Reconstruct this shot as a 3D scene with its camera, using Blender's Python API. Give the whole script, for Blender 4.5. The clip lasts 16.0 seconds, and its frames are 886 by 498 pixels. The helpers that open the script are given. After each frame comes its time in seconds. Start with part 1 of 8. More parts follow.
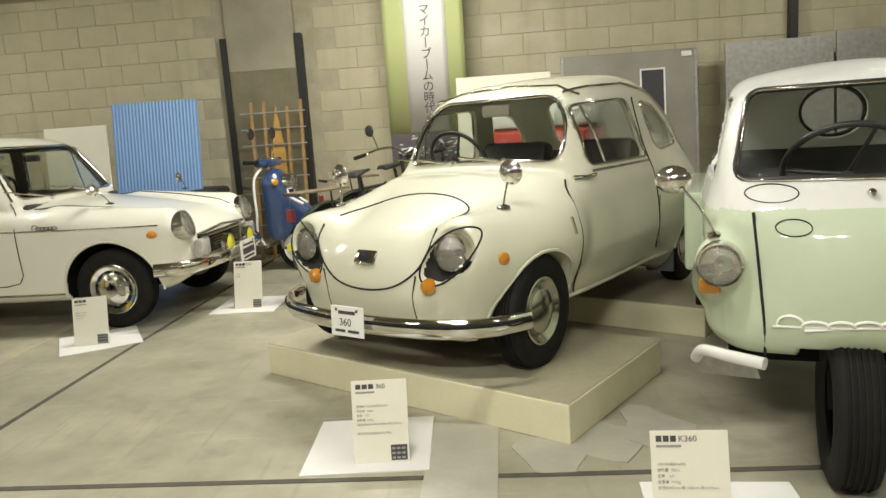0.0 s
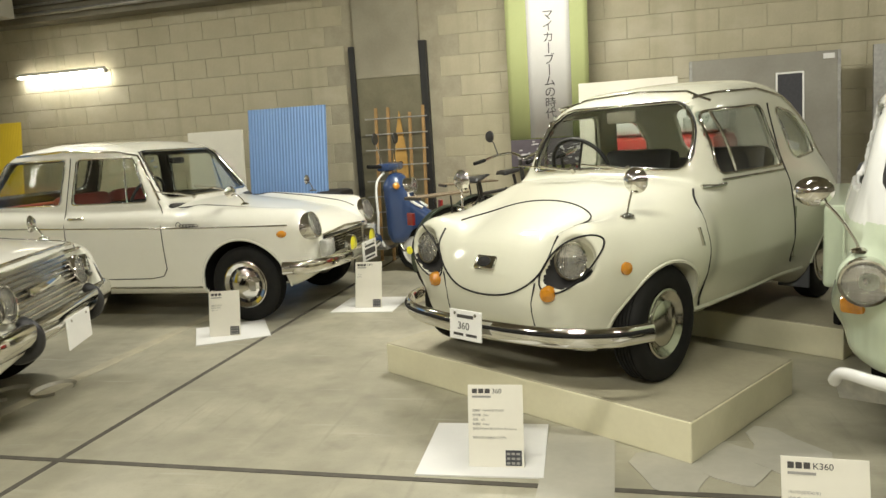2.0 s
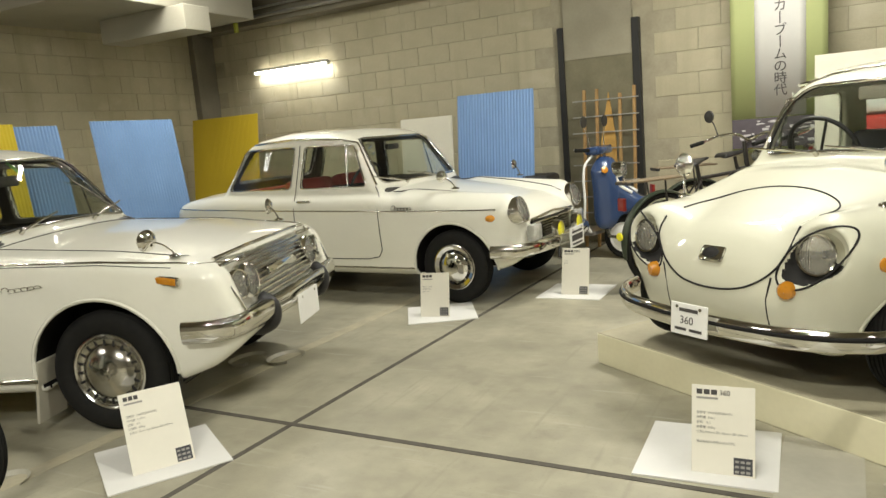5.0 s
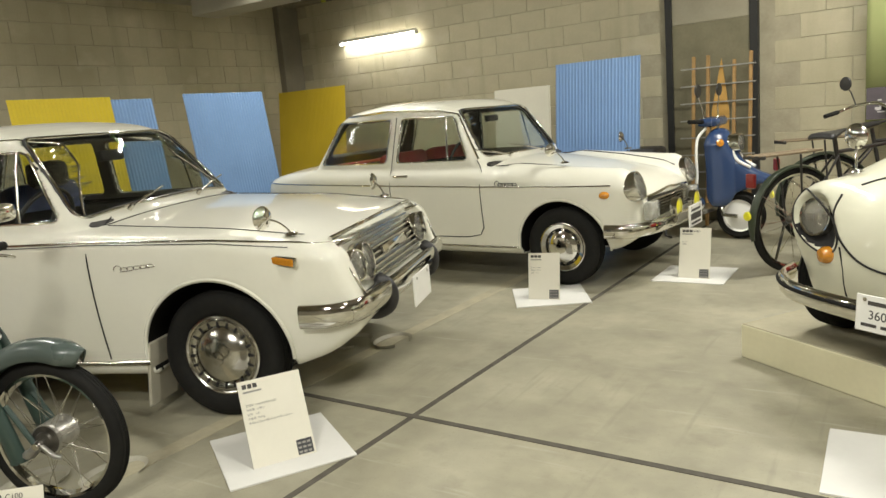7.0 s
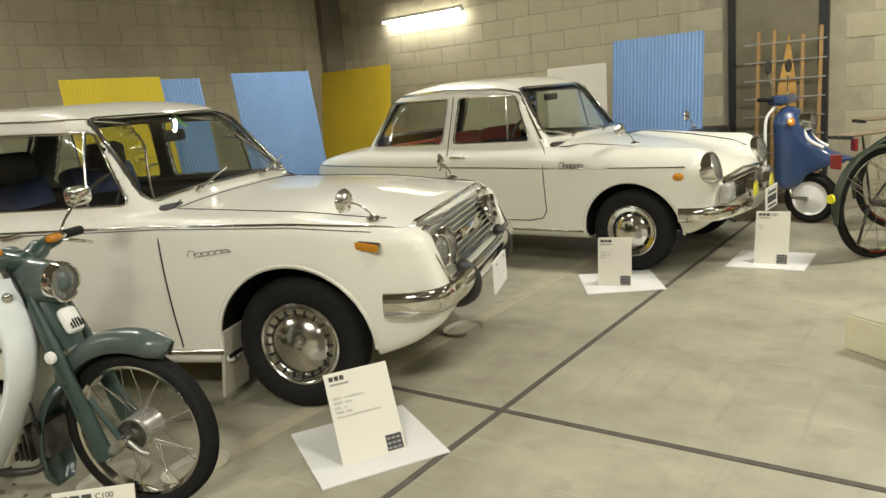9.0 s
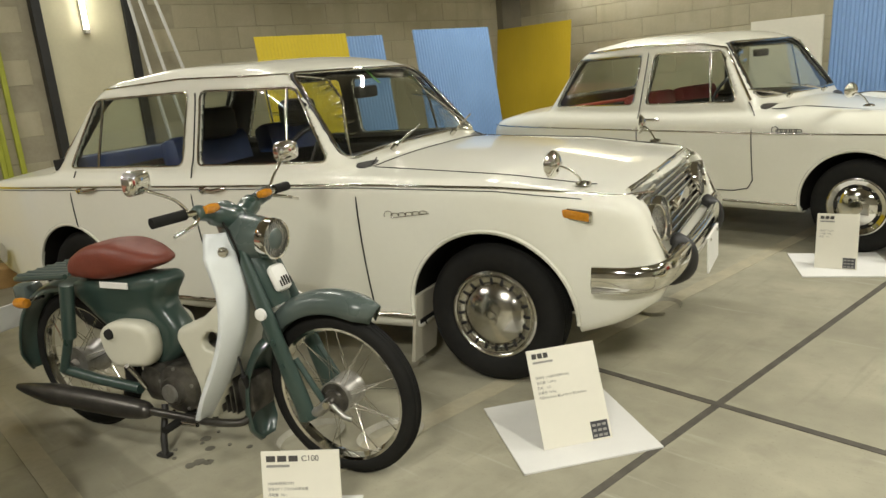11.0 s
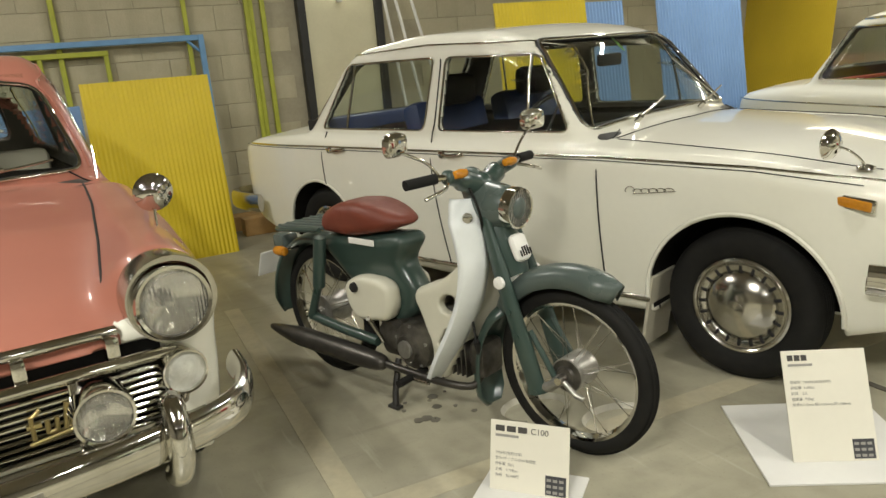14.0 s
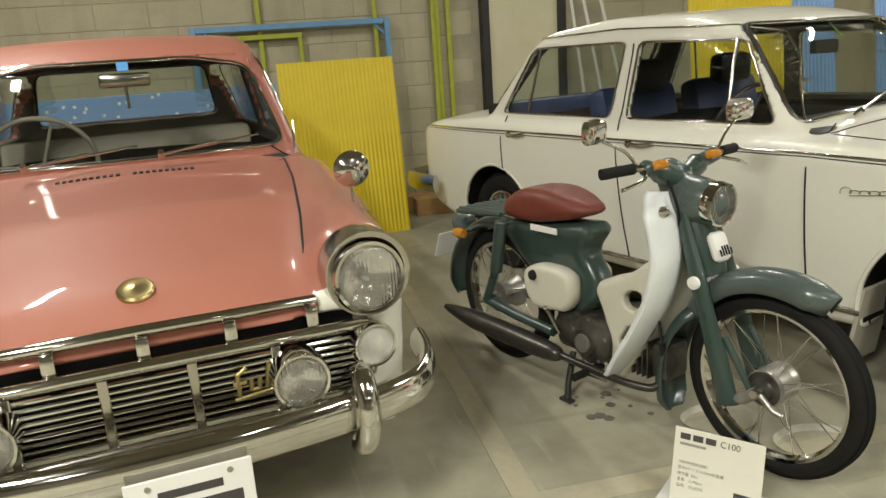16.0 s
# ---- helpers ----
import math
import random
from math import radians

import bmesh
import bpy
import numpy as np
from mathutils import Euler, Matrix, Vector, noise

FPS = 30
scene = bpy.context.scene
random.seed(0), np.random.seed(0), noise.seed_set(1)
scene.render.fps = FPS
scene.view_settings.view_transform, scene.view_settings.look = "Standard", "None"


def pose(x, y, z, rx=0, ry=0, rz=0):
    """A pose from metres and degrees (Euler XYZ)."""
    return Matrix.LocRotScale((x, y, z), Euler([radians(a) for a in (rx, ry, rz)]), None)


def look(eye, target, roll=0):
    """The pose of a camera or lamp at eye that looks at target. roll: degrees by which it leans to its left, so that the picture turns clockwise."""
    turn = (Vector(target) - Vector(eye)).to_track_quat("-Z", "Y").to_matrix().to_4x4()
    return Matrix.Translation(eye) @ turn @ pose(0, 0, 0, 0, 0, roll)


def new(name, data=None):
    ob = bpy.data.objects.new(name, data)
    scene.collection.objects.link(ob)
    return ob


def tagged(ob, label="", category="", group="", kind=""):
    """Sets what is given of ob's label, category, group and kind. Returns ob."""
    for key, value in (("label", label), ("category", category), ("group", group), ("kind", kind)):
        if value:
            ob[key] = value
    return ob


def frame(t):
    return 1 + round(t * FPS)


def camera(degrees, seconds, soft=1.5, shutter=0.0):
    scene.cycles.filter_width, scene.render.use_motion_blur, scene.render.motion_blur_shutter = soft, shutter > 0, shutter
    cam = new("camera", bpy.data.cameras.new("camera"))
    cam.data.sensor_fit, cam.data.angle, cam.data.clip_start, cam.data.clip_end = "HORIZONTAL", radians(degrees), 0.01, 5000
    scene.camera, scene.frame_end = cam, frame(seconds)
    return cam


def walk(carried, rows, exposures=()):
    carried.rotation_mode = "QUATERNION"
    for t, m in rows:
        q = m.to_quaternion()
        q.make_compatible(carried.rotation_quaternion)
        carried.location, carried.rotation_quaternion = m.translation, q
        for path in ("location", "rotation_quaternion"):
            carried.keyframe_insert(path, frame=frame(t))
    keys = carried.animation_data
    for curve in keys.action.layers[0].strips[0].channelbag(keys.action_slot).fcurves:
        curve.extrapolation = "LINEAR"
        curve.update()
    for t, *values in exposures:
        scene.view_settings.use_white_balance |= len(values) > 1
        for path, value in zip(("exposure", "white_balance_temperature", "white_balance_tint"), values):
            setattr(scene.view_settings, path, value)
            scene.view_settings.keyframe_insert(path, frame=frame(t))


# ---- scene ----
cam = camera(62.8, 16.0)
PATH = [
    (0, (-0.048, 0.061, 1.212), (-0.15, 2.03, 0.875), -3.9),
    (0.5, (-0.049, 0.049, 1.217), (-0.223, 2.014, 0.889), -4.0),
    (1, (-0.053, 0.048, 1.216), (-0.304, 2.007, 0.897), -3.9),
    (1.5, (-0.06, 0.05, 1.219), (-0.392, 1.997, 0.906), -3.8),
    (2, (-0.071, 0.043, 1.221), (-0.482, 1.976, 0.917), -3.6),
    (2.5, (-0.075, 0.053, 1.223), (-0.571, 1.968, 0.93), -3.6),
    (3, (-0.07, 0.059, 1.226), (-0.66, 1.948, 0.942), -3.7),
    (3.5, (-0.082, 0.06, 1.225), (-0.775, 1.916, 0.948), -3.9),
    (4, (-0.089, 0.066, 1.228), (-0.867, 1.887, 0.947), -4.1),
    (4.5, (-0.108, 0.07, 1.226), (-0.958, 1.857, 0.934), -4.4),
    (5, (-0.165, 0.07, 1.231), (-1.081, 1.821, 0.921), -4.7),
    (7.5, (-0.641, 0.191, 1.237), (-1.716, 1.836, 0.865), -5.0),
    (8, (-0.716, 0.165, 1.24), (-1.78, 1.814, 0.858), -5.0),
    (10.5, (-1.105, 0.199, 1.232), (-2.44, 1.615, 0.77), -5.4),
    (11, (-1.168, 0.207, 1.231), (-2.593, 1.529, 0.76), -5.2),
    (11.5, (-1.204, 0.22, 1.229), (-2.713, 1.442, 0.751), -5.0),
    (12, (-1.241, 0.19, 1.234), (-2.825, 1.311, 0.752), -4.9),
    (12.5, (-1.268, 0.166, 1.235), (-2.916, 1.187, 0.746), -5.0),
    (13, (-1.282, 0.16, 1.234), (-2.968, 1.117, 0.741), -4.9),
    (13.5, (-1.288, 0.161, 1.232), (-3.002, 1.063, 0.734), -4.9),
    (14, (-1.287, 0.152, 1.234), (-3.025, 1.004, 0.732), -4.8),
    (14.5, (-1.302, 0.14, 1.235), (-3.071, 0.926, 0.729), -4.7),
    (15, (-1.333, 0.126, 1.234), (-3.137, 0.825, 0.726), -4.5),
    (15.5, (-1.354, 0.099, 1.232), (-3.197, 0.686, 0.724), -4.2),
    (16, (-1.362, 0.073, 1.235), (-3.243, 0.527, 0.727), -4.0),
]
walk(cam, [(t, look(eye, target, roll)) for t, eye, target, roll in PATH])

# ---- world and lights ----
world = bpy.data.worlds.new("hall_dark")
scene.world = world
world.use_nodes = True
world.node_tree.nodes["Background"].inputs[0].default_value = (0.9, 0.85, 0.7, 1)
world.node_tree.nodes["Background"].inputs[1].default_value = 0.002
scene.view_settings.exposure = 0.0
LAMP_COLOUR = (0.97, 0.95, 0.86)


def ceiling_lamp(name, x, y, z, power, turn=0.0, length=1.2):
    lamp = bpy.data.lights.new(name, "AREA")
    lamp.shape, lamp.size, lamp.size_y, lamp.energy, lamp.color = "RECTANGLE", length, 0.07, power, LAMP_COLOUR
    ob = new(name, lamp)
    ob.matrix_world = pose(x, y, z, 0, 0, turn)
    return ob


# ---- materials ----
def material(name, colour, rough=0.5, metal=0.0, vary=0.12, scale=8.0, bump=0.0, bump_scale=60.0, coat=0.0,
             per_object=0.0, second=None, spots=0.5, fine=40.0, shine=0.5):
    """A principled material with variation at two scales: patches towards a second colour, and fine grain."""
    m = bpy.data.materials.new(name)
    m.use_nodes = True
    nt = m.node_tree
    b = nt.nodes["Principled BSDF"]
    L = nt.links.new
    co = nt.nodes.new("ShaderNodeTexCoord")
    n1 = nt.nodes.new("ShaderNodeTexNoise")
    n1.inputs["Scale"].default_value, n1.inputs["Detail"].default_value = scale, 6
    n2 = nt.nodes.new("ShaderNodeTexNoise")
    n2.inputs["Scale"].default_value, n2.inputs["Detail"].default_value = fine, 4
    L(co.outputs["Object"], n1.inputs["Vector"])
    L(co.outputs["Object"], n2.inputs["Vector"])
    mix = nt.nodes.new("ShaderNodeMix")
    mix.data_type = "RGBA"
    ramp = nt.nodes.new("ShaderNodeMapRange")
    ramp.inputs[1].default_value, ramp.inputs[2].default_value = spots - 0.2, spots + 0.2
    L(n1.outputs["Fac"], ramp.inputs[0])
    L(ramp.outputs[0], mix.inputs["Factor"])
    mix.inputs["A"].default_value = (*colour, 1)
    mix.inputs["B"].default_value = (*(second or [c * (1 - vary) for c in colour]), 1)
    hsv = nt.nodes.new("ShaderNodeHueSaturation")
    L(mix.outputs["Result"], hsv.inputs["Color"])
    val = nt.nodes.new("ShaderNodeMapRange")
    val.inputs[3].default_value, val.inputs[4].default_value = 1 - vary / 2, 1 + vary / 2
    L(n2.outputs["Fac"], val.inputs[0])
    last = val.outputs[0]
    if per_object:
        info = nt.nodes.new("ShaderNodeObjectInfo")
        r = nt.nodes.new("ShaderNodeMapRange")
        r.inputs[3].default_value, r.inputs[4].default_value = 1 - per_object, 1 + per_object
        L(info.outputs["Random"], r.inputs[0])
        mul = nt.nodes.new("ShaderNodeMath")
        mul.operation = "MULTIPLY"
        L(r.outputs[0], mul.inputs[0])
        L(last, mul.inputs[1])
        last = mul.outputs[0]
    L(last, hsv.inputs["Value"])
    L(hsv.outputs["Color"], b.inputs["Base Color"])
    rr = nt.nodes.new("ShaderNodeMapRange")
    rr.inputs[3].default_value, rr.inputs[4].default_value = max(rough * 0.75, 0.02), min(rough * 1.25, 1)
    L(n1.outputs["Fac"], rr.inputs[0])
    L(rr.outputs[0], b.inputs["Roughness"])
    b.inputs["Metallic"].default_value = metal
    b.inputs["Specular IOR Level"].default_value = shine
    b.inputs["Coat Weight"].default_value = coat
    b.inputs["Coat Roughness"].default_value = 0.035
    if bump:
        n3 = nt.nodes.new("ShaderNodeTexNoise")
        n3.inputs["Scale"].default_value, n3.inputs["Detail"].default_value = bump_scale, 8
        L(co.outputs["Object"], n3.inputs["Vector"])
        bp = nt.nodes.new("ShaderNodeBump")
        bp.inputs["Strength"].default_value, bp.inputs["Distance"].default_value = bump, 0.01
        L(n3.outputs["Fac"], bp.inputs["Height"])
        L(bp.outputs["Normal"], b.inputs["Normal"])
    return m


def glass_material(name, tint=(0.9, 0.95, 0.93), rough=0.02):
    m = bpy.data.materials.new(name)
    m.use_nodes = True
    nt = m.node_tree
    out = nt.nodes["Material Output"]
    nt.nodes.remove(nt.nodes["Principled BSDF"])
    tr, gl, lw, pw, fr, mx = (nt.nodes.new("ShaderNode" + n) for n in ("BsdfTransparent", "BsdfGlossy", "LayerWeight", "Math", "MapRange", "MixShader"))
    tr.inputs["Color"].default_value = (*tint, 1)
    gl.inputs["Roughness"].default_value = rough
    lw.inputs["Blend"].default_value = 0.5
    pw.operation, pw.inputs[1].default_value = "POWER", 4.0
    fr.inputs[3].default_value, fr.inputs[4].default_value = 0.035, 0.8
    nt.links.new(lw.outputs["Facing"], pw.inputs[0])
    nt.links.new(pw.outputs[0], fr.inputs[0])
    nt.links.new(fr.outputs[0], mx.inputs[0])
    nt.links.new(tr.outputs[0], mx.inputs[1])
    nt.links.new(gl.outputs[0], mx.inputs[2])
    nt.links.new(mx.outputs[0], out.inputs["Surface"])
    return m


def glow_material(name, colour, strength):
    m = bpy.data.materials.new(name)
    m.use_nodes = True
    b = m.node_tree.nodes["Principled BSDF"]
    b.inputs["Base Color"].default_value = (*colour, 1)
    b.inputs["Emission Color"].default_value = (*colour, 1)
    b.inputs["Emission Strength"].default_value = strength
    return m


M = {}
M["concrete_floor"] = material("concrete_floor", (0.40, 0.376, 0.276), 0.42, vary=0.45, scale=1.9, second=(0.26, 0.243, 0.178), bump=0.08, bump_scale=25, fine=8)
M["floor_patch"] = material("floor_patch", (0.44, 0.42, 0.34), 0.55, vary=0.2, scale=5, bump=0.08, bump_scale=40)
M["floor_paint"] = material("floor_paint", (0.43, 0.39, 0.27), 0.5, vary=0.25, scale=9, second=(0.36, 0.33, 0.25), spots=0.6)
M["floor_mark"] = material("floor_mark", (0.5, 0.48, 0.4), 0.55, vary=0.25, scale=14, second=(0.4, 0.38, 0.3))
M["joint"] = material("joint", (0.10, 0.09, 0.07), 0.9, vary=0.3, scale=12)
M["oil"] = material("oil", (0.14, 0.13, 0.10), 0.3, vary=0.3, scale=20)
M["mortar"] = material("mortar", (0.42, 0.38, 0.27), 0.9, vary=0.2, scale=6, bump=0.3, bump_scale=50)
M["concrete"] = material("concrete", (0.36, 0.33, 0.24), 0.85, vary=0.2, scale=2.5, second=(0.28, 0.255, 0.185), bump=0.15, bump_scale=30)
M["concrete_olive"] = material("concrete_olive", (0.22, 0.20, 0.125), 0.8, vary=0.25, scale=4, bump=0.12, bump_scale=30)
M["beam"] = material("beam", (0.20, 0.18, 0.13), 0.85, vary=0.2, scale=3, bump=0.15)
M["black_steel"] = material("black_steel", (0.02, 0.02, 0.018), 0.5, vary=0.2)
M["ply_white"] = material("ply_white", (0.72, 0.69, 0.57), 0.6, vary=0.08, scale=2)
M["plate_cream"] = material("plate_cream", (0.70, 0.66, 0.46), 0.6, vary=0.1, scale=3, second=(0.63, 0.59, 0.40), bump=0.04, bump_scale=30)
M["plate_top"] = material("plate_top", (0.33, 0.30, 0.205), 0.65, vary=0.2, scale=3, second=(0.42, 0.385, 0.27), bump=0.05, bump_scale=30)
M["blue_sheet"] = material("blue_sheet", (0.20, 0.34, 0.60), 0.45, vary=0.08, scale=3, second=(0.18, 0.31, 0.55))
M["yellow_sheet"] = material("yellow_sheet", (0.64, 0.485, 0.012), 0.45, vary=0.1, scale=3)
M["mustard_sheet"] = material("mustard_sheet", (0.56, 0.40, 0.015), 0.5, vary=0.1, scale=3)
M["blue_frame"] = material("blue_frame", (0.16, 0.34, 0.58), 0.45, vary=0.15, scale=10)
M["lime_pipe"] = material("lime_pipe", (0.45, 0.48, 0.05), 0.5, vary=0.2, scale=10)
M["galvanised"] = material("galvanised", (0.45, 0.44, 0.40), 0.42, 0.75, vary=0.25, scale=25, second=(0.33, 0.325, 0.30), bump=0.03)
M["sheet_steel"] = material("sheet_steel", (0.36, 0.345, 0.29), 0.4, 0.6, vary=0.15, scale=2.2, second=(0.28, 0.265, 0.22))
M["wood"] = material("wood", (0.42, 0.25, 0.09), 0.6, vary=0.25, scale=12, bump=0.1)
M["banner_green"] = material("banner_green", (0.42, 0.46, 0.20), 0.7, vary=0.06, scale=2)
M["paper"] = material("paper", (0.72, 0.71, 0.67), 0.7, vary=0.04, scale=6)
M["card"] = material("card", (0.74, 0.71, 0.60), 0.65, vary=0.04, scale=6)
M["ink"] = material("ink", (0.06, 0.055, 0.05), 0.7, vary=0.1)
M["ink_grey"] = material("ink_grey", (0.30, 0.29, 0.26), 0.7, vary=0.1)
M["photo_dark"] = material("photo_dark", (0.05, 0.05, 0.055), 0.6, vary=0.2, scale=60)
M["duct"] = material("duct", (0.36, 0.34, 0.27), 0.6, vary=0.1, scale=2)
M["unseen_wall"] = material("unseen_wall", (0.24, 0.22, 0.17), 0.85, vary=0.12, scale=2)
M["tube_glow"] = glow_material("tube_glow", (1.0, 0.97, 0.86), 14.0)
M["lamp_box"] = material("lamp_box", (0.7, 0.68, 0.6), 0.5, vary=0.05)


def stained(m, layers):
    """Adds stains that run on over the whole place: rows of (stretch, size, from, to, strength, colour)."""
    nt = m.node_tree
    b, L = nt.nodes["Principled BSDF"], nt.links.new
    col = b.inputs["Base Color"].links[0].from_socket
    geo = nt.nodes.new("ShaderNodeNewGeometry")
    for scale, size, low, high, strength, tint in layers:
        mp, nz, rg, mx = (nt.nodes.new("ShaderNode" + k) for k in ("Mapping", "TexNoise", "MapRange", "Mix"))
        mx.data_type = "RGBA"
        mp.inputs["Scale"].default_value = scale
        mp.inputs["Location"].default_value = (size * 3.1, strength * 7.0, low * 5.0)
        nz.inputs["Scale"].default_value, nz.inputs["Detail"].default_value = size, 7
        rg.inputs[1].default_value, rg.inputs[2].default_value, rg.inputs[4].default_value = low, high, strength
        L(geo.outputs["Position"], mp.inputs["Vector"])
        L(mp.outputs[0], nz.inputs["Vector"])
        L(nz.outputs["Fac"], rg.inputs[0])
        L(rg.outputs[0], mx.inputs["Factor"])
        L(col, mx.inputs["A"])
        mx.inputs["B"].default_value = (*tint, 1)
        col = mx.outputs["Result"]
    L(col, b.inputs["Base Color"])
    return m


BLOCK = (0.50, 0.455, 0.315)
DAMP, LIME = (0.36, 0.325, 0.21), (0.58, 0.54, 0.41)
M["block"] = stained(material("block", BLOCK, 0.88, vary=0.16, scale=5.0, second=[c * 0.9 for c in BLOCK], bump=0.3, bump_scale=70, per_object=0.03, fine=45),
                     (((1.0, 1.0, 0.8), 0.9, 0.50, 0.72, 0.75, DAMP), ((5.0, 5.0, 0.35), 1.1, 0.54, 0.80, 0.8, DAMP), ((1.6, 1.6, 2.2), 1.3, 0.58, 0.78, 0.7, LIME)))
stained(M["concrete_floor"], (((1, 1, 1), 7.0, 0.56, 0.74, 0.5, (0.22, 0.20, 0.145)), ((9.0, 0.7, 1), 2.0, 0.60, 0.76, 0.45, (0.20, 0.185, 0.135)),
                              ((0.8, 8.0, 1), 3.0, 0.62, 0.75, 0.5, (0.47, 0.45, 0.36)), ((1, 1, 1), 90.0, 0.60, 0.72, 0.35, (0.2, 0.18, 0.13))))


# ---- mesh helpers ----
def mesh_object(name, verts, faces, mat, parent=None, smooth=False, mats=None, index=None, sharp=None):
    me = bpy.data.meshes.new(name)
    me.from_pydata([tuple(v) for v in verts], [], [tuple(f) for f in faces])
    for mm in (mats or [mat]):
        me.materials.append(mm)
    if index is not None:
        me.polygons.foreach_set("material_index", index)
    if smooth:
        me.polygons.foreach_set("use_smooth", [True] * len(me.polygons))
        if sharp:
            me.set_sharp_from_angle(angle=radians(sharp))
    me.update()
    ob = new(name, me)
    if parent is not None:
        ob.parent = parent
    return ob


def part(name, bm, mat, parent=None, label="", smooth=False, sharp=35):
    me = bpy.data.meshes.new(name)
    bmesh.ops.recalc_face_normals(bm, faces=bm.faces[:])
    bm.to_mesh(me)
    bm.free()
    me.materials.append(mat)
    if smooth:
        me.polygons.foreach_set("use_smooth", [True] * len(me.polygons))
        me.set_sharp_from_angle(angle=radians(sharp))
    ob = new(name, me)
    if parent is not None:
        ob.parent = parent
    if label:
        tagged(ob, label)
    return ob


def thing(name, m, label, category, group="", kind=""):
    ob = new(name)
    ob.empty_display_size = 0.1
    ob.matrix_world = m
    return tagged(ob, label, category, group, kind)


def box(x0, y0, z0, x1, y1, z1, bevel=0.004, bm=None, m=None):
    bm = bm or bmesh.new()
    c = ((x0 + x1) / 2, (y0 + y1) / 2, (z0 + z1) / 2)
    r = bmesh.ops.create_cube(bm, size=1, matrix=(m or Matrix()) @ Matrix.LocRotScale(c, None, (abs(x1 - x0), abs(y1 - y0), abs(z1 - z0))))
    if bevel:
        es = list({e for v in r["verts"] for e in v.link_edges})
        bmesh.ops.bevel(bm, geom=es, offset=bevel, segments=2, affect="EDGES", profile=0.5)
    return bm


def rod(p, q, r, bm=None, sides=10, r2=None):
    bm = bm or bmesh.new()
    p, q = Vector(p), Vector(q)
    d = q - p
    m = Matrix.Translation((p + q) / 2) @ d.to_track_quat("Z", "Y").to_matrix().to_4x4()
    bmesh.ops.create_cone(bm, cap_ends=True, segments=sides, radius1=r, radius2=r if r2 is None else r2, depth=d.length, matrix=m)
    return bm


def sweep(pts, r, sides=8, closed=False, flat=1.0, up=None):
    """Vertices and faces of a tube along points; r may vary. flat squeezes it along the up direction."""
    pts = [Vector(p) for p in pts]
    n = len(pts)
    rs = r if isinstance(r, (list, tuple)) else [r] * n
    verts, faces, prev = [], [], None
    for i, p in enumerate(pts):
        a = pts[(i - 1) % n] if closed or i else p
        b = pts[(i + 1) % n] if closed or i < n - 1 else p
        t = (b - a)
        t = t.normalized() if t.length > 1e-9 else Vector((1, 0, 0))
        if up is not None:
            s = Vector(up).cross(t)
            s = s.normalized() if s.length > 1e-6 else t.orthogonal().normalized()
        elif prev is None:
            s = t.orthogonal().normalized()
        else:
            s = (prev - t * prev.dot(t))
            s = s.normalized() if s.length > 1e-6 else t.orthogonal().normalized()
        prev = s
        w = t.cross(s)
        for k in range(sides):
            an = 2 * math.pi * k / sides
            fs, fw = (flat, 1.0) if up is not None else (1.0, flat)
            verts.append(p + s * (math.cos(an) * rs[i] * fs) + w * (math.sin(an) * rs[i] * fw))
    for i in range(n if closed else n - 1):
        for k in range(sides):
            j = (i + 1) % n
            faces.append((i * sides + k, i * sides + (k + 1) % sides, j * sides + (k + 1) % sides, j * sides + k))
    if not closed:
        faces.append(tuple(range(sides))[::-1])
        faces.append(tuple((n - 1) * sides + k for k in range(sides)))
    return verts, faces


def tube(name, pts, r, mat, parent=None, sides=8, closed=False, flat=1.0, up=None, label=""):
    v, f = sweep(pts, r, sides, closed, flat, up)
    ob = mesh_object(name, v, f, mat, parent, smooth=True, sharp=60)
    return tagged(ob, label) if label else ob


def spin(profile, axis="y", segments=32, bm=None, m=None, close=False):
    """A solid of revolution: profile rows of (radius, along)."""
    verts, faces, n = [], [], len(profile)
    for k in range(segments):
        a = 2 * math.pi * k / segments
        for r, h in profile:
            c, s = r * math.cos(a), r * math.sin(a)
            p = {"y": (c, h, s), "z": (c, s, h), "x": (h, c, s)}[axis]
            verts.append(m @ Vector(p) if m else Vector(p))
    for k in range(segments):
        j = (k + 1) % segments
        for i in range(n if close else n - 1):
            i2 = (i + 1) % n
            faces.append((k * n + i, k * n + i2, j * n + i2, j * n + i))
    return verts, faces


def lathe(name, profile, mat, parent=None, axis="y", segments=32, m=None, close=False, label="", sharp=40):
    v, f = spin(profile, axis, segments, m=m, close=close)
    ob = mesh_object(name, v, f, mat, parent, smooth=True, sharp=sharp)
    return tagged(ob, label) if label else ob


def arc(cx, cz, r, a0, a1, n):
    return [(cx + r * math.cos(radians(a0 + (a1 - a0) * i / n)), cz + r * math.sin(radians(a0 + (a1 - a0) * i / n))) for i in range(n + 1)]


def smooth_path(pts, n=6, closed=False):
    """Catmull-Rom through the points."""
    pts = [Vector(p) for p in pts]
    out, k = [], len(pts)
    for i in range(k if closed else k - 1):
        g = lambda j: pts[j % k] if closed else pts[min(max(j, 0), k - 1)]
        a, b, c, d = g(i - 1), g(i), g(i + 1), g(i + 2)
        for s in range(n):
            t = s / n
            out.append(0.5 * ((2 * b) + (c - a) * t + (2 * a - 5 * b + 4 * c - d) * t * t + (3 * b - a - 3 * c + d) * t ** 3))
    if not closed:
        out.append(pts[-1])
    return out


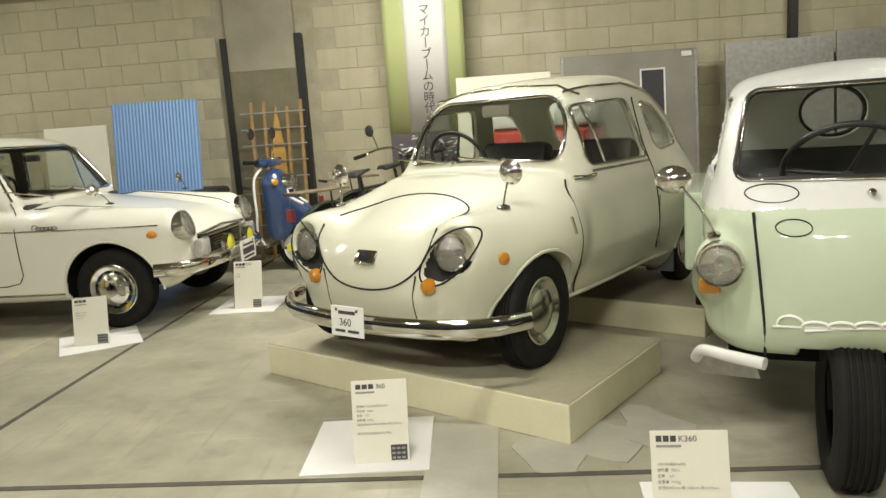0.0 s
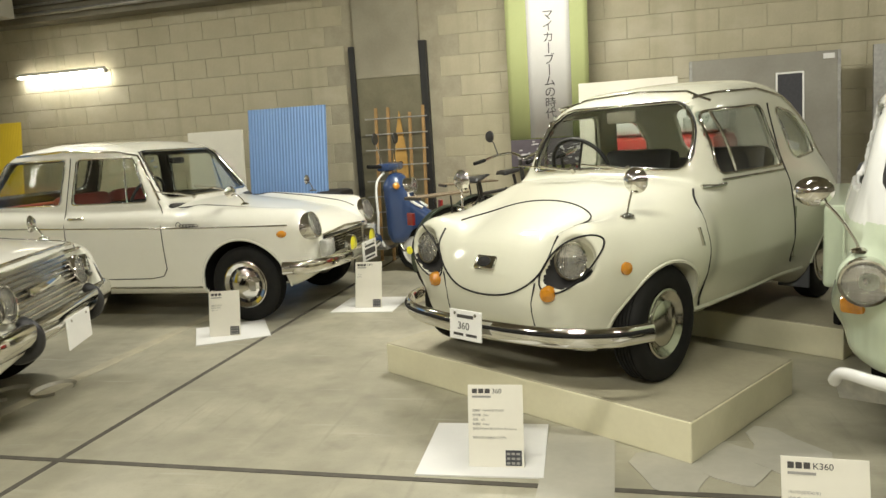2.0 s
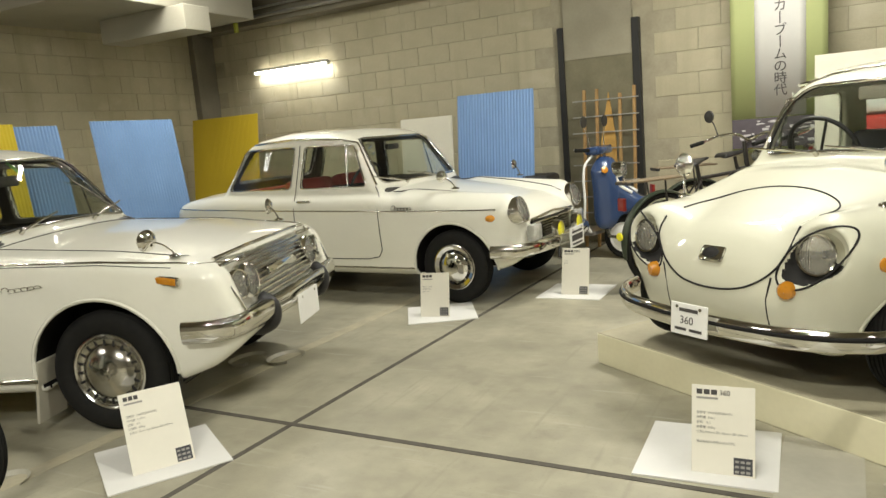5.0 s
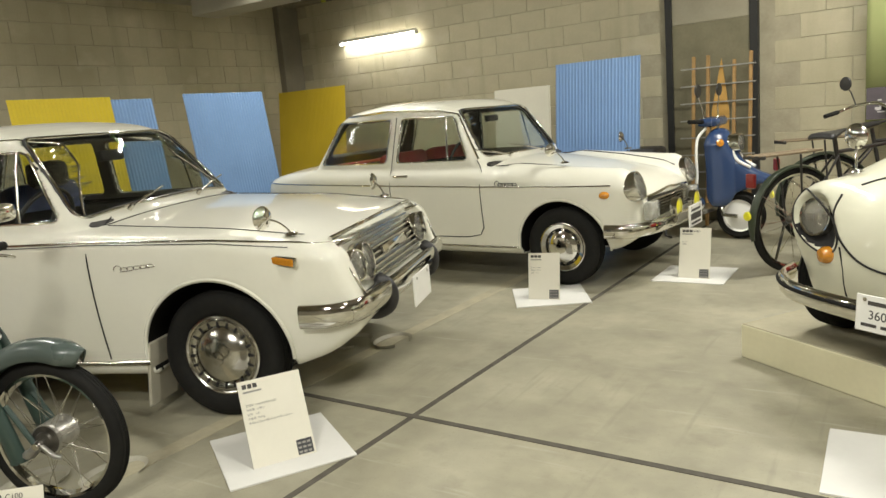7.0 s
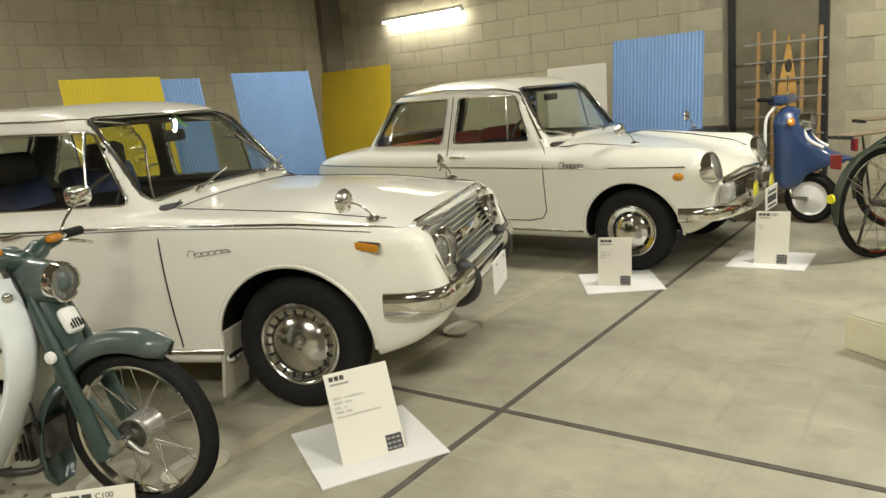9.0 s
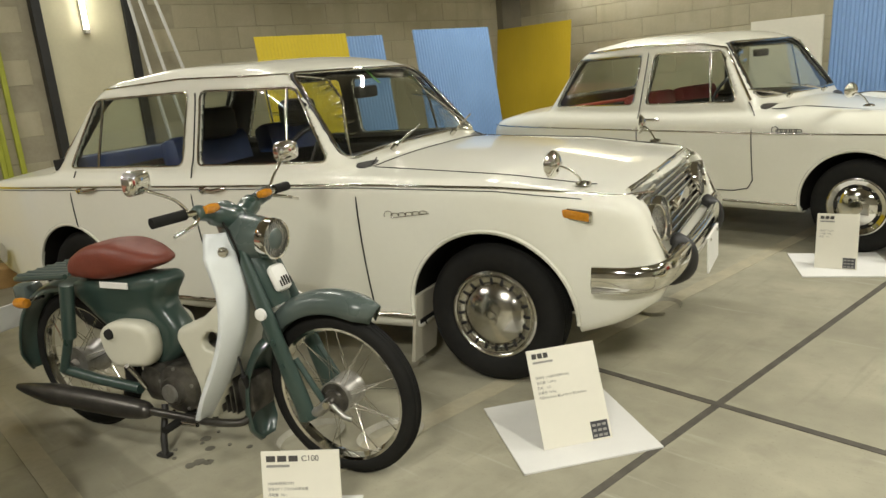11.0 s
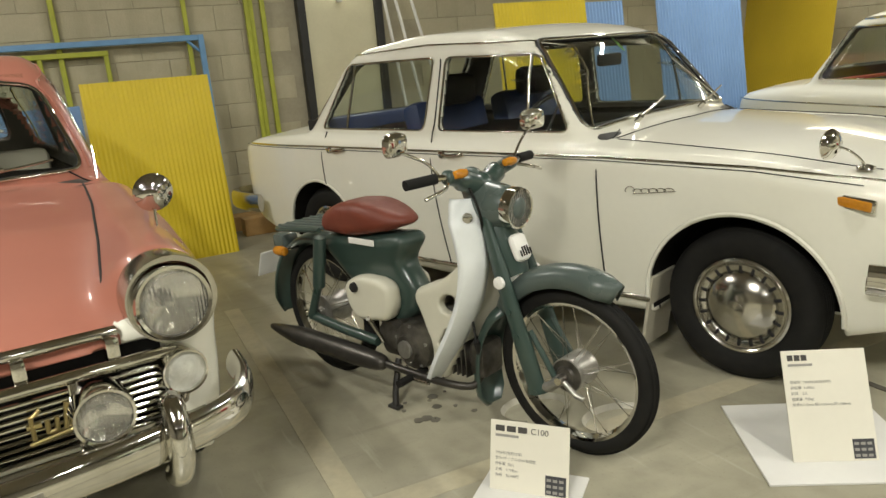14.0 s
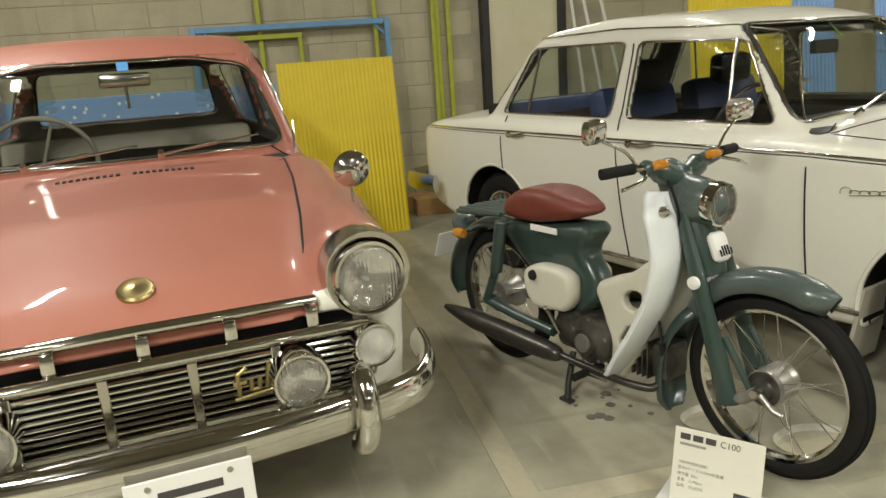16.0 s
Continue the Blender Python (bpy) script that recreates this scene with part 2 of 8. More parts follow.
def lettering(text, size, mat, parent, m, name="writing", depth=0.0006):
    cu = bpy.data.curves.new(name, "FONT")
    cu.body, cu.size, cu.extrude, cu.align_x = text, size, depth, "LEFT"
    cu.materials.append(mat)
    ob = new(name, cu)
    ob.parent, ob.matrix_basis = parent, m
    return ob


# ---- structure ----
BACK = pose(-6.0, 7.70, 0, 0, 0, -3.0)     # local x along the back wall, y into it
LEFT = pose(-7.80, 1.0, 0, 0, 0, 88.0)     # local x along the left wall, y into it
ROW, LONG = 0.203, 0.41
floor = part("floor", box(-12, -8, -0.2, 9, 12, 0, 0), M["concrete_floor"])
tagged(floor, "worn grey concrete floor with dark expansion joints", "floor", kind="structure")
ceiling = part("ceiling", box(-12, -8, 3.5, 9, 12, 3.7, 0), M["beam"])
tagged(ceiling, "dim concrete ceiling slab", "ceiling", kind="structure")


def backing(name, m, x0, x1, label):
    ob = part(name, box(x0, 0.0055, 0, x1, 0.2, 3.5, 0), M["mortar"])
    ob.matrix_world = m
    return tagged(ob, label, "wall", kind="structure")


wall_back = backing("wall_back", BACK, -1.9, 12.0, "beige concrete block wall with uneven joints")
wall_left = backing("wall_left", LEFT, -8.0, 6.9, "beige concrete block wall, water-stained")
# unseen walls added to close the hall, kept dark to limit bounce light
wall_right = part("wall_right", box(6.0, -8, 0, 6.2, 12, 3.5, 0), M["concrete"])
wall_right.data.materials[0] = M["unseen_wall"]
tagged(wall_right, "unseen plain wall added to close the hall", "wall", kind="structure")
wall_front = part("wall_front", box(-12, -5.2, 0, 9, -5.0, 3.5, 0), M["concrete"])
wall_front.data.materials[0] = M["unseen_wall"]
tagged(wall_front, "unseen plain wall added to close the hall", "wall", kind="structure")

# concrete column in the back wall with steel edge angles
column = thing("column_back", BACK, "concrete column with a darker olive lower shaft and black steel edge angles", "column", kind="structure")
part("shaft", box(3.55, -0.05, 1.87, 4.25, 0.02, 3.5, 0.004), M["concrete"], column)
# below 1.87 m the shaft is a darker olive
part("damp_patch", box(3.55, -0.053, 0, 4.25, 0.02, 1.868, 0.004), M["concrete_olive"], column, "darker olive lower shaft")
part("edge_angle", box(3.49, -0.075, 0, 3.55, 0.02, 2.2, 0.003), M["black_steel"], column)
part("edge_angle", box(4.25, -0.075, 0, 4.32, 0.02, 2.2, 0.003), M["black_steel"], column)
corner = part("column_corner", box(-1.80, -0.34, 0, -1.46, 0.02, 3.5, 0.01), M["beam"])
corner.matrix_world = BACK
tagged(corner, "dark concrete corner column", "column", kind="structure")

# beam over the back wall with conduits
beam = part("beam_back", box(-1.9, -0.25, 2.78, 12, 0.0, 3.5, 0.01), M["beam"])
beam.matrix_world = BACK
tagged(beam, "dark concrete beam over the block wall", "beam", kind="structure")
for k, (yy, zz, rr) in enumerate(((-0.30, 2.86, 0.022), (-0.30, 2.96, 0.016))):
    c = part("conduit", rod((-1.4, yy, zz), (12, yy, zz), rr), M["galvanised"], smooth=True)
    c.matrix_world = BACK
    tagged(c, "grey steel conduit pipe along the beam", "conduit", group="conduits on the beam")

# pillar on the left wall, lit by a tube
pier = thing("pier_left", LEFT, "cream-painted wall panel between black steel posts", "pier", kind="structure")
part("panel", box(1.16, -0.05, 0, 1.80, 0.02, 3.4, 0.004), M["plate_cream"], pier)
part("post", box(1.09, -0.09, 0, 1.16, 0.02, 3.4, 0.004), M["black_steel"], pier)
part("post", box(1.80, -0.09, 0, 1.87, 0.02, 3.4, 0.004), M["black_steel"], pier)


def tube_lamp(m, label, group, power):
    """A bare fluorescent batten: casing, tube, end caps; local x along it, -z is where it shines."""
    t = thing("fluorescent_lamp", m, label, "lamp", group)
    part("casing", box(-0.61, -0.02, 0.02, 0.61, 0.02, 0.045, 0.004), M["lamp_box"], t)
    part("tube", rod((-0.59, 0, 0), (0.59, 0, 0), 0.016), M["tube_glow"], t, "glowing white tube", smooth=True)
    for s in (-1, 1) if "ceiling" in label else ():
        part("hanger", rod((s * 0.4, 0, 0.04), (s * 0.4, 0, 0.215), 0.006), M["lamp_box"], t)
    for s in (-1, 1):
        part("end_cap", box(s * 0.62, -0.02, -0.02, s * 0.59, 0.02, 0.03, 0.003), M["lamp_box"], t)
    ob = ceiling_lamp("lamp_light", 0, 0, 0, power)
    ob.matrix_world = m @ pose(0, 0, -0.03)
    return t


tube_lamp(BACK @ pose(-0.05, -0.10, 2.21, 90, 0, 0) @ pose(0, 0, 0, -65, 0, 0), "bare white fluorescent tube lamp fixed to the block wall", "wall lamps", 5.5)
tube_lamp(LEFT @ pose(1.47, -0.10, 2.42, 0, 90, 90) @ pose(0, 0, 0, 0, 0, 0), "bare white upright fluorescent tube on the cream pier", "wall lamps", 6)
for cx in (-5.2, -0.6, 3.4):
    for cy in (-1.4, 2.1, 5.2):
        tube_lamp(pose(cx, cy, 3.30), "bare fluorescent batten hung under the ceiling", "ceiling lamps", {-5.2: 42, -0.6: 90, 3.4: 27}[cx] * (1.38 if cy > 4 else 0.62 if cy > 0 else 1.75 if cx < -3 else 2.3))

# air duct under the ceiling
duct = thing("air_duct", Matrix(), "pale sheet-metal air duct with a low hood", "duct")
part("trunk", box(-8.4, 4.6, 2.72, -5.95, 6.9, 3.45, 0.01), M["duct"], duct)
part("hood", box(-6.95, 5.6, 2.47, -5.72, 5.95, 2.72, 0.01), M["duct"], duct)

# expansion joints, painted lines and patches
GRID = pose(-2.27, 2.49, 0, 0, 0, -2.0)


def floor_strip(name, x0, y0, x1, y1, mat, label, m=GRID, z=0.004, cat="floor marking"):
    ob = part(name, box(x0, y0, -0.01, x1, y1, z, 0), mat)
    ob.matrix_world = m
    return tagged(ob, label, cat, kind="structure")


floor_strip("expansion_joint", -0.014, -7, 0.014, 5.2, M["joint"], "dark expansion joint in the concrete floor", z=0.002)
floor_strip("expansion_joint", -5.2, -0.014, 8, 0.014, M["joint"], "dark expansion joint in the concrete floor", z=0.003)
floor_strip("painted_line", -0.78, -2.5, -0.69, 5.0, M["floor_paint"], "worn beige parking line on the floor", z=0.0015)
floor_strip("painted_line", -2.9, -1.87, -0.4, -1.79, M["floor_paint"], "worn beige parking line on the floor", z=0.0025)
floor_strip("floor_patch", 1.98, -1.9, 2.24, 0.52, M["floor_patch"], "pale repair patch in the concrete floor", z=0.0045)
for k in range(3):
    pts = [(2.44 + 0.2 * k + 0.13 * math.cos(a) * (1 + 0.3 * math.sin(3 * a + k)), 0.16 + 0.1 * k + 0.2 * math.sin(a) * (1 + 0.25 * math.cos(2 * a + k))) for a in np.linspace(0, 2 * math.pi, 14)[:-1]]
    ob = mesh_object("floor_patch", [(x, y, 0.0035 + 0.0012 * k) for x, y in pts] + [(x, y, -0.01) for x, y in pts], [tuple(range(13))] + [(i, (i + 1) % 13, 13 + (i + 1) % 13, 13 + i) for i in range(13)], M["floor_patch"])
    ob.matrix_world = GRID
    tagged(ob, "pale chipped patch in the concrete floor", "floor marking", kind="structure")


# ---- leaning sheets ----
def corrugated(width, height, mat, m, name, label, lean=8.0, pitch=0.032, depth=0.009, group=""):
    """A corrugated sheet standing on its lower edge; local x along it, leaning back towards +y."""
    n = int(width / pitch) * 6
    vs, fs = [], []
    for i in range(n + 1):
        x = width * i / n
        y = depth * (0.5 + 0.5 * math.cos(2 * math.pi * x / pitch))
        vs += [(x, y, 0), (x, y, height), (x, y + 0.003, 0), (x, y + 0.003, height)]
    for i in range(n):
        a, b = 4 * i, 4 * i + 4
        fs += [(a, b, b + 1, a + 1), (a + 2, a + 3, b + 3, b + 2), (a + 1, b + 1, b + 3, a + 3), (a, a + 2, b + 2, b)]
    fs += [(0, 1, 3, 2), (4 * n, 4 * n + 2, 4 * n + 3, 4 * n + 1)]
    ob = mesh_object(name, vs, fs, mat, smooth=True, sharp=50)
    ob.matrix_world = m @ pose(0, 0, 0, -lean, 0, 0)
    return tagged(ob, label, "sheet", group)


def board(width, height, thick, mat, m, name, label, lean=6.0, cat="board", group=""):
    ob = part(name, box(0, 0, 0, width, thick, height, 0.003), mat)
    ob.matrix_world = m @ pose(0, 0, 0, -lean, 0, 0)
    return tagged(ob, label, cat, group)


corrugated(0.82, 1.61, M["blue_sheet"], pose(-3.37, 6.55, 0, 0, 0, -2), "corrugated_sheet", "light blue corrugated sheet leaning by the wall", 7, group="corrugated sheets")
board(0.60, 1.42, 0.02, M["ply_white"], pose(-4.02, 6.62, 0, 0, 0, -2), "plywood_board", "off-white board leaning by the wall", 4)
corrugated(1.06, 1.66, M["mustard_sheet"], pose(-6.95, 6.52, 0, 0, 0, -2), "corrugated_sheet", "mustard yellow corrugated sheet leaning in the corner", 7, pitch=0.02, depth=0.003, group="corrugated sheets")
corrugated(0.93, 1.62, M["blue_sheet"], pose(-5.80, 4.56, 0, 0, 0, 88), "corrugated_sheet", "light blue corrugated sheet leaning by the wall", 7, group="corrugated sheets")
corrugated(0.55, 1.60, M["blue_sheet"], pose(-5.98, 3.80, 0, 0, 0, 88), "corrugated_sheet", "light blue corrugated sheet behind a yellow one", 7, group="corrugated sheets")
corrugated(0.80, 1.61, M["yellow_sheet"], pose(-5.80, 3.02, 0, 0, 0, 88), "corrugated_sheet", "bright yellow corrugated sheet leaning by the wall", 7, pitch=0.03, depth=0.004, group="corrugated sheets")
corrugated(0.84, 1.29, M["yellow_sheet"], pose(-6.62, 0.26, 0, 0, 0, 89), "corrugated_sheet", "bright yellow corrugated sheet leaning on a blue frame", 9, pitch=0.03, depth=0.005, group="corrugated sheets")

# ---- car paints and trims ----
M["paint_white"] = material("paint_white", (0.79, 0.775, 0.675), 0.5, vary=0.04, scale=2.0, coat=0.9, second=(0.75, 0.735, 0.625), shine=0.25)
M["paint_ivory"] = material("paint_ivory", (0.66, 0.65, 0.515), 0.5, vary=0.03, scale=2.0, coat=0.9, second=(0.625, 0.615, 0.48), shine=0.25)
M["paint_pink"] = material("paint_pink", (0.41, 0.16, 0.112), 0.5, vary=0.05, scale=2.5, coat=0.8, second=(0.385, 0.147, 0.102), shine=0.25)
M["paint_green"] = material("paint_green", (0.54, 0.61, 0.45), 0.5, vary=0.05, scale=3, coat=0.9, shine=0.25)
M["paint_grey_white"] = material("paint_grey_white", (0.72, 0.72, 0.68), 0.5, vary=0.05, scale=3, coat=0.9, shine=0.25)
M["chrome"] = material("chrome", (0.74, 0.73, 0.69), 0.07, 1.0, vary=0.08, scale=18, second=(0.66, 0.64, 0.58))
M["chrome_dull"] = material("chrome_dull", (0.60, 0.58, 0.53), 0.16, 1.0, vary=0.1, scale=12, second=(0.53, 0.51, 0.45))
M["rubber"] = material("rubber", (0.009, 0.0088, 0.008), 0.75, vary=0.3, scale=20, second=(0.015, 0.0145, 0.0125), bump=0.05, shine=0.2)
M["gap"] = material("gap", (0.012, 0.011, 0.01), 0.9, vary=0.2)
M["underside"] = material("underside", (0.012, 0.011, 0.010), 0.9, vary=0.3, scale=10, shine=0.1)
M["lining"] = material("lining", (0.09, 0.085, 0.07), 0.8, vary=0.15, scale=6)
M["glass"] = glass_material("window_glass", (0.92, 0.94, 0.92))
M["lens_clear"] = glass_material("lens_clear", (0.97, 0.97, 0.95), 0.05)
M["amber"] = material("amber", (0.58, 0.235, 0.015), 0.2, vary=0.2, scale=60, coat=0.6)
M["lens_yellow"] = material("lens_yellow", (0.86, 0.80, 0.03), 0.3, vary=0.12, scale=60, coat=0.5)
M["lens_ribbed"] = material("lens_ribbed", (0.70, 0.70, 0.64), 0.15, 0.35, vary=0.35, scale=14, second=(0.38, 0.38, 0.34), bump=0.5, bump_scale=35, coat=1.0)
M["seat_black"] = material("seat_black", (0.025, 0.024, 0.024), 0.45, vary=0.25, scale=14, bump=0.1)
M["seat_blue"] = material("seat_blue", (0.035, 0.06, 0.16), 0.5, vary=0.25, scale=14, bump=0.1)
M["seat_red"] = material("seat_red", (0.35, 0.05, 0.04), 0.5, vary=0.2, scale=14)
M["trim_beige"] = material("trim_beige", (0.34, 0.31, 0.24), 0.6, vary=0.15, scale=6)
M["dash_dark"] = material("dash_dark", (0.04, 0.038, 0.034), 0.5, vary=0.2)
M["plate_white"] = material("plate_white", (0.82, 0.81, 0.76), 0.45, vary=0.05)
M["sticker_green"] = material("sticker_green", (0.25, 0.6, 0.12), 0.5, vary=0.1)
M["sticker_blue"] = material("sticker_blue", (0.10, 0.35, 0.75), 0.5, vary=0.1)
M["brass"] = material("brass", (0.50, 0.40, 0.18), 0.3, 0.9, vary=0.25, scale=20)
M["flap"] = material("flap", (0.45, 0.42, 0.33), 0.7, vary=0.15, scale=10)


# ---- signed-distance shaping ----
def fillet(P, r, n=4):
    """A polygon with its corners rounded."""
    out, k = [], len(P)
    for i in range(k):
        a, b, c = (Vector((*P[j % k][:2], 0)) for j in (i - 1, i, i + 1))
        la, lc = (a - b).length, (c - b).length
        d = min(r, la * 0.45, lc * 0.45)
        p, q = b + (a - b).normalized() * d, b + (c - b).normalized() * d
        for s in range(n + 1):
            t = s / n
            w = p * (1 - t) ** 2 + b * 2 * t * (1 - t) + q * t * t
            out.append((w.x, w.y))
    return Outline(out)


class Outline(list):
    """A polygon with a table of signed distances, read by bilinear interpolation."""
    table = None

    def look_up(self, x, y, h=0.006, margin=0.35):
        if self.table is None:
            A = np.array(self)
            self.low = A.min(0) - margin
            n = np.ceil((A.max(0) + margin - self.low) / h).astype(int) + 1
            self.table = edge_distance(self, self.low[0] + h * np.arange(n[0])[:, None], self.low[1] + h * np.arange(n[1])[None, :])
        T = self.table
        u = np.clip((np.asarray(x, np.float32) - np.float32(self.low[0])) * np.float32(1 / h), 0, T.shape[0] - 1.001)
        v = np.clip((np.asarray(y, np.float32) - np.float32(self.low[1])) * np.float32(1 / h), 0, T.shape[1] - 1.001)
        i, j = u.astype(np.int32), v.astype(np.int32)
        u, v = u - i, v - j
        k = i * T.shape[1] + j
        F = T.ravel()
        return (F[k] * (1 - u) + F[k + T.shape[1]] * u) * (1 - v) + (F[k + 1] * (1 - u) + F[k + T.shape[1] + 1] * u) * v


def sd_poly(P, x, y):
    """The signed distance to an outline, negative inside; x and y broadcast."""
    return P.look_up(x, y)


def edge_distance(P, x, y):
    x, y = np.asarray(x, np.float32), np.asarray(y, np.float32)
    d, s = None, None
    n = len(P)
    for i in range(n):
        (ax, ay), (bx, by) = P[i], P[i - 1]
        ex, ey = bx - ax, by - ay
        wx, wy = x - ax, y - ay
        t = np.clip((wx * ex + wy * ey) / max(ex * ex + ey * ey, 1e-12), 0, 1)
        q = (wx - ex * t) ** 2 + (wy - ey * t) ** 2
        c1, c2, c3 = y >= ay, y < by, ex * wy > ey * wx
        flip = (c1 & c2 & c3) | (~c1 & ~c2 & ~c3)
        d = q if d is None else np.minimum(d, q)
        s = np.where(flip, -1.0, 1.0) if s is None else np.where(flip, -s, s)
    return (s * np.sqrt(d)).astype(np.float32)


def smax(a, b, k):
    h = np.maximum(k - np.abs(a - b), 0) / k
    return np.maximum(a, b) + h * h * k * 0.25


def smin(a, b, k):
    return -smax(-a, -b, k)


def ellipsoid(x, y, z, c, r):
    qx, qy, qz = (x - c[0]) / r[0], (y - c[1]) / r[1], (z - c[2]) / r[2]
    k = np.sqrt(qx * qx + qy * qy + qz * qz)
    return (k - 1) * min(r)


def capsule(x, y, z, a, b, ra, rb):
    a, b = np.array(a, float), np.array(b, float)
    d = b - a
    t = np.clip(((x - a[0]) * d[0] + (y - a[1]) * d[1] + (z - a[2]) * d[2]) / (d @ d), 0, 1)
    return np.sqrt((x - a[0] - d[0] * t) ** 2 + (y - a[1] - d[1] * t) ** 2 + (z - a[2] - d[2] * t) ** 2) - (ra + (rb - ra) * t)


def skin(name, f, low, high, h, mats, parent, paint=None, keep=None):
    """The zero surface of f as a smooth mesh (surface nets, each vertex then drawn onto the surface)."""
    ax = [np.arange(low[i], high[i] + h, h, dtype=np.float32) for i in range(3)]
    # a coarse pass finds the blocks near the surface, the fine one fills those alone
    B = 4
    blocks = [len(a) // B + 1 for a in ax]
    mid = [low[i] + h * (B * np.arange(blocks[i], dtype=np.float32) + (B - 1) / 2) for i in range(3)]
    coarse = np.broadcast_to(f(mid[0][:, None, None], mid[1][None, :, None], mid[2][None, None, :]), blocks)
    v = np.repeat(np.repeat(np.repeat(np.where(coarse < 0, -1, 1).astype(np.float32), B, 0), B, 1), B, 2)
    near = np.argwhere(np.abs(coarse) < B * h * 1.35)
    o = np.stack(np.meshgrid(*[np.arange(B)] * 3, indexing="ij"), -1).reshape(-1, 3)
    cells = (near[:, None, :] * B + o[None]).reshape(-1, 3)
    base = np.array(low, np.float32)
    for c in np.array_split(cells, max(1, len(cells) // 400000)):
        v[tuple(c.T)] = f(*(base + np.float32(h) * c.astype(np.float32)).T)
    ax = [low[i] + h * np.arange(v.shape[i]) for i in range(3)]
    s = v < 0
    count = np.zeros([n - 1 for n in s.shape], np.int8)
    corners = [(i, j, k) for i in (0, 1) for j in (0, 1) for k in (0, 1)]
    sl = lambda c, a: a[c[0]:a.shape[0] - 1 + c[0], c[1]:a.shape[1] - 1 + c[1], c[2]:a.shape[2] - 1 + c[2]]
    for c in corners:
        count += sl(c, s)
    active = (count > 0) & (count < 8)
    idx = np.argwhere(active)
    vals = {c: v[idx[:, 0] + c[0], idx[:, 1] + c[1], idx[:, 2] + c[2]] for c in corners}
    total, num = np.zeros((len(idx), 3)), np.zeros(len(idx))
    for a in corners:
        for axis in range(3):
            if a[axis] == 0:
                b = list(a)
                b[axis] = 1
                va, vb = vals[a], vals[tuple(b)]
                hit = (va < 0) != (vb < 0)
                t = np.where(hit, va / np.where(hit, va - vb, 1), 0)
                p = np.tile(np.array(a, float), (len(idx), 1))
                p[:, axis] += t
                total += p * hit[:, None]
                num += hit
    pts = np.array([a[0] for a in ax]) + h * (idx + total / num[:, None])
    e = h * 0.2
    for _ in range(3):
        d = f(*pts.T)
        g = np.stack([f(*(pts + e * u).T) - f(*(pts - e * u).T) for u in np.eye(3)], 1) / (2 * e)
        step = d[:, None] * g / np.maximum((g * g).sum(1, keepdims=True), 0.25)
        n = np.linalg.norm(step, axis=1, keepdims=True)
        pts = pts - step * np.minimum(1, 0.35 * h / np.maximum(n, 1e-9))
    number = -np.ones(count.shape, np.int64)
    number[tuple(idx.T)] = np.arange(len(idx))
    quads = []
    for axis in range(3):
        o = [i for i in range(3) if i != axis]
        lo, hi = [slice(None)] * 3, [slice(None)] * 3
        lo[axis], hi[axis] = slice(0, -1), slice(1, None)
        a, b = s[tuple(lo)], s[tuple(hi)]
        e_idx = np.argwhere(a != b)
        ok = (e_idx[:, o[0]] > 0) & (e_idx[:, o[1]] > 0) & (e_idx[:, o[0]] < s.shape[o[0]] - 1) & (e_idx[:, o[1]] < s.shape[o[1]] - 1)
        e_idx = e_idx[ok]
        inside = a[tuple(e_idx.T)]
        cells = []
        for d0, d1 in ((-1, -1), (0, -1), (0, 0), (-1, 0)):
            c = e_idx.copy()
            c[:, o[0]] += d0
            c[:, o[1]] += d1
            cells.append(number[tuple(c.T)])
        q = np.stack(cells, 1)
        turn = inside if axis != 1 else ~inside
        quads.append(np.where(turn[:, None], q, q[:, ::-1]))
    quads = np.concatenate(quads)
    mid = pts[quads].mean(1)
    if keep is not None:
        sel = keep(*mid.T)
        quads, mid = quads[sel], mid[sel]
    me = bpy.data.meshes.new(name)
    used, inv = np.unique(quads, return_inverse=True)
    me.from_pydata(pts[used].tolist(), [], inv.reshape(quads.shape).tolist())
    for mm in mats:
        me.materials.append(mm)
    if paint is not None:
        me.polygons.foreach_set("material_index", paint(*mid.T).astype(np.int32))
    me.polygons.foreach_set("use_smooth", np.ones(len(me.polygons), bool))
    me.update()
    ob = new(name, me)
    ob.parent = parent
    return ob


def drop_on(f, P, axis, start, step=-0.01, n=160):
    """Points (given with any value along axis) moved along that axis from start until they meet the surface."""
    P = np.array(P, float)
    line = start + step * np.arange(n)
    Q = np.repeat(P[:, None, :], n, 1)
    Q[:, :, axis] = line
    d = f(Q[..., 0].ravel(), Q[..., 1].ravel(), Q[..., 2].ravel()).reshape(len(P), n)
    first = np.argmax(d < 0, 1)
    first = np.where((d < 0).any(1), first, np.argmin(d, 1))
    first = np.clip(first, 1, n - 1)
    hi, lo = line[first - 1].astype(float), line[first].astype(float)
    for _ in range(12):
        m = (hi + lo) / 2
        P[:, axis] = m
        inside = f(*P.T) < 0
        lo, hi = np.where(inside, m, lo), np.where(inside, hi, m)
    P[:, axis] = hi
    return P


def dense(pts, step=0.03, closed=False):
    out, k = [], len(pts)
    for i in range(k if closed else k - 1):
        a, b = np.array(pts[i], float), np.array(pts[(i + 1) % k], float)
        m = max(1, int(np.linalg.norm(b - a) / step))
        out += [a + (b - a) * j / m for j in range(m)]
    if not closed:
        out.append(np.array(pts[-1], float))
    return out


def curve2(pts, n=5, closed=False):
    """A smooth plane curve through the points."""
    return [(p.x, p.y) for p in smooth_path([(a, b, 0) for a, b in pts], n, closed)]


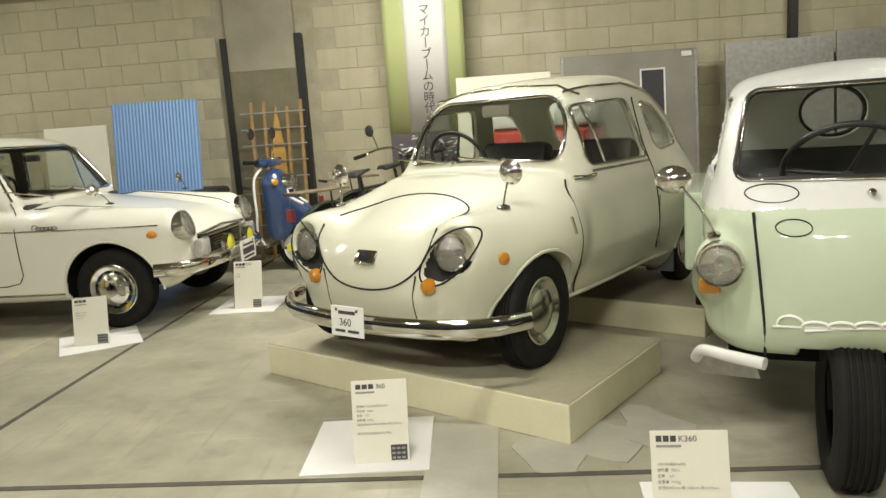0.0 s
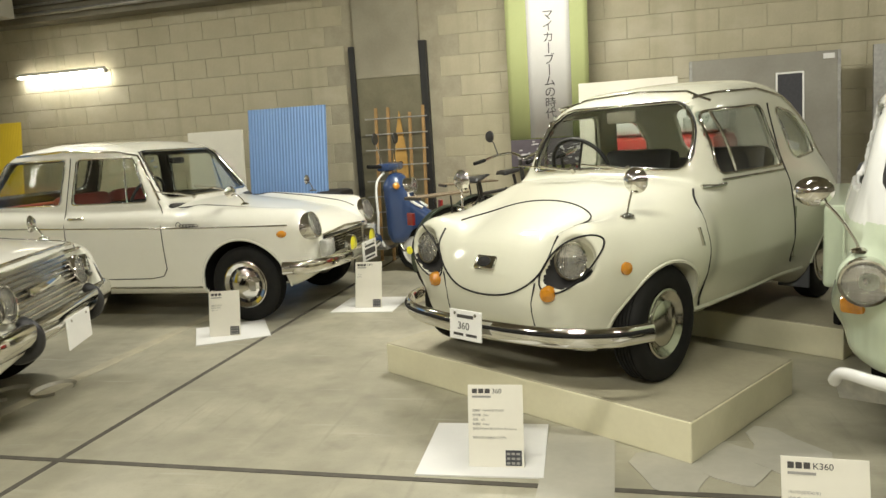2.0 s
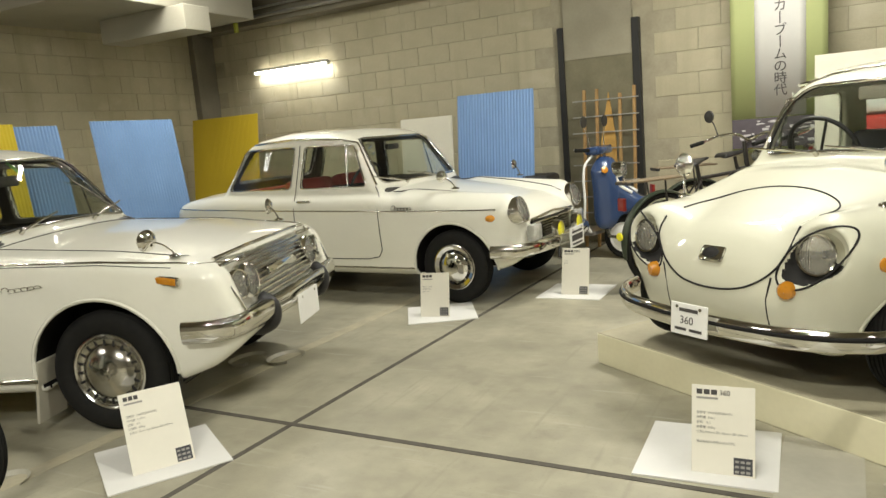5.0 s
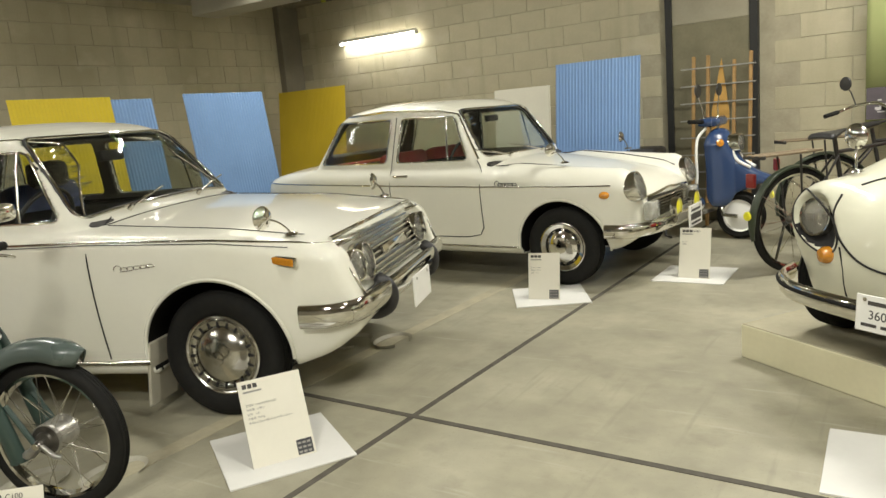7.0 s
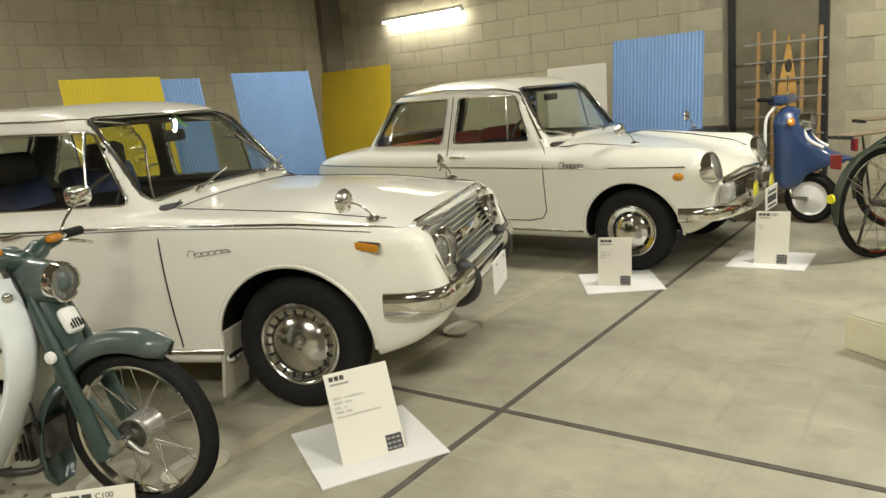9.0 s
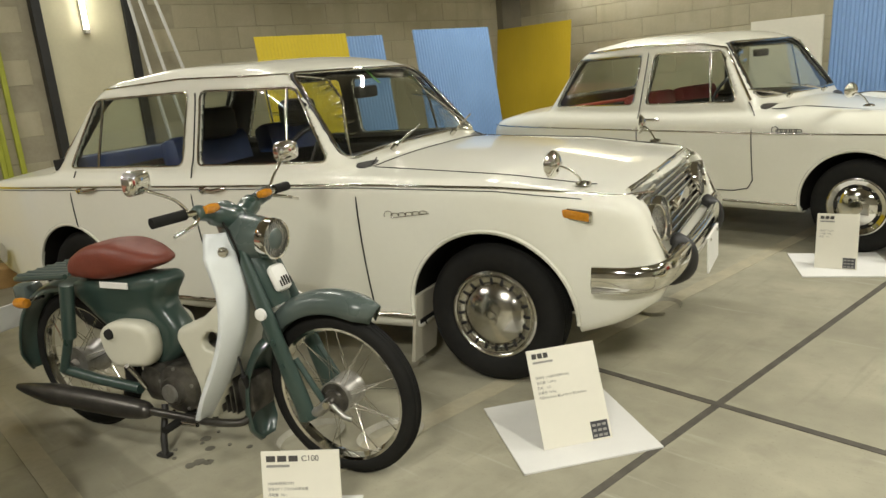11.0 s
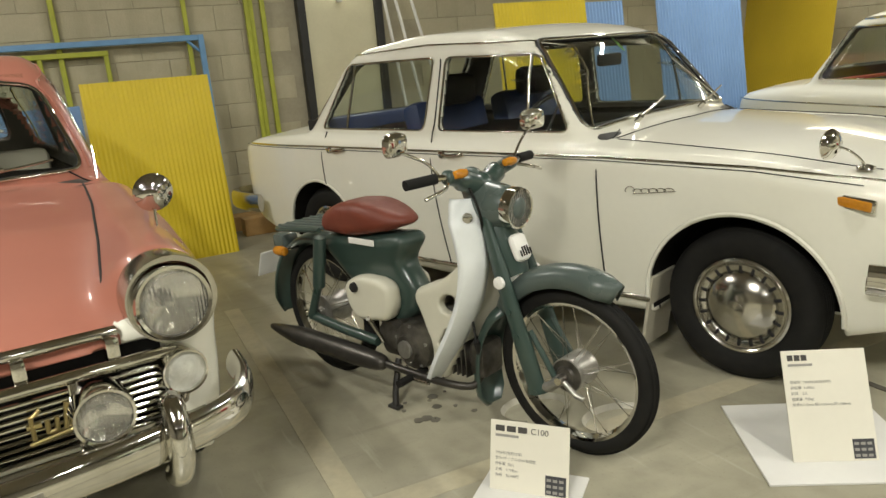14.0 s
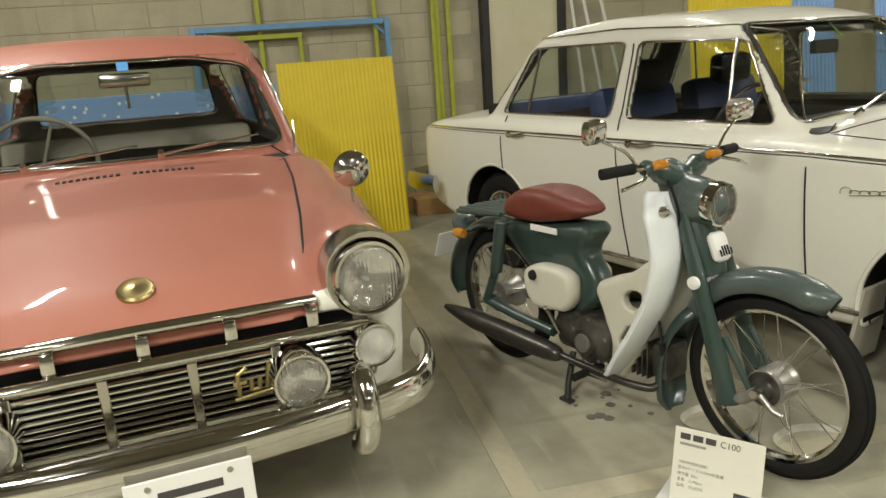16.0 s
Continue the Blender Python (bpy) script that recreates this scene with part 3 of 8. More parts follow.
class Surface:
    """Lays lines and panes onto a car's outer surface."""

    def __init__(self, f, parent):
        self.f, self.parent = f, parent

    def spots(self, pts, view, side=1):
        if view == "side":
            return drop_on(self.f, [(x, 0, z) for x, z in pts], 1, 1.0 * side, -0.01 * side, 62)
        if view == "top":
            return drop_on(self.f, [(x, y, 0) for x, y in pts], 2, 1.6, -0.01, 160)
        return drop_on(self.f, [(0, y, z) for y, z in pts], 0, *((1.0, -0.01) if view == "front" else (-4.0, 0.01)), 208 if view == "front" else 250)

    def line(self, name, pts, view, mat, r=0.004, side=1, closed=False, out=0.0, step=0.03, flat=1.0, sides=6, label=""):
        P = self.spots(dense(pts, step, closed), view, side)
        ax = {"side": 1, "top": 2}.get(view, 0)
        n = len(P)
        if n > 6:
            # even out single points that slipped past an edge
            near = np.arange(n)[:, None] + np.arange(-3, 4)[None]
            near = near % n if closed else np.clip(near, 0, n - 1)
            middle = np.median(P[near, ax], 1)
            P[:, ax] = np.where(np.abs(P[:, ax] - middle) > 0.02, middle, P[:, ax])
            for _ in range(3):
                P[:, ax] = 0.25 * P[near[:, 2], ax] + 0.5 * P[:, ax] + 0.25 * P[near[:, 4], ax]
        if mat is M["gap"] and not out:
            out = 0.002
        if out:
            P[:, ax] += out * (side if view == "side" else 1 if view != "rear" else -1)
        return tube(name, [tuple(p) for p in P], r, mat, self.parent, sides, closed, flat, label=label)

    def pane(self, name, poly, view, side=1, inset=0.012, mat=None, grow=0.012, step=0.03):
        """A window pane of real thickness, set just inside the opening."""
        P = np.array(poly)
        lo, hi = P.min(0) - grow, P.max(0) + grow
        nu, nv = (max(2, int(np.ceil(w / step))) for w in hi - lo)
        us, vs = np.linspace(lo[0], hi[0], nu + 1), np.linspace(lo[1], hi[1], nv + 1)
        U, V = np.meshgrid(us, vs, indexing="ij")
        inside = sd_poly(poly, U, V) < grow + step * 0.3
        g = self.f
        self.f = lambda x, y, z: g(x, y, z) + inset
        pts = self.spots(np.stack([U.ravel(), V.ravel()], 1), view, side)
        self.f = g
        faces = []
        for i in range(nu):
            for j in range(nv):
                if inside[i, j] or inside[i + 1, j] or inside[i, j + 1] or inside[i + 1, j + 1]:
                    a = i * (nv + 1) + j
                    faces.append((a, a + nv + 1, a + nv + 2, a + 1))
        ob = mesh_object(name, pts, faces, mat or M["glass"], self.parent, smooth=True)
        so = ob.modifiers.new("thick", "SOLIDIFY")
        so.thickness, so.offset = 0.004, 0
        ob.visible_shadow = False
        return ob


def wheel(parent, x, y, zc, R, rim, side, width=0.15, style="cap", name="wheel"):
    """A wheel: tyre, rim, hub cap; its outer face looks to side (+1 left, -1 right)."""
    w = new(name)
    w.parent = parent
    w.matrix_basis = pose(x, y, zc, 0, 0, 0 if side > 0 else 180)
    h = width / 2
    prof = [(rim, -h * 0.7), (rim + 0.02, -h * 0.95), (R * 0.86, -h), (R * 0.955, -h * 0.86), (R, -h * 0.6)]
    for k in range(-2, 3):
        c = k * h * 0.25
        prof += [(R, c - h * 0.075), (R - 0.006, c - h * 0.06), (R - 0.006, c + h * 0.06), (R, c + h * 0.075)] if abs(k) < 3 else []
    prof += [(R, h * 0.6), (R * 0.955, h * 0.86), (R * 0.86, h), (rim + 0.02, h * 0.95), (rim + 0.006, h * 0.8), (rim, h * 0.7)]
    lathe("tyre", prof, M["rubber"], w, segments=56, label="black rubber tyre")
    rp = [(rim + 0.004, h * 0.86), (rim - 0.004, h * 0.9), (rim - 0.016, h * 0.78), (rim - 0.03, h * 0.55), (rim * 0.62, h * 0.45), (0.02, h * 0.45), (0.02, -h * 0.5), (rim, -h * 0.5)]
    lathe("rim", rp, M["chrome_dull"] if style != "white" else M["paint_white"], w, segments=48)
    if style == "slots":
        rc = rim * 0.93
        cp = [(rc, h * 0.80), (rc * 0.97, h * 0.92), (rc * 0.84, h * 0.90), (rc * 0.80, h * 0.82), (rc * 0.70, h * 1.06), (rc * 0.40, h * 1.32), (rc * 0.2, h * 1.42), (rc * 0.19, h * 1.52), (0.0005, h * 1.56)]
        lathe("hub_cap", cp, M["chrome_dull"], w, segments=48, label="polished domed chrome hub cap")
        for k in range(20):
            bm = box(-0.013, 0, -0.006, 0.013, 0.006, 0.006, 0.002, m=pose(0, h * 0.86, 0, 0, k * 18, 0) @ pose(rc * 0.87, 0, 0))
            part("slot", bm, M["gap"], w)
    elif style == "ring":
        rc = rim * 0.66
        lathe("hub_cap", [(rc, h * 0.5), (rc, h * 0.8), (rc * 0.8, h * 0.98), (rc * 0.35, h * 1.1), (rc * 0.34, h * 1.2), (0.0005, h * 1.22)], M["chrome"], w, segments=40, label="polished chrome hub cap")
        lathe("trim_ring", [(rim, h * 0.8), (rim * 0.96, h * 0.98), (rim * 0.8, h * 0.8), (rim * 0.75, h * 0.5)], M["chrome"], w, segments=40)
        for k in range(10):
            part("slot", box(-0.012, 0, -0.02, 0.012, 0.01, 0.02, 0.003, m=pose(0, h * 0.52, 0, 0, k * 36, 0) @ pose(rim * 0.72, 0.0, 0)), M["gap"], w)
    else:
        rc = rim * 0.68
        lathe("hub_cap", [(rc, h * 0.45), (rc * 0.98, h * 0.75), (rc * 0.75, h * 0.9), (rc * 0.3, h * 0.98), (0.0005, h)], M["chrome_dull"], w, segments=40, label="dull steel hub cap")
    return w


def headlamp(parent, x, y, z, r, yaw=0.0, pitch=0.0, name="headlight", mat=None, rim_mat=None, depth=0.05):
    """A round lamp that looks along local +x: bezel, reflector bowl and ribbed lens."""
    lamp = new(name)
    lamp.parent = parent
    lamp.matrix_basis = pose(x, y, z, 0, pitch, yaw)
    lathe("bezel", [(r * 1.0, -depth), (r * 1.14, -depth), (r * 1.16, 0), (r * 1.10, 0.016), (r * 1.0, 0.014), (r * 0.98, -0.004)], rim_mat or M["chrome"], lamp, "x", 40, label="chrome lamp bezel")
    lathe("reflector", [(0.001, -r * 0.45), (r * 0.5, -r * 0.36), (r * 0.85, -r * 0.16), (r * 1.0, 0.0)], M["chrome"], lamp, "x", 32)
    lathe("bulb_shield", [(0.001, -r * 0.1), (r * 0.14, -r * 0.12), (r * 0.16, -r * 0.3)], M["chrome_dull"], lamp, "x", 16)
    lathe("lens", [(r * 1.0, 0.004), (r * 0.9, r * 0.09), (r * 0.6, r * 0.19), (r * 0.3, r * 0.235), (0.0005, r * 0.25)], mat or M["lens_ribbed_glass"], lamp, "x", 36)
    return lamp


# ribbed clear glass for headlight lenses
lg = bpy.data.materials.new("lens_ribbed_glass")
lg.use_nodes = True
_n = lg.node_tree
_o = _n.nodes["Material Output"]
_n.nodes.remove(_n.nodes["Principled BSDF"])
_t, _g, _m, _w, _b, _c = (_n.nodes.new("ShaderNode" + k) for k in ("BsdfRefraction", "BsdfGlossy", "MixShader", "TexWave", "Bump", "TexCoord"))
_t.inputs["IOR"].default_value, _t.inputs["Roughness"].default_value = 1.12, 0.05
_g.inputs["Roughness"].default_value = 0.08
# a pale diffuse share stands in for light thrown back by the reflector
_d, _f = _n.nodes.new("ShaderNodeBsdfDiffuse"), _n.nodes.new("ShaderNodeMixShader")
_d.inputs["Color"].default_value = (0.8, 0.79, 0.72, 1)
_f.inputs[0].default_value = 0.12
_m.inputs[0].default_value = 0.2
_w.bands_direction = "Y"
_w.inputs["Scale"].default_value, _w.inputs["Distortion"].default_value = 32, 1.5
_b.inputs["Strength"].default_value, _b.inputs["Distance"].default_value = 0.6, 0.004
for a, b in ((_c.outputs["Object"], _w.inputs["Vector"]), (_w.outputs["Fac"], _b.inputs["Height"]), (_b.outputs["Normal"], _t.inputs["Normal"]),
             (_b.outputs["Normal"], _g.inputs["Normal"]), (_t.outputs[0], _m.inputs[1]), (_g.outputs[0], _m.inputs[2]), (_m.outputs[0], _f.inputs[1]), (_d.outputs[0], _f.inputs[2]), (_f.outputs[0], _o.inputs["Surface"])):
    _n.links.new(a, b)
M["lens_ribbed_glass"] = lg


def fender_mirror(parent, base, head, r, face, name="fender_mirror", oval=0.8, thick=0.008):
    """A round mirror on a bent chrome stalk; face is the direction that its glass looks along."""
    mi = new(name)
    mi.parent = parent
    b, h = Vector(base), Vector(head)
    mid = (b + h) / 2 + Vector((0, 0, 0.02))
    tube("stalk", smooth_path([b, b * 0.7 + mid * 0.3 + Vector((0, 0, 0.01)), mid, h], 5), thick * 0.6, M["chrome"], mi, 8)
    lathe("foot", [(0.03, 0), (0.028, 0.008), (0.012, 0.014), (0.0005, 0.016)], M["chrome"], mi, "z", 20, m=Matrix.Translation(b))
    q = Vector(face).to_track_quat("X", "Z").to_matrix().to_4x4()
    m = Matrix.Translation(h) @ q @ Matrix.Diagonal((1, 1, oval, 1))
    lathe("shell", [(0.0005, -r * 0.5), (r * 0.5, -r * 0.42), (r * 0.85, -r * 0.2), (r, 0.0), (r * 0.94, 0.006)], M["chrome"], mi, "x", 28, m=m)
    lathe("mirror_glass", [(r * 0.94, 0.004), (0.0005, 0.004)], M["mirror"], mi, "x", 28, m=m)
    return mi


M["mirror"] = material("mirror", (0.85, 0.86, 0.84), 0.03, 1.0, vary=0.02)


def bench(parent, name, x, y0, y1, z, mat, back=0.5, lean=12, depth=0.48):
    s = new(name)
    s.parent = parent
    part("cushion", box(x - depth / 2, y0, z - 0.16, x + depth / 2, y1, z, 0.045), mat, s, smooth=True)
    bm = box(-0.07, y0, 0, 0.06, y1, back, 0.04, m=pose(x - depth / 2 + 0.02, 0, z - 0.06, 0, -lean, 0))
    part("backrest", bm, mat, s, smooth=True)
    return s


def steering_wheel(parent, x, y, z, r=0.19, tilt=35, mat=None):
    s = new("steering_wheel")
    s.parent = parent
    s.matrix_basis = pose(x, y, z, 0, -tilt - 30, 0)
    n = 36
    tube("wheel_rim", [(r * math.cos(2 * math.pi * k / n), r * math.sin(2 * math.pi * k / n), 0) for k in range(n)], 0.011, mat or M["seat_black"], s, 8, True)
    for a in (20, 160, 270):
        part("spoke", rod((0, 0, -0.03), (r * math.cos(radians(a)), r * math.sin(radians(a)), 0), 0.007), mat or M["seat_black"], s, smooth=True)
    part("column", rod((0, 0, -0.03), (0.0, 0, -0.35), 0.02), M["dash_dark"], s, smooth=True)
    return s


def wiper(parent, base, tip, lift=0.012):
    w = new("wiper")
    w.parent = parent
    b, t = Vector(base), Vector(tip)
    up = Vector((lift, 0, lift))
    part("arm", rod(b + up, b * 0.45 + t * 0.55 + up * 1.6, 0.006), M["chrome_dull"], w, smooth=True)
    part("blade", rod(b * 0.75 + t * 0.25 + up, t + up, 0.005), M["chrome_dull"], w, smooth=True)
    part("pivot", rod(b, b + up * 2, 0.012), M["chrome_dull"], w, smooth=True)
    return w


def script_path(x0, z0, length, height, loops, slope=0.0):
    """A joined, looping hand-written stroke with a swash under it."""
    out = []
    for t in np.linspace(0, 1, 14 * loops):
        a = 2 * math.pi * loops * t
        h = height * (1.0 if t < 0.16 else 0.5)
        out.append((x0 + length * t - height * 0.45 * math.sin(a), z0 + h * 0.5 * (1 - math.cos(a)) + slope * t))
    out += [(x0 + length * 1.05, z0 + slope), (x0 + length * 0.6, z0 - height * 0.18 + slope * 0.6), (x0 + length * 0.15, z0 - height * 0.22)]
    return out


def plate(parent, x, y, z, w, h, yaw=0, pitch=0, lines=()):
    """A white show plate with writing; it looks along local +x. Lines: text, size, across, up."""
    p = new("number_plate")
    p.parent = parent
    p.matrix_basis = pose(x, y, z, 0, pitch, yaw)
    part("plate_board", box(-0.004, -w / 2, -h / 2, 0.004, w / 2, h / 2, 0.002), M["plate_white"], p, "white card show plate")
    for text, size, a, u in lines:
        lettering(text, size, M["ink"], p, pose(0.0045, a, u, 90, 0, 90), depth=0.0004)
    for s in (-1, 1):
        part("bolt", rod((0.003, s * w * 0.32, h * 0.38), (0.007, s * w * 0.32, h * 0.38), 0.007), M["chrome_dull"], p)
    return p


def ink_bars(parent, rows, m, mat=None, name="writing"):
    """Plain bars for writing: rows of (left, bottom, width, height) in the local x, y plane."""
    bm = bmesh.new()
    for a, b, w, h in rows:
        box(a, b, 0, a + w, b + h, 0.0008, 0, bm)
    ob = part(name, bm, mat or M["ink"], parent)
    ob.matrix_basis = m
    return ob


def sedan(name, m, label, spec, paint_index=None, mats=None):
    """A three-box or two-box saloon carved from its side, plan and section outlines; returns thing, surface."""
    car = thing(name, m, label, "car")
    S = spec
    prof, plan, gh = fillet(S["profile"], S.get("rp", 0.07)), fillet(S["plan"], 0.16), fillet(S["cabin"], S.get("rc", 0.16))
    sides, front, rear = [fillet(w, 0.035) for w in S["windows"]], fillet(S["screen"], 0.06), fillet(S["backlight"], 0.06)
    zw, xm = S.get("widest", 0.6), S.get("middle", -1.6)

    def lower(x, y, z):
        a = np.abs(y)
        d = sd_poly(prof, x + S.get("bow", 0.06) * y * y * np.tanh((x - xm) / 0.6), z + S.get("crown", 0.1) * y * y)
        e = sd_poly(plan, x, a + S.get("tuck", 0.25) * (z - zw) ** 2)
        d = smax(d, e, S.get("shoulder", 0.07))
        return S["extra"](d, x, a, z) if "extra" in S else d

    def cabin(x, y, z):
        a = np.abs(y)
        d = sd_poly(gh, x + 0.13 * y * y * np.tanh((x - xm) / 0.5), z + 0.07 * y * y)
        w = S["belt_half"] - S.get("tumble", 0.2) * (z - S["belt"]) - S.get("taper", 0.02) * (x - xm) ** 2
        return smax(d, a - w, 0.09)

    def outer(x, y, z):
        return smin(lower(x, y, z), cabin(x, y, z), 0.03)

    def body(x, y, z):
        d, c = outer(x, y, z), cabin(x, y, z)
        a = np.abs(y)
        d = np.maximum(d, -np.maximum(c + 0.035, S["belt"] - 0.1 - z))
        x0, x1 = S["room"]
        d = np.maximum(d, -np.maximum(np.maximum(np.maximum(x0 - x, x - x1), a - (S["belt_half"] - 0.06)), np.maximum(0.34 - z, z - S["belt"] + 0.07)))
        for wx, R in S["arches"]:
            r = np.sqrt((x - wx) ** 2 + (z - S["axle"]) ** 2)
            d = smax(d, -np.maximum(r - R, S["arch_in"] - a), 0.012)
        for w in sides:
            d = np.maximum(d, -np.maximum(sd_poly(w, x, z), 0.3 - a))
        d = np.maximum(d, -np.maximum(sd_poly(front, y, z), xm - x))
        return np.maximum(d, -np.maximum(sd_poly(rear, y, z), x - xm))

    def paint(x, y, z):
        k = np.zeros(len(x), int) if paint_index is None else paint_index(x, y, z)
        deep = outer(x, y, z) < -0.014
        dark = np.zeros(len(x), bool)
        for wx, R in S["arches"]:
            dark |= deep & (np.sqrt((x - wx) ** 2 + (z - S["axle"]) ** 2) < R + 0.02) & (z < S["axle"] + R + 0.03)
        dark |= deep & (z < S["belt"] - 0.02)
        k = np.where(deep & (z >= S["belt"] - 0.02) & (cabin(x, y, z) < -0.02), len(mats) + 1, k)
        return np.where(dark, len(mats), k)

    xs = [p[0] for p in S["profile"]]
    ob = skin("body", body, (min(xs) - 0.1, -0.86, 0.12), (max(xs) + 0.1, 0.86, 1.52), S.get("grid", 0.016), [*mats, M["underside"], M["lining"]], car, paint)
    sf = Surface(outer, car)
    for s in (1, -1):
        for w in sides:
            sf.pane("side_window", w, "side", s, 0.014)
            sf.line("window_trim", w, "side", S.get("trim", M["chrome"]), 0.006, s, True, 0.0, step=0.04)
        for wx, R in S["arches"]:
            t = [(wx + (R + 0.004) * math.cos(q), S["axle"] + (R + 0.004) * math.sin(q)) for q in np.linspace(math.radians(S.get("arch_from", -8)), math.radians(180 - S.get("arch_from", -8)), 30)]
            sf.line("arch_lip", t, "side", mats[S.get("lip", 0)], 0.010, s, out=-0.004)
    sf.pane("windscreen", front, "front", inset=0.014)
    sf.pane("rear_window", rear, "rear", inset=0.014)
    sf.line("windscreen_seal", front, "front", M["seat_black"], 0.010, closed=True, step=0.04, out=-0.004)
    sf.line("windscreen_trim", front, "front", M["chrome"], 0.0075, closed=True, step=0.04, out=0.006)
    sf.line("rear_window_seal", rear, "rear", M["seat_black"], 0.012, closed=True, step=0.04)
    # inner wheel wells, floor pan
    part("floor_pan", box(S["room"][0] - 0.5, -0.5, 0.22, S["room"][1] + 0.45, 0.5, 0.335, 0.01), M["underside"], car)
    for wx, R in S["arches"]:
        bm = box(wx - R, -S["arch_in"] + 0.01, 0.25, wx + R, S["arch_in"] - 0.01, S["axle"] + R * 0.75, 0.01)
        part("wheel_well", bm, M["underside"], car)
    return car, sf, outer

# ---- the white four-door saloon ----
def white_saloon():
    def extra(d, x, a, z):
        # crisp fender edge above the moulding and a recessed nose for the grille
        nose = np.maximum(np.maximum(a - 0.60, 0.50 - z), z - 0.745)
        lip = 0.60 - 0.36 * (z - 0.50) - x
        return smax(d, -np.maximum(nose, lip), 0.008)

    spec = dict(
        profile=[(0.30, 0.25), (0.52, 0.32), (0.66, 0.42), (0.675, 0.50), (0.585, 0.755), (0.50, 0.797), (0.05, 0.86), (-0.62, 0.90), (-2.60, 0.925), (-3.10, 0.89), (-3.38, 0.835), (-3.43, 0.74), (-3.38, 0.48), (-3.18, 0.34), (-2.9, 0.27), (-1.2, 0.235), (-0.3, 0.235)],
        plan=[(0.68, -1.0), (0.685, 0.62), (0.66, 0.715), (0.32, 0.762), (-0.6, 0.785), (-1.6, 0.795), (-2.8, 0.775), (-3.25, 0.72), (-3.42, 0.60), (-3.44, -1.0)],
        cabin=[(-0.54, 0.84), (-0.93, 1.29), (-1.15, 1.365), (-1.75, 1.385), (-2.27, 1.335), (-2.72, 0.84)],
        windows=[[(-2.41, 0.912), (-1.572, 0.908), (-1.542, 1.248), (-2.21, 1.248)], [(-1.475, 0.908), (-0.735, 0.905), (-0.94, 1.225), (-1.46, 1.245)]],
        screen=[(-0.645, 0.903), (-0.3, 0.932), (0.3, 0.932), (0.645, 0.903), (0.55, 1.285), (-0.55, 1.285)],
        backlight=[(-0.56, 0.945), (0.56, 0.945), (0.48, 1.255), (-0.48, 1.255)],
        belt=0.90, belt_half=0.715, tumble=0.24, crown=0.085, shoulder=0.06, rp=0.06, rc=0.13, tuck=0.22, widest=0.62, room=(-2.55, -0.55),
        bow=0.02, arches=[(0.0, 0.345), (-2.42, 0.335)], axle=0.285, arch_in=0.50, extra=extra, arch_from=-2, middle=-1.55, grid=0.013)
    car, sf, f = sedan("saloon_car", pose(-3.277, 2.874, 0, 0, 0, 18.7), "white 1960s four-door saloon with chrome side moulding and black bumper horns", spec, None, [M["paint_white"]])
    for x in (0.0, -2.42):
        for s in (1, -1):
            wheel(car, x, s * 0.655, 0.285, 0.285, 0.175, s, 0.15, "slots")
    for s in (1, -1):
        sf.line("side_moulding", [(-3.36, 0.815), (-2.3, 0.822), (-0.56, 0.818), (0.05, 0.797), (0.42, 0.765), (0.58, 0.735)], "side", M["chrome"], 0.006, s, label="chrome side moulding")
        sf.line("moulding_seam", [(-3.30, 0.806), (-0.56, 0.807), (0.05, 0.786), (0.38, 0.753)], "side", M["gap"], 0.002, s)
        sf.line("door_gap", [(-0.60, 0.895), (-0.555, 0.80), (-0.53, 0.285)], "side", M["gap"], 0.0032, s)
        sf.line("door_gap", [(-1.49, 1.24), (-1.50, 0.90), (-1.47, 0.80), (-1.40, 0.27)], "side", M["gap"], 0.0032, s)
        sf.line("door_gap", [(-2.33, 0.90), (-2.35, 0.82), (-2.33, 0.62), (-2.18, 0.50), (-2.05, 0.30)], "side", M["gap"], 0.0032, s)
        sf.line("sill_strip", [(-2.05, 0.262), (-0.34, 0.262)], "side", M["chrome_dull"], 0.012, s)
        sf.line("drip_rail", [(-0.665, 0.905), (-0.90, 1.245), (-1.02, 1.285), (-1.6, 1.31), (-2.18, 1.298), (-2.29, 1.268), (-2.53, 0.93)], "side", M["chrome"], 0.0055, s, out=0.002, step=0.02, label="chrome roof gutter")
        sf.line("window_divider", [(-2.185, 0.912), (-2.15, 1.246)], "side", M["chrome_dull"], 0.007, s)
        sf.line("vent_divider", [(-0.938, 0.905), (-0.965, 1.225)], "side", M["chrome_dull"], 0.007, s)
        for hx in (-2.27, -1.39):
            p = sf.spots([(hx, 0.806), (hx + 0.07, 0.806), (hx + 0.14, 0.812)], "side", s)
            h = new("door_handle")
            h.parent = car
            tube("grip", [(q[0], q[1] + s * o, q[2]) for q, o in zip(p, (0.004, 0.022, 0.008))], 0.009, M["chrome"], h, 8, flat=0.7)
            lathe("button", [(0.018, 0), (0.017, 0.01), (0.0005, 0.014)], M["chrome"], h, "y", 16, m=Matrix.Translation(p[0]) @ Matrix.Diagonal((1, s, 1, 1)))
        # orange marker, script, vents
        p = sf.spots([(0.36, 0.70)], "side", s)[0]
        mk = new("side_marker")
        mk.parent = car
        mk.matrix_basis = pose(p[0], p[1], p[2], 0, 6, -14 if s < 0 else 14)
        part("marker_base", box(-0.07, -0.010, -0.022, 0.07, 0.010, 0.022, 0.007), M["chrome"], mk, smooth=True)
        part("marker_lens", box(-0.062, -0.015, -0.016, 0.062, 0.015, 0.016, 0.006), M["amber"], mk, "orange plastic lens", smooth=True)
        sc = sf.spots(script_path(-0.42, 0.690, 0.19, 0.022, 6, 0.014), "side", s)
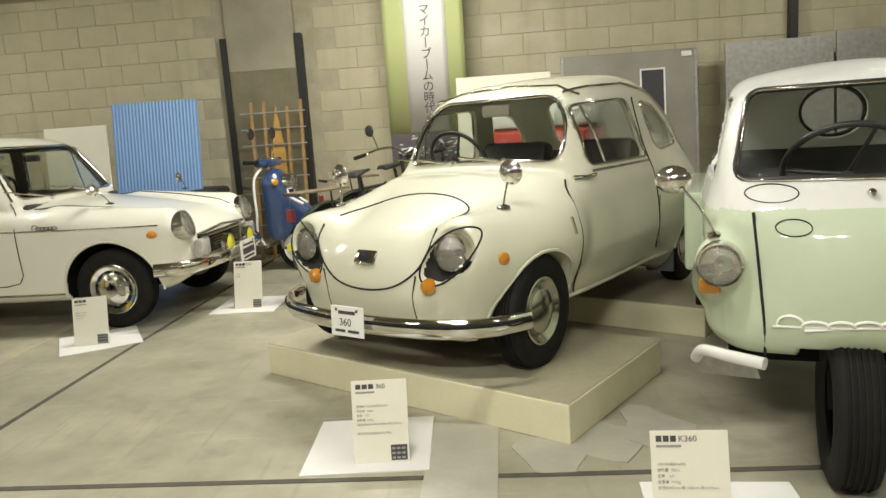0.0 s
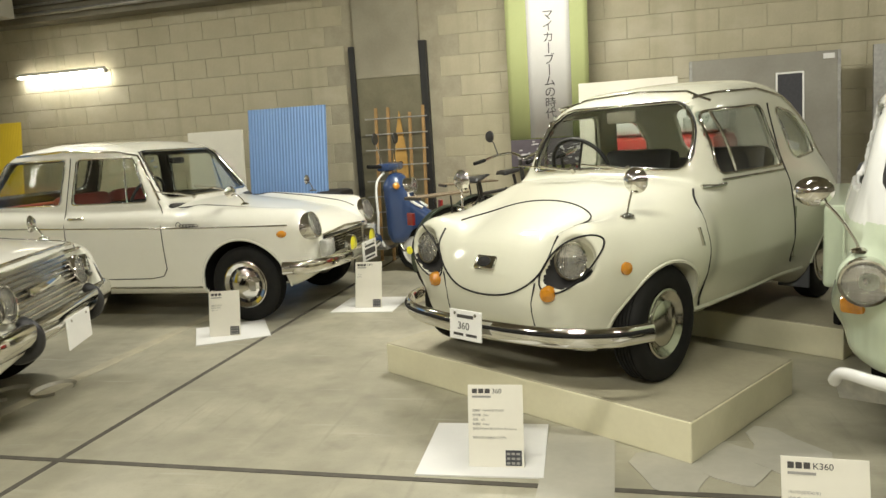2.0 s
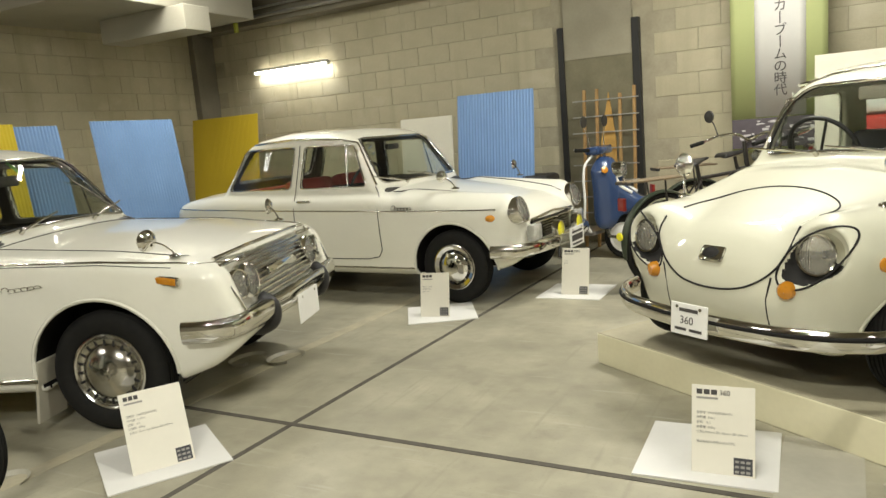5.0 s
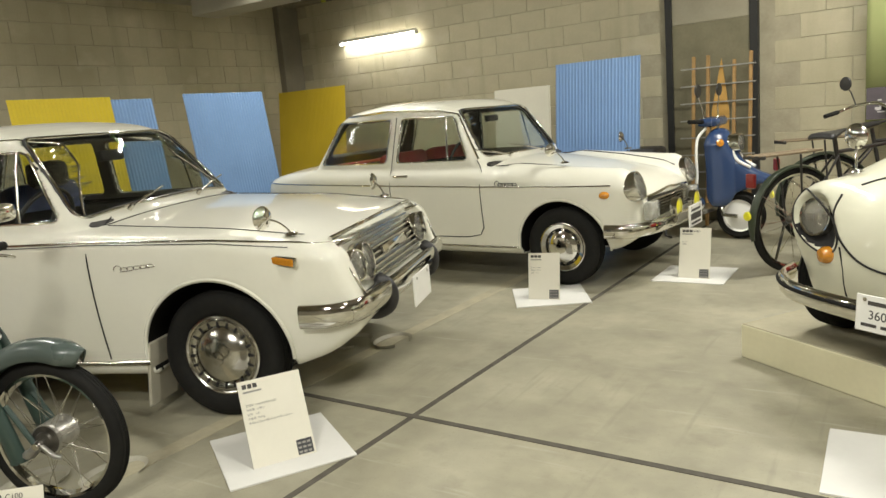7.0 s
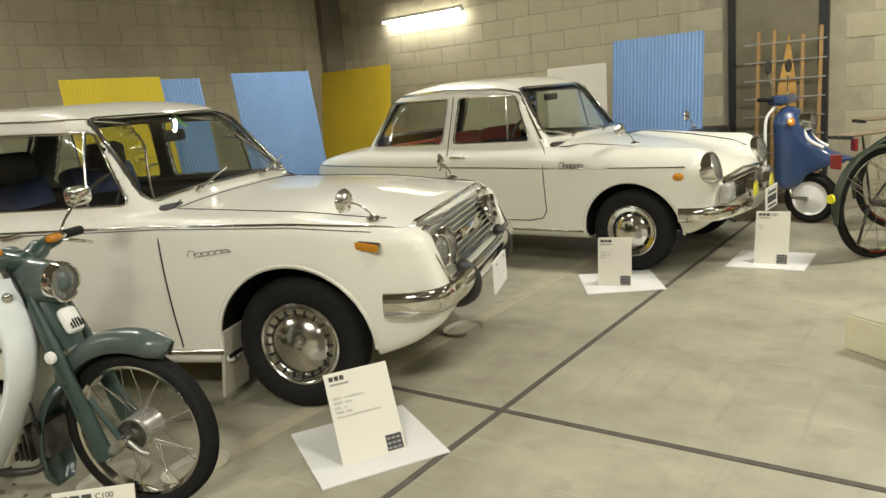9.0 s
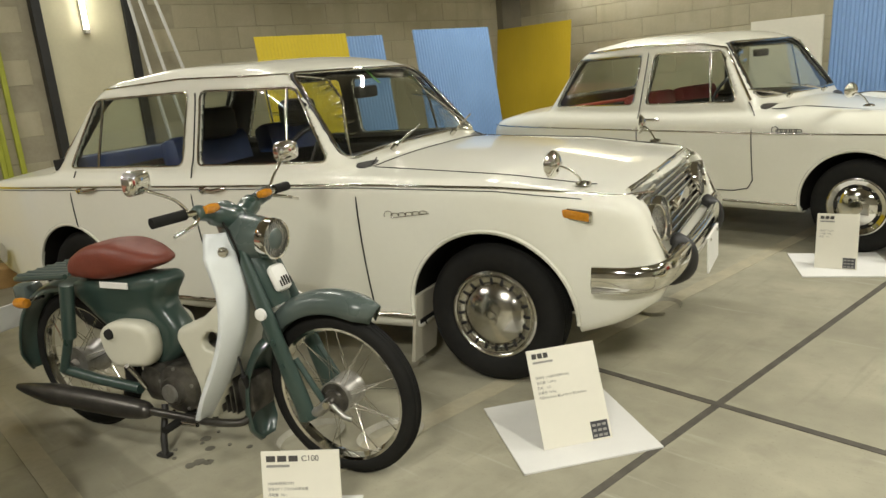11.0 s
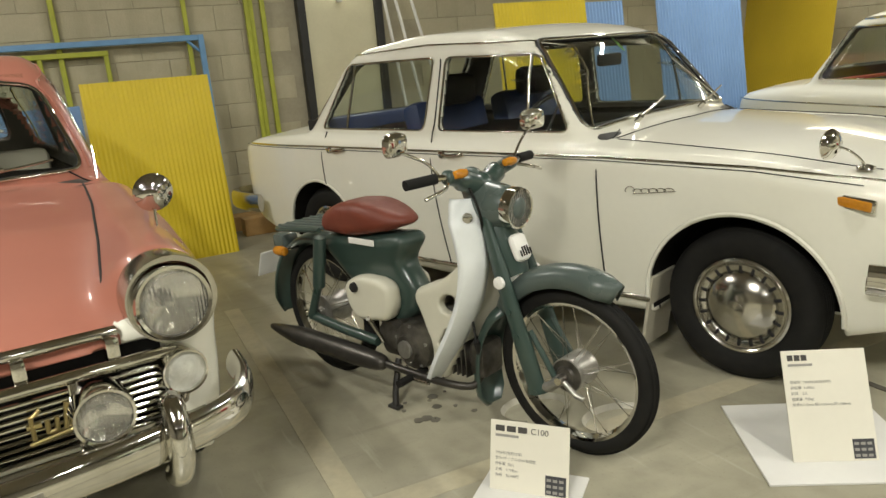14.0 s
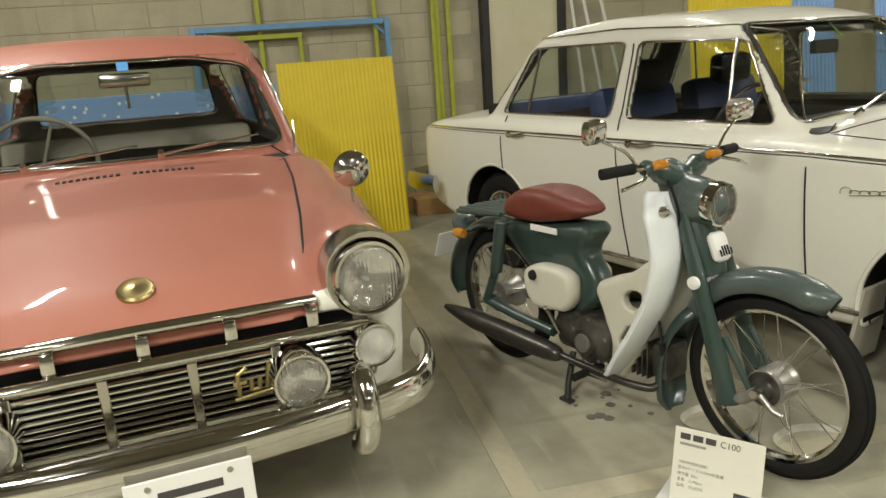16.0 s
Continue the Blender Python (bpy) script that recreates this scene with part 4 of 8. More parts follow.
        tube("script_badge", [(q[0], q[1] + s * 0.003, q[2]) for q in sc], 0.0016, M["chrome_dull"], car, 6)
        p = sf.spots([(-2.50, 0.965)], "side", s)[0]
        part("pillar_vent", box(-0.075, -0.012, -0.03, 0.065, 0.012, 0.03, 0.006, m=pose(p[0] - 0.02, p[1], p[2] - 0.035, 0, -4, 0)), M["gap"], car, "black louvred pillar vent")
        flap = box(-0.008, -0.10, 0, 0.008, 0.10, 0.30, 0.004)
        fo = part("mud_flap", flap, M["flap"], car, "pale rubber mud flap")
        fo.matrix_basis = pose(-0.375, s * 0.655, 0.055, 0, 8, 0)
    # bonnet gaps
    for s in (1, -1):
        sf.line("bonnet_gap", [(-0.56, s * 0.60), (0.0, s * 0.62), (0.40, s * 0.60)], "top", M["gap"], 0.002)
    sf.line("bonnet_gap", [(-0.57, -0.60), (-0.52, 0), (-0.57, 0.60)], "top", M["gap"], 0.002)
    sf.line("bonnet_lip", [(-0.60, 0.758), (-0.3, 0.772), (0, 0.777), (0.3, 0.772), (0.60, 0.758)], "front", M["chrome"], 0.011, out=0.004)
    # grille: leaning frame, bars, badge, four lamps
    gr = new("grille")
    gr.parent = car
    gr.matrix_basis = pose(0.60, 0, 0.625, 0, -20, 0)
    part("backing", box(-0.055, -0.60, -0.13, -0.045, 0.60, 0.13, 0), M["gap"], gr)
    for k in range(9):
        part("bar", box(-0.04, -0.37, -0.105 + 0.0255 * k, 0.0, 0.37, -0.094 + 0.0255 * k, 0.003), M["chrome_dull"], gr)
    part("centre_bar", box(-0.03, -0.20, -0.022, 0.012, 0.20, 0.022, 0.008), M["chrome"], gr, smooth=True)
    for s in (1, -1):
        headlamp(gr, 0.0, s * 0.435, 0.0, 0.075, 0, 12)
        headlamp(gr, 0.0, s * 0.555, 0.005, 0.062, s * 10, 12)
        v, ff = sweep([(0.012, s * 0.38, -0.115), (0.014, s * 0.625, -0.115), (0.002, s * 0.645, 0), (-0.012, s * 0.62, 0.115), (0.0, s * 0.38, 0.12)], 0.010, 8)
        mesh_object("lamp_surround", v, ff, M["chrome"], gr, smooth=True)
    v, ff = sweep([(0.012, -0.63, -0.13), (0.035, -0.3, -0.135), (0.042, 0, -0.135), (0.035, 0.3, -0.135), (0.012, 0.63, -0.13)], 0.018, 8)
    mesh_object("lower_trim", v, ff, M["chrome_dull"], gr, smooth=True)
    # bumper
    bu = new("front_bumper")
    bu.parent = car
    bu.matrix_basis = pose(-0.075, 0, 0)
    path = smooth_path([(0.50, -0.795, 0.475), (0.64, -0.775, 0.475), (0.735, -0.67, 0.478), (0.77, -0.3, 0.48), (0.778, 0, 0.48), (0.77, 0.3, 0.48), (0.735, 0.67, 0.478), (0.64, 0.775, 0.475), (0.50, 0.795, 0.475)], 6)
    tube("bumper_blade", path, 0.048, M["chrome"], bu, 14, flat=0.42, up=(0, 0, 1), label="curved chrome bumper blade")
    tube("bumper_lower", [(p.x * 0.985, p.y * 0.985, p.z - 0.028) for p in path], 0.03, M["chrome"], bu, 10, flat=0.5, up=(0, 0, 1))
    for s in (1, -1):
        tube("bumper_horn", smooth_path([(0.70, s * 0.40, 0.54), (0.755, s * 0.395, 0.505), (0.77, s * 0.39, 0.45), (0.745, s * 0.39, 0.395), (0.66, s * 0.40, 0.36)], 4), [0.016] + [0.030] * 14 + [0.024, 0.016], M["seat_black"], bu, 12, label="black rubber bumper horn")
    plate(car, 0.725, 0.0, 0.40, 0.30, 0.15, 0, 0)
    np_ = car.children[-1]
    ink_bars(np_, [(-0.11, 0.02, 0.22, 0.022), (-0.09, -0.035, 0.18, 0.04), (-0.10, -0.062, 0.2, 0.012)], pose(0.0045, 0, 0, 90, 0, 90))
    rb = new("rear_bumper")
    rb.parent = car
    tube("bumper_blade", smooth_path([(-3.02, -0.80, 0.45), (-3.30, -0.79, 0.45), (-3.46, -0.66, 0.45), (-3.50, 0, 0.45), (-3.46, 0.66, 0.45), (-3.30, 0.79, 0.45), (-3.02, 0.80, 0.45)], 6), 0.06, M["chrome_dull"], rb, 10, flat=0.4, up=(0, 0, 1))
    for s in (1, -1):
        fender_mirror(car, (0.36, s * 0.64, 0.79), (0.27, s * 0.71, 0.875), 0.06, (-0.9, -s * 0.15, 0.05), oval=0.85)
        wiper(car, (-0.60, s * 0.30 - 0.08, 0.912), (-0.675, s * 0.30 + 0.30, 0.975))
    # inside
    bench(car, "front_seat", -1.45, -0.62, -0.08, 0.62, M["seat_blue"], 0.48)
    bench(car, "front_seat", -1.45, 0.08, 0.62, 0.62, M["seat_blue"], 0.48)
    for s in (1, -1):
        part("headrest", box(-1.74, s * 0.35 - 0.14, 1.0, -1.64, s * 0.35 + 0.14, 1.16, 0.04), M["seat_black"], car, smooth=True)
    bench(car, "rear_seat", -2.25, -0.62, 0.62, 0.60, M["seat_blue"], 0.42)
    part("dashboard", box(-0.95, -0.64, 0.72, -0.58, 0.64, 0.885, 0.04), M["dash_dark"], car, smooth=True)
    steering_wheel(car, -1.12, -0.36, 0.86)
    part("sticker", box(-0.05, -0.03, 0, 0.05, 0.03, 0.001, 0, m=pose(-0.985, 0.12, 1.245, 0, 48, 20)), M["sticker_green"], car, "green inspection sticker")
    part("rear_view_mirror", box(-0.02, -0.09, -0.03, 0.02, 0.09, 0.03, 0.012, m=pose(-0.99, 0.05, 1.17)), M["seat_black"], car, smooth=True)
    return car


white_saloon()


# ---- the small white two-door saloon ----
def small_saloon():
    def extra(d, x, a, z):
        pod = capsule(x, a, z, (0.385, 0.515, 0.675), (-0.35, 0.56, 0.72), 0.115, 0.11)
        d = smin(d, pod, 0.10)
        mouth = np.maximum(np.maximum(a - 0.40, 0.425 - z), np.maximum(z - 0.565, 0.50 - x))
        return np.maximum(d, -mouth)

    spec = dict(
        profile=[(0.30, 0.26), (0.46, 0.30), (0.56, 0.40), (0.585, 0.50), (0.55, 0.62), (0.40, 0.715), (0.0, 0.79), (-0.62, 0.875), (-2.40, 0.895), (-2.80, 0.855), (-3.05, 0.80), (-3.09, 0.68), (-3.02, 0.42), (-2.8, 0.30), (-1.2, 0.235), (-0.3, 0.235)],
        plan=[(0.57, -1.0), (0.585, 0.35), (0.50, 0.60), (0.25, 0.69), (-0.5, 0.71), (-1.6, 0.715), (-2.5, 0.705), (-2.92, 0.66), (-3.08, 0.54), (-3.10, -1.0)],
        cabin=[(-0.52, 0.82), (-0.86, 1.27), (-1.05, 1.335), (-1.6, 1.36), (-2.0, 1.31), (-2.12, 1.25), (-2.45, 0.82)],
        windows=[[(-2.245, 0.888), (-1.515, 0.885), (-1.475, 1.225), (-2.07, 1.225)], [(-1.41, 0.885), (-0.735, 0.885), (-0.885, 1.21), (-1.37, 1.222)]],
        screen=[(-0.56, 0.90), (0.56, 0.90), (0.47, 1.255), (-0.47, 1.255)],
        backlight=[(-0.50, 0.95), (0.50, 0.95), (0.43, 1.22), (-0.43, 1.22)],
        belt=0.875, belt_half=0.645, tumble=0.22, crown=0.12, shoulder=0.10, rp=0.08, rc=0.13, tuck=0.25, widest=0.58, room=(-2.3, -0.55),
        arches=[(0.02, 0.325), (-2.13, 0.315)], axle=0.27, arch_in=0.45, extra=extra, arch_from=-4, middle=-1.4, grid=0.017)
    car, sf, f = sedan("two_door_car", pose(-2.495, 5.394, 0, 0, 0, -4.0), "small white 1960s two-door saloon with yellow fog lamps", spec, None, [M["paint_white"]])
    for x in (0.02, -2.13):
        for s in (1, -1):
            wheel(car, x, s * 0.605, 0.27, 0.27, 0.165, s, 0.14, "ring")
    for s in (1, -1):
        sf.line("side_moulding", [(-3.0, 0.745), (-1.45, 0.712), (-0.6, 0.695), (0.38, 0.684)], "side", M["chrome_dull"], 0.006, s, label="thin chrome side moulding")
        sf.line("door_gap", [(-0.66, 0.88), (-0.60, 0.80), (-0.585, 0.40), (-0.62, 0.345), (-0.72, 0.325), (-1.35, 0.32), (-1.43, 0.42), (-1.45, 0.88), (-1.42, 1.235)], "side", M["gap"], 0.0032, s)
        sf.line("drip_rail", [(-0.655, 0.89), (-0.87, 1.225), (-1.02, 1.26), (-1.5, 1.29), (-2.05, 1.268), (-2.16, 1.22)], "side", M["chrome"], 0.009, s, out=0.002, step=0.02)
        sf.line("vent_divider", [(-0.91, 0.885), (-0.95, 1.215)], "side", M["chrome"], 0.007, s)
        sf.line("sill_strip", [(-1.75, 0.255), (-0.32, 0.255)], "side", M["chrome_dull"], 0.008, s)
        p = sf.spots([(-1.40, 0.785), (-1.33, 0.785), (-1.26, 0.785)], "side", s)
        tube("door_handle", [(q[0], q[1] + s * o, q[2]) for q, o in zip(p, (0.012, 0.026, 0.012))], 0.011, M["chrome"], car, 8, flat=0.8)
        p = sf.spots([(0.34, 0.625)], "side", s)[0]
        lathe("side_marker", [(0.036, -0.01), (0.034, 0.008), (0.02, 0.018), (0.0005, 0.021)], M["amber"], car, "y", 20, m=Matrix.Translation(p) @ pose(0, 0, 0, 0, 0, -18 * s) @ Matrix.Diagonal((1, s, 0.7, 1)), label="orange oval side marker")
        sc = sf.spots(script_path(-0.46, 0.706, 0.17, 0.03, 6), "side", s)
        tube("script_badge", [(q[0], q[1] + s * 0.004, q[2]) for q in sc], 0.0025, M["dash_dark"], car, 6)
        headlamp(car, 0.515, s * 0.515, 0.668, 0.086, -s * 3, -17, depth=0.07)
        headlamp(car, 0.66, s * 0.19, 0.48, 0.06, name="fog_lamp", mat=M["lens_yellow"], depth=0.03)
        part("turn_signal", box(0.535, s * 0.345, 0.43, 0.60, s * 0.50, 0.555, 0.02, m=pose(0, 0, 0)), M["lens_ribbed"], car, "clear ribbed turn signal", smooth=True)
        fender_mirror(car, (0.02, s * 0.56, 0.835), (-0.06, s * 0.61, 0.93), 0.055, (-0.9, -s * 0.2, 0.05))
        wiper(car, (-0.54, s * 0.25 - 0.1, 0.885), (-0.60, s * 0.25 - 0.5, 0.955))
        sf.line("bonnet_gap", [(-0.55, s * 0.54), (0.0, s * 0.47), (0.45, s * 0.40)], "top", M["gap"], 0.004)
    sf.line("bonnet_lip", [(-0.41, 0.575), (0, 0.60), (0.41, 0.575)], "front", M["chrome"], 0.010)
    gr = new("grille")
    gr.parent = car
    part("backing", box(0.495, -0.40, 0.425, 0.505, 0.40, 0.57, 0), M["gap"], gr)
    for k in range(7):
        part("bar", box(0.51, -0.35, 0.435 + 0.019 * k, 0.575, 0.35, 0.442 + 0.019 * k, 0.002), M["chrome_dull"], gr)
    bu = new("front_bumper")
    bu.parent = car
    tube("bumper_blade", smooth_path([(0.36, -0.73, 0.395), (0.52, -0.68, 0.395), (0.63, -0.45, 0.397), (0.665, 0, 0.40), (0.63, 0.45, 0.397), (0.52, 0.68, 0.395), (0.36, 0.73, 0.395)], 6), 0.045, M["chrome"], bu, 12, flat=0.45, up=(0, 0, 1), label="slim chrome bumper")
    p = plate(car, 0.72, 0.0, 0.40, 0.28, 0.15)
    ink_bars(p, [(-0.10, 0.03, 0.2, 0.016), (-0.11, -0.03, 0.22, 0.045), (-0.10, -0.06, 0.2, 0.014)], pose(0.0045, 0, 0, 90, 0, 90))
    bench(car, "front_seat", -1.30, -0.56, -0.05, 0.60, M["seat_red"], 0.42)
    bench(car, "front_seat", -1.30, 0.05, 0.56, 0.60, M["seat_red"], 0.42)
    bench(car, "rear_seat", -2.0, -0.56, 0.56, 0.58, M["seat_red"], 0.36)
    part("dashboard", box(-0.86, -0.58, 0.72, -0.56, 0.58, 0.86, 0.04), M["dash_dark"], car, smooth=True)
    steering_wheel(car, -0.98, -0.32, 0.88)
    part("rear_view_mirror", box(-0.02, -0.08, -0.025, 0.02, 0.08, 0.025, 0.01, m=pose(-0.90, 0.0, 1.17)), M["seat_black"], car, smooth=True)
    return car


small_saloon()


# ---- the pink and cream saloon ----
def pink_saloon():
    def extra(d, x, a, z):
        pod = capsule(x, a, z, (0.465, 0.555, 0.705), (-0.5, 0.63, 0.78), 0.125, 0.10)
        d = smin(d, pod, 0.09)
        mouth = np.maximum(np.maximum(a - 0.53, 0.40 - z), np.maximum(z - 0.615, 0.525 - x))
        return np.maximum(d, -mouth)

    spec = dict(
        profile=[(0.30, 0.27), (0.52, 0.29), (0.62, 0.36), (0.615, 0.60), (0.59, 0.655), (0.45, 0.735), (0.0, 0.85), (-0.66, 0.925), (-2.80, 0.95), (-3.15, 0.88), (-3.22, 0.70), (-3.15, 0.40), (-2.9, 0.28), (-0.3, 0.25)],
        plan=[(0.61, -1.0), (0.62, 0.45), (0.57, 0.66), (0.30, 0.73), (-0.6, 0.745), (-2.0, 0.75), (-2.9, 0.70), (-3.18, 0.5), (-3.2, -1.0)],
        cabin=[(-0.60, 0.86), (-1.00, 1.31), (-1.25, 1.42), (-1.8, 1.45), (-2.3, 1.40), (-2.75, 0.86)],
        windows=[[(-2.55, 0.95), (-1.78, 0.95), (-1.75, 1.30), (-2.35, 1.29)], [(-1.68, 0.95), (-0.88, 0.95), (-1.12, 1.29), (-1.66, 1.30)]],
        screen=[(-0.615, 0.935), (0.615, 0.935), (0.535, 1.265), (0.30, 1.31), (-0.30, 1.31), (-0.535, 1.265)],
        backlight=[(-0.52, 0.99), (0.52, 0.99), (0.46, 1.30), (-0.46, 1.30)],
        belt=0.92, belt_half=0.695, tumble=0.22, crown=0.10, shoulder=0.08, rp=0.05, rc=0.18, tuck=0.25, widest=0.6, room=(-2.6, -0.60),
        arches=[(0.0, 0.335), (-2.28, 0.33)], axle=0.285, arch_in=0.48, extra=extra, arch_from=-4, middle=-1.7)

    def two_tone(x, y, z):
        return (z < np.where(np.abs(y) < 0.425, 0.60, 0.672)).astype(int)

    car, sf, f = sedan("pink_saloon_car", pose(-3.694, -0.33, 0, 0, 0, 7.5), "salmon pink and cream 1960s saloon with a wide chrome grille", spec, two_tone, [M["paint_pink"], M["paint_white"]])
    for x in (0.0, -2.28):
        for s in (1, -1):
            wheel(car, x, s * 0.62, 0.285, 0.285, 0.18, s, 0.15, "ring")
    for s in (1, -1):
        headlamp(car, 0.628, s * 0.555, 0.706, 0.085, s * 3, -4, depth=0.10)
        lathe("headlight_cowl", [(0.112, -0.10), (0.116, -0.05), (0.112, 0.012), (0.098, 0.010)], M["chrome_dull"], car, "x", 40, m=Matrix.Translation((0.61, s * 0.557, 0.712)), label="dull chrome headlight cowl")
        headlamp(car, 0.645, s * 0.548, 0.530, 0.052, s * 4, 0, name="side_lamp", mat=M["lens_ribbed"], depth=0.05)
        headlamp(car, 0.685, s * 0.345, 0.492, 0.063, 0, 0, name="fog_lamp", depth=0.09)
        part("fog_lamp_bracket", rod((0.68, s * 0.345, 0.41), (0.67, s * 0.345, 0.36), 0.012), M["chrome_dull"], car)
        sf.line("bonnet_gap", [(-0.60, s * 0.575), (-0.2, s * 0.535), (0.2, s * 0.475), (0.47, s * 0.425), (0.585, s * 0.41)], "top", M["gap"], 0.004)
        fender_mirror(car, (0.20, s * 0.64, 0.80), (0.19, s * 0.65, 0.925), 0.060, (-0.9, -s * 0.1, 0.02), oval=0.95)
        sf.line("door_gap", [(-0.72, 0.93), (-0.66, 0.80), (-0.60, 0.30)], "side", M["gap"], 0.0032, s)
        sf.line("drip_rail", [(-0.76, 0.935), (-1.04, 1.285), (-1.3, 1.36), (-1.8, 1.385), (-2.3, 1.34)], "side", M["paint_pink"], 0.006, s, step=0.02)
        tube("over_rider", smooth_path([(0.66, s * 0.49, 0.485), (0.71, s * 0.49, 0.48), (0.752, s * 0.488, 0.43), (0.758, s * 0.485, 0.36), (0.735, s * 0.48, 0.31), (0.68, s * 0.48, 0.295)], 4), [0.012, 0.018, 0.022, 0.026, 0.029] + [0.031] * 12 + [0.036, 0.032, 0.024, 0.014], M["chrome"], car, 14, label="chrome bumper over-rider")
    # grille
    gr = new("grille")
    gr.parent = car
    part("backing", box(0.515, -0.53, 0.39, 0.53, 0.53, 0.62, 0), M["gap"], gr)
    for k in range(9):
        part("bar", box(0.585, -0.505, 0.402 + 0.0178 * k, 0.617, 0.505, 0.4138 + 0.0178 * k, 0.005), M["chrome"], gr)
    for y in (-0.30, -0.10, 0.10, 0.30):
        part("upright", box(0.565, y - 0.012, 0.39, 0.622, y + 0.012, 0.57, 0.004), M["chrome_dull"], gr)
    frame_pts = [(0.625, -0.54, 0.585), (0.632, -0.28, 0.588), (0.635, 0, 0.59), (0.632, 0.28, 0.588), (0.625, 0.54, 0.585)]
    tube("grille_rail", frame_pts, 0.016, M["chrome"], gr, 10, label="polished chrome grille rail")
    tube("grille_rail", [(p[0] + 0.002, p[1], p[2] - 0.20) for p in frame_pts], 0.014, M["chrome_dull"], gr, 10)
    for s in (1, -1):
        tube("grille_rail", [(0.625, s * 0.54, 0.585), (0.63, s * 0.575, 0.56), (0.63, s * 0.54, 0.45), (0.625, s * 0.46, 0.39)], 0.012, M["chrome_dull"], gr, 8)
    tube("bonnet_lip", [(0.575, -0.42, 0.655), (0.60, -0.2, 0.664), (0.605, 0, 0.667), (0.60, 0.2, 0.664), (0.575, 0.42, 0.655)], 0.015, M["chrome"], gr, 10, label="chrome strip on the bonnet edge")
    for y in (-0.40, -0.20, 0.0, 0.20, 0.40):
        part("lip_bracket", box(0.565, y - 0.016, 0.59, 0.628, y + 0.016, 0.655, 0.006), M["chrome"], gr, smooth=True)
    em = new("emblem")
    em.parent = car
    for a, b in (((0, -0.02), (0, 0.035)), ((0, 0.035), (0.022, 0.05)), ((-0.012, 0.012), (0.02, 0.012)), ((0.03, -0.012), (0.032, 0.02)), ((0.05, -0.01), (0.053, 0.022)), ((0.032, -0.012), (0.05, -0.01)), ((0.068, -0.012), (0.078, 0.05)), ((0.086, -0.012), (0.096, 0.05)), ((-0.012, -0.03), (0.10, -0.018))):
        part("stroke", rod((0.622, 0.20 + a[0], 0.478 + a[1]), (0.622, 0.20 + b[0], 0.478 + b[1]), 0.0055), M["brass"], em)
    q = drop_on(f, [(0, 0.0, 0.725)], 0, 1.0, -0.01, 200)[0]
    lathe("bonnet_badge", [(0.046, -0.02), (0.046, 0.006), (0.040, 0.012), (0.025, 0.010), (0.0005, 0.016)], M["brass"], car, "x", 28, m=Matrix.Translation(q) @ pose(0, 0, 0, 0, -66, 0), label="round brass bonnet badge")
    # bumper
    bu = new("front_bumper")
    bu.parent = car
    path = smooth_path([(0.46, -0.73, 0.43), (0.57, -0.715, 0.41), (0.66, -0.64, 0.392), (0.72, -0.4, 0.388), (0.745, 0, 0.385), (0.72, 0.4, 0.388), (0.66, 0.64, 0.392), (0.57, 0.715, 0.41), (0.46, 0.73, 0.43)], 7)
    tube("bumper_blade", path, 0.052, M["chrome"], bu, 16, flat=0.5, up=(0, 0, 1), label="wide chrome bumper")
    for y in (-0.30, 0.30, 0.62, -0.62):
        lathe("bumper_bolt", [(0.012, 0), (0.010, 0.007), (0.0005, 0.010)], M["chrome"], bu, "x", 14, m=Matrix.Translation((0.765 - 0.28 * y * y + 0.005, y, 0.378)))
    apron = part("apron", box(0.50, -0.60, 0.29, 0.625, 0.60, 0.335, 0.015), M["paint_white"], car, "cream front apron")
    p = plate(car, 0.80, 0.055, 0.31, 0.275, 0.155, lines=(("[P312]", 0.026, -0.02, -0.064),))
    ink_bars(p, [(-0.07, 0.024, 0.14, 0.02), (-0.11, -0.03, 0.22, 0.036)], pose(0.0045, 0, 0, 90, 0, 90))
    # wipers, vents, aerial
    for y in (-0.36, 0.10):
        wiper(car, (-0.58, y + 0.02, 0.945), (-0.70, y + 0.40, 0.975))
    for y0 in (-0.235, 0.02):
        for k in range(10):
            q = drop_on(f, [(-0.50, y0 + 0.022 * k, 0)], 2, 1.3, -0.01, 100)[0]
            part("vent_slot", box(q[0] - 0.02, q[1] - 0.0065, q[2] - 0.012, q[0] + 0.02, q[1] + 0.0065, q[2] + 0.003, 0.001), M["gap"], car)
    part("aerial", rod((-0.62, 0.63, 0.90), (-0.66, 0.64, 1.03), 0.006, r2=0.003), M["chrome"], car)
    # inside
    bench(car, "front_seat", -1.45, -0.60, 0.60, 0.64, M["trim_beige"], 0.40)
    bench(car, "rear_seat", -2.3, -0.60, 0.60, 0.62, M["trim_beige"], 0.36)
    part("dashboard", box(-1.0, -0.62, 0.74, -0.64, 0.62, 0.90, 0.04), M["dash_dark"], car, smooth=True)
    steering_wheel(car, -1.10, -0.34, 0.92, 0.21, mat=M["trim_beige"])
    rv = new("rear_view_mirror")
    rv.parent = car
    part("mirror_body", box(-0.02, -0.10, -0.028, 0.015, 0.10, 0.028, 0.012, m=pose(-1.0, 0.03, 1.235)), M["chrome_dull"], rv, smooth=True)
    part("mirror_stem", rod((-1.0, 0.03, 1.235), (-1.0, 0.03, 1.12), 0.006), M["chrome_dull"], rv)
    part("sticker", box(-0.001, -0.022, -0.022, 0.001, 0.022, 0.022, 0, m=pose(-0.972, 0.03, 1.29, 0, -40, 0)), M["sticker_blue"], car, "small blue inspection sticker")
    return car


pink_saloon()

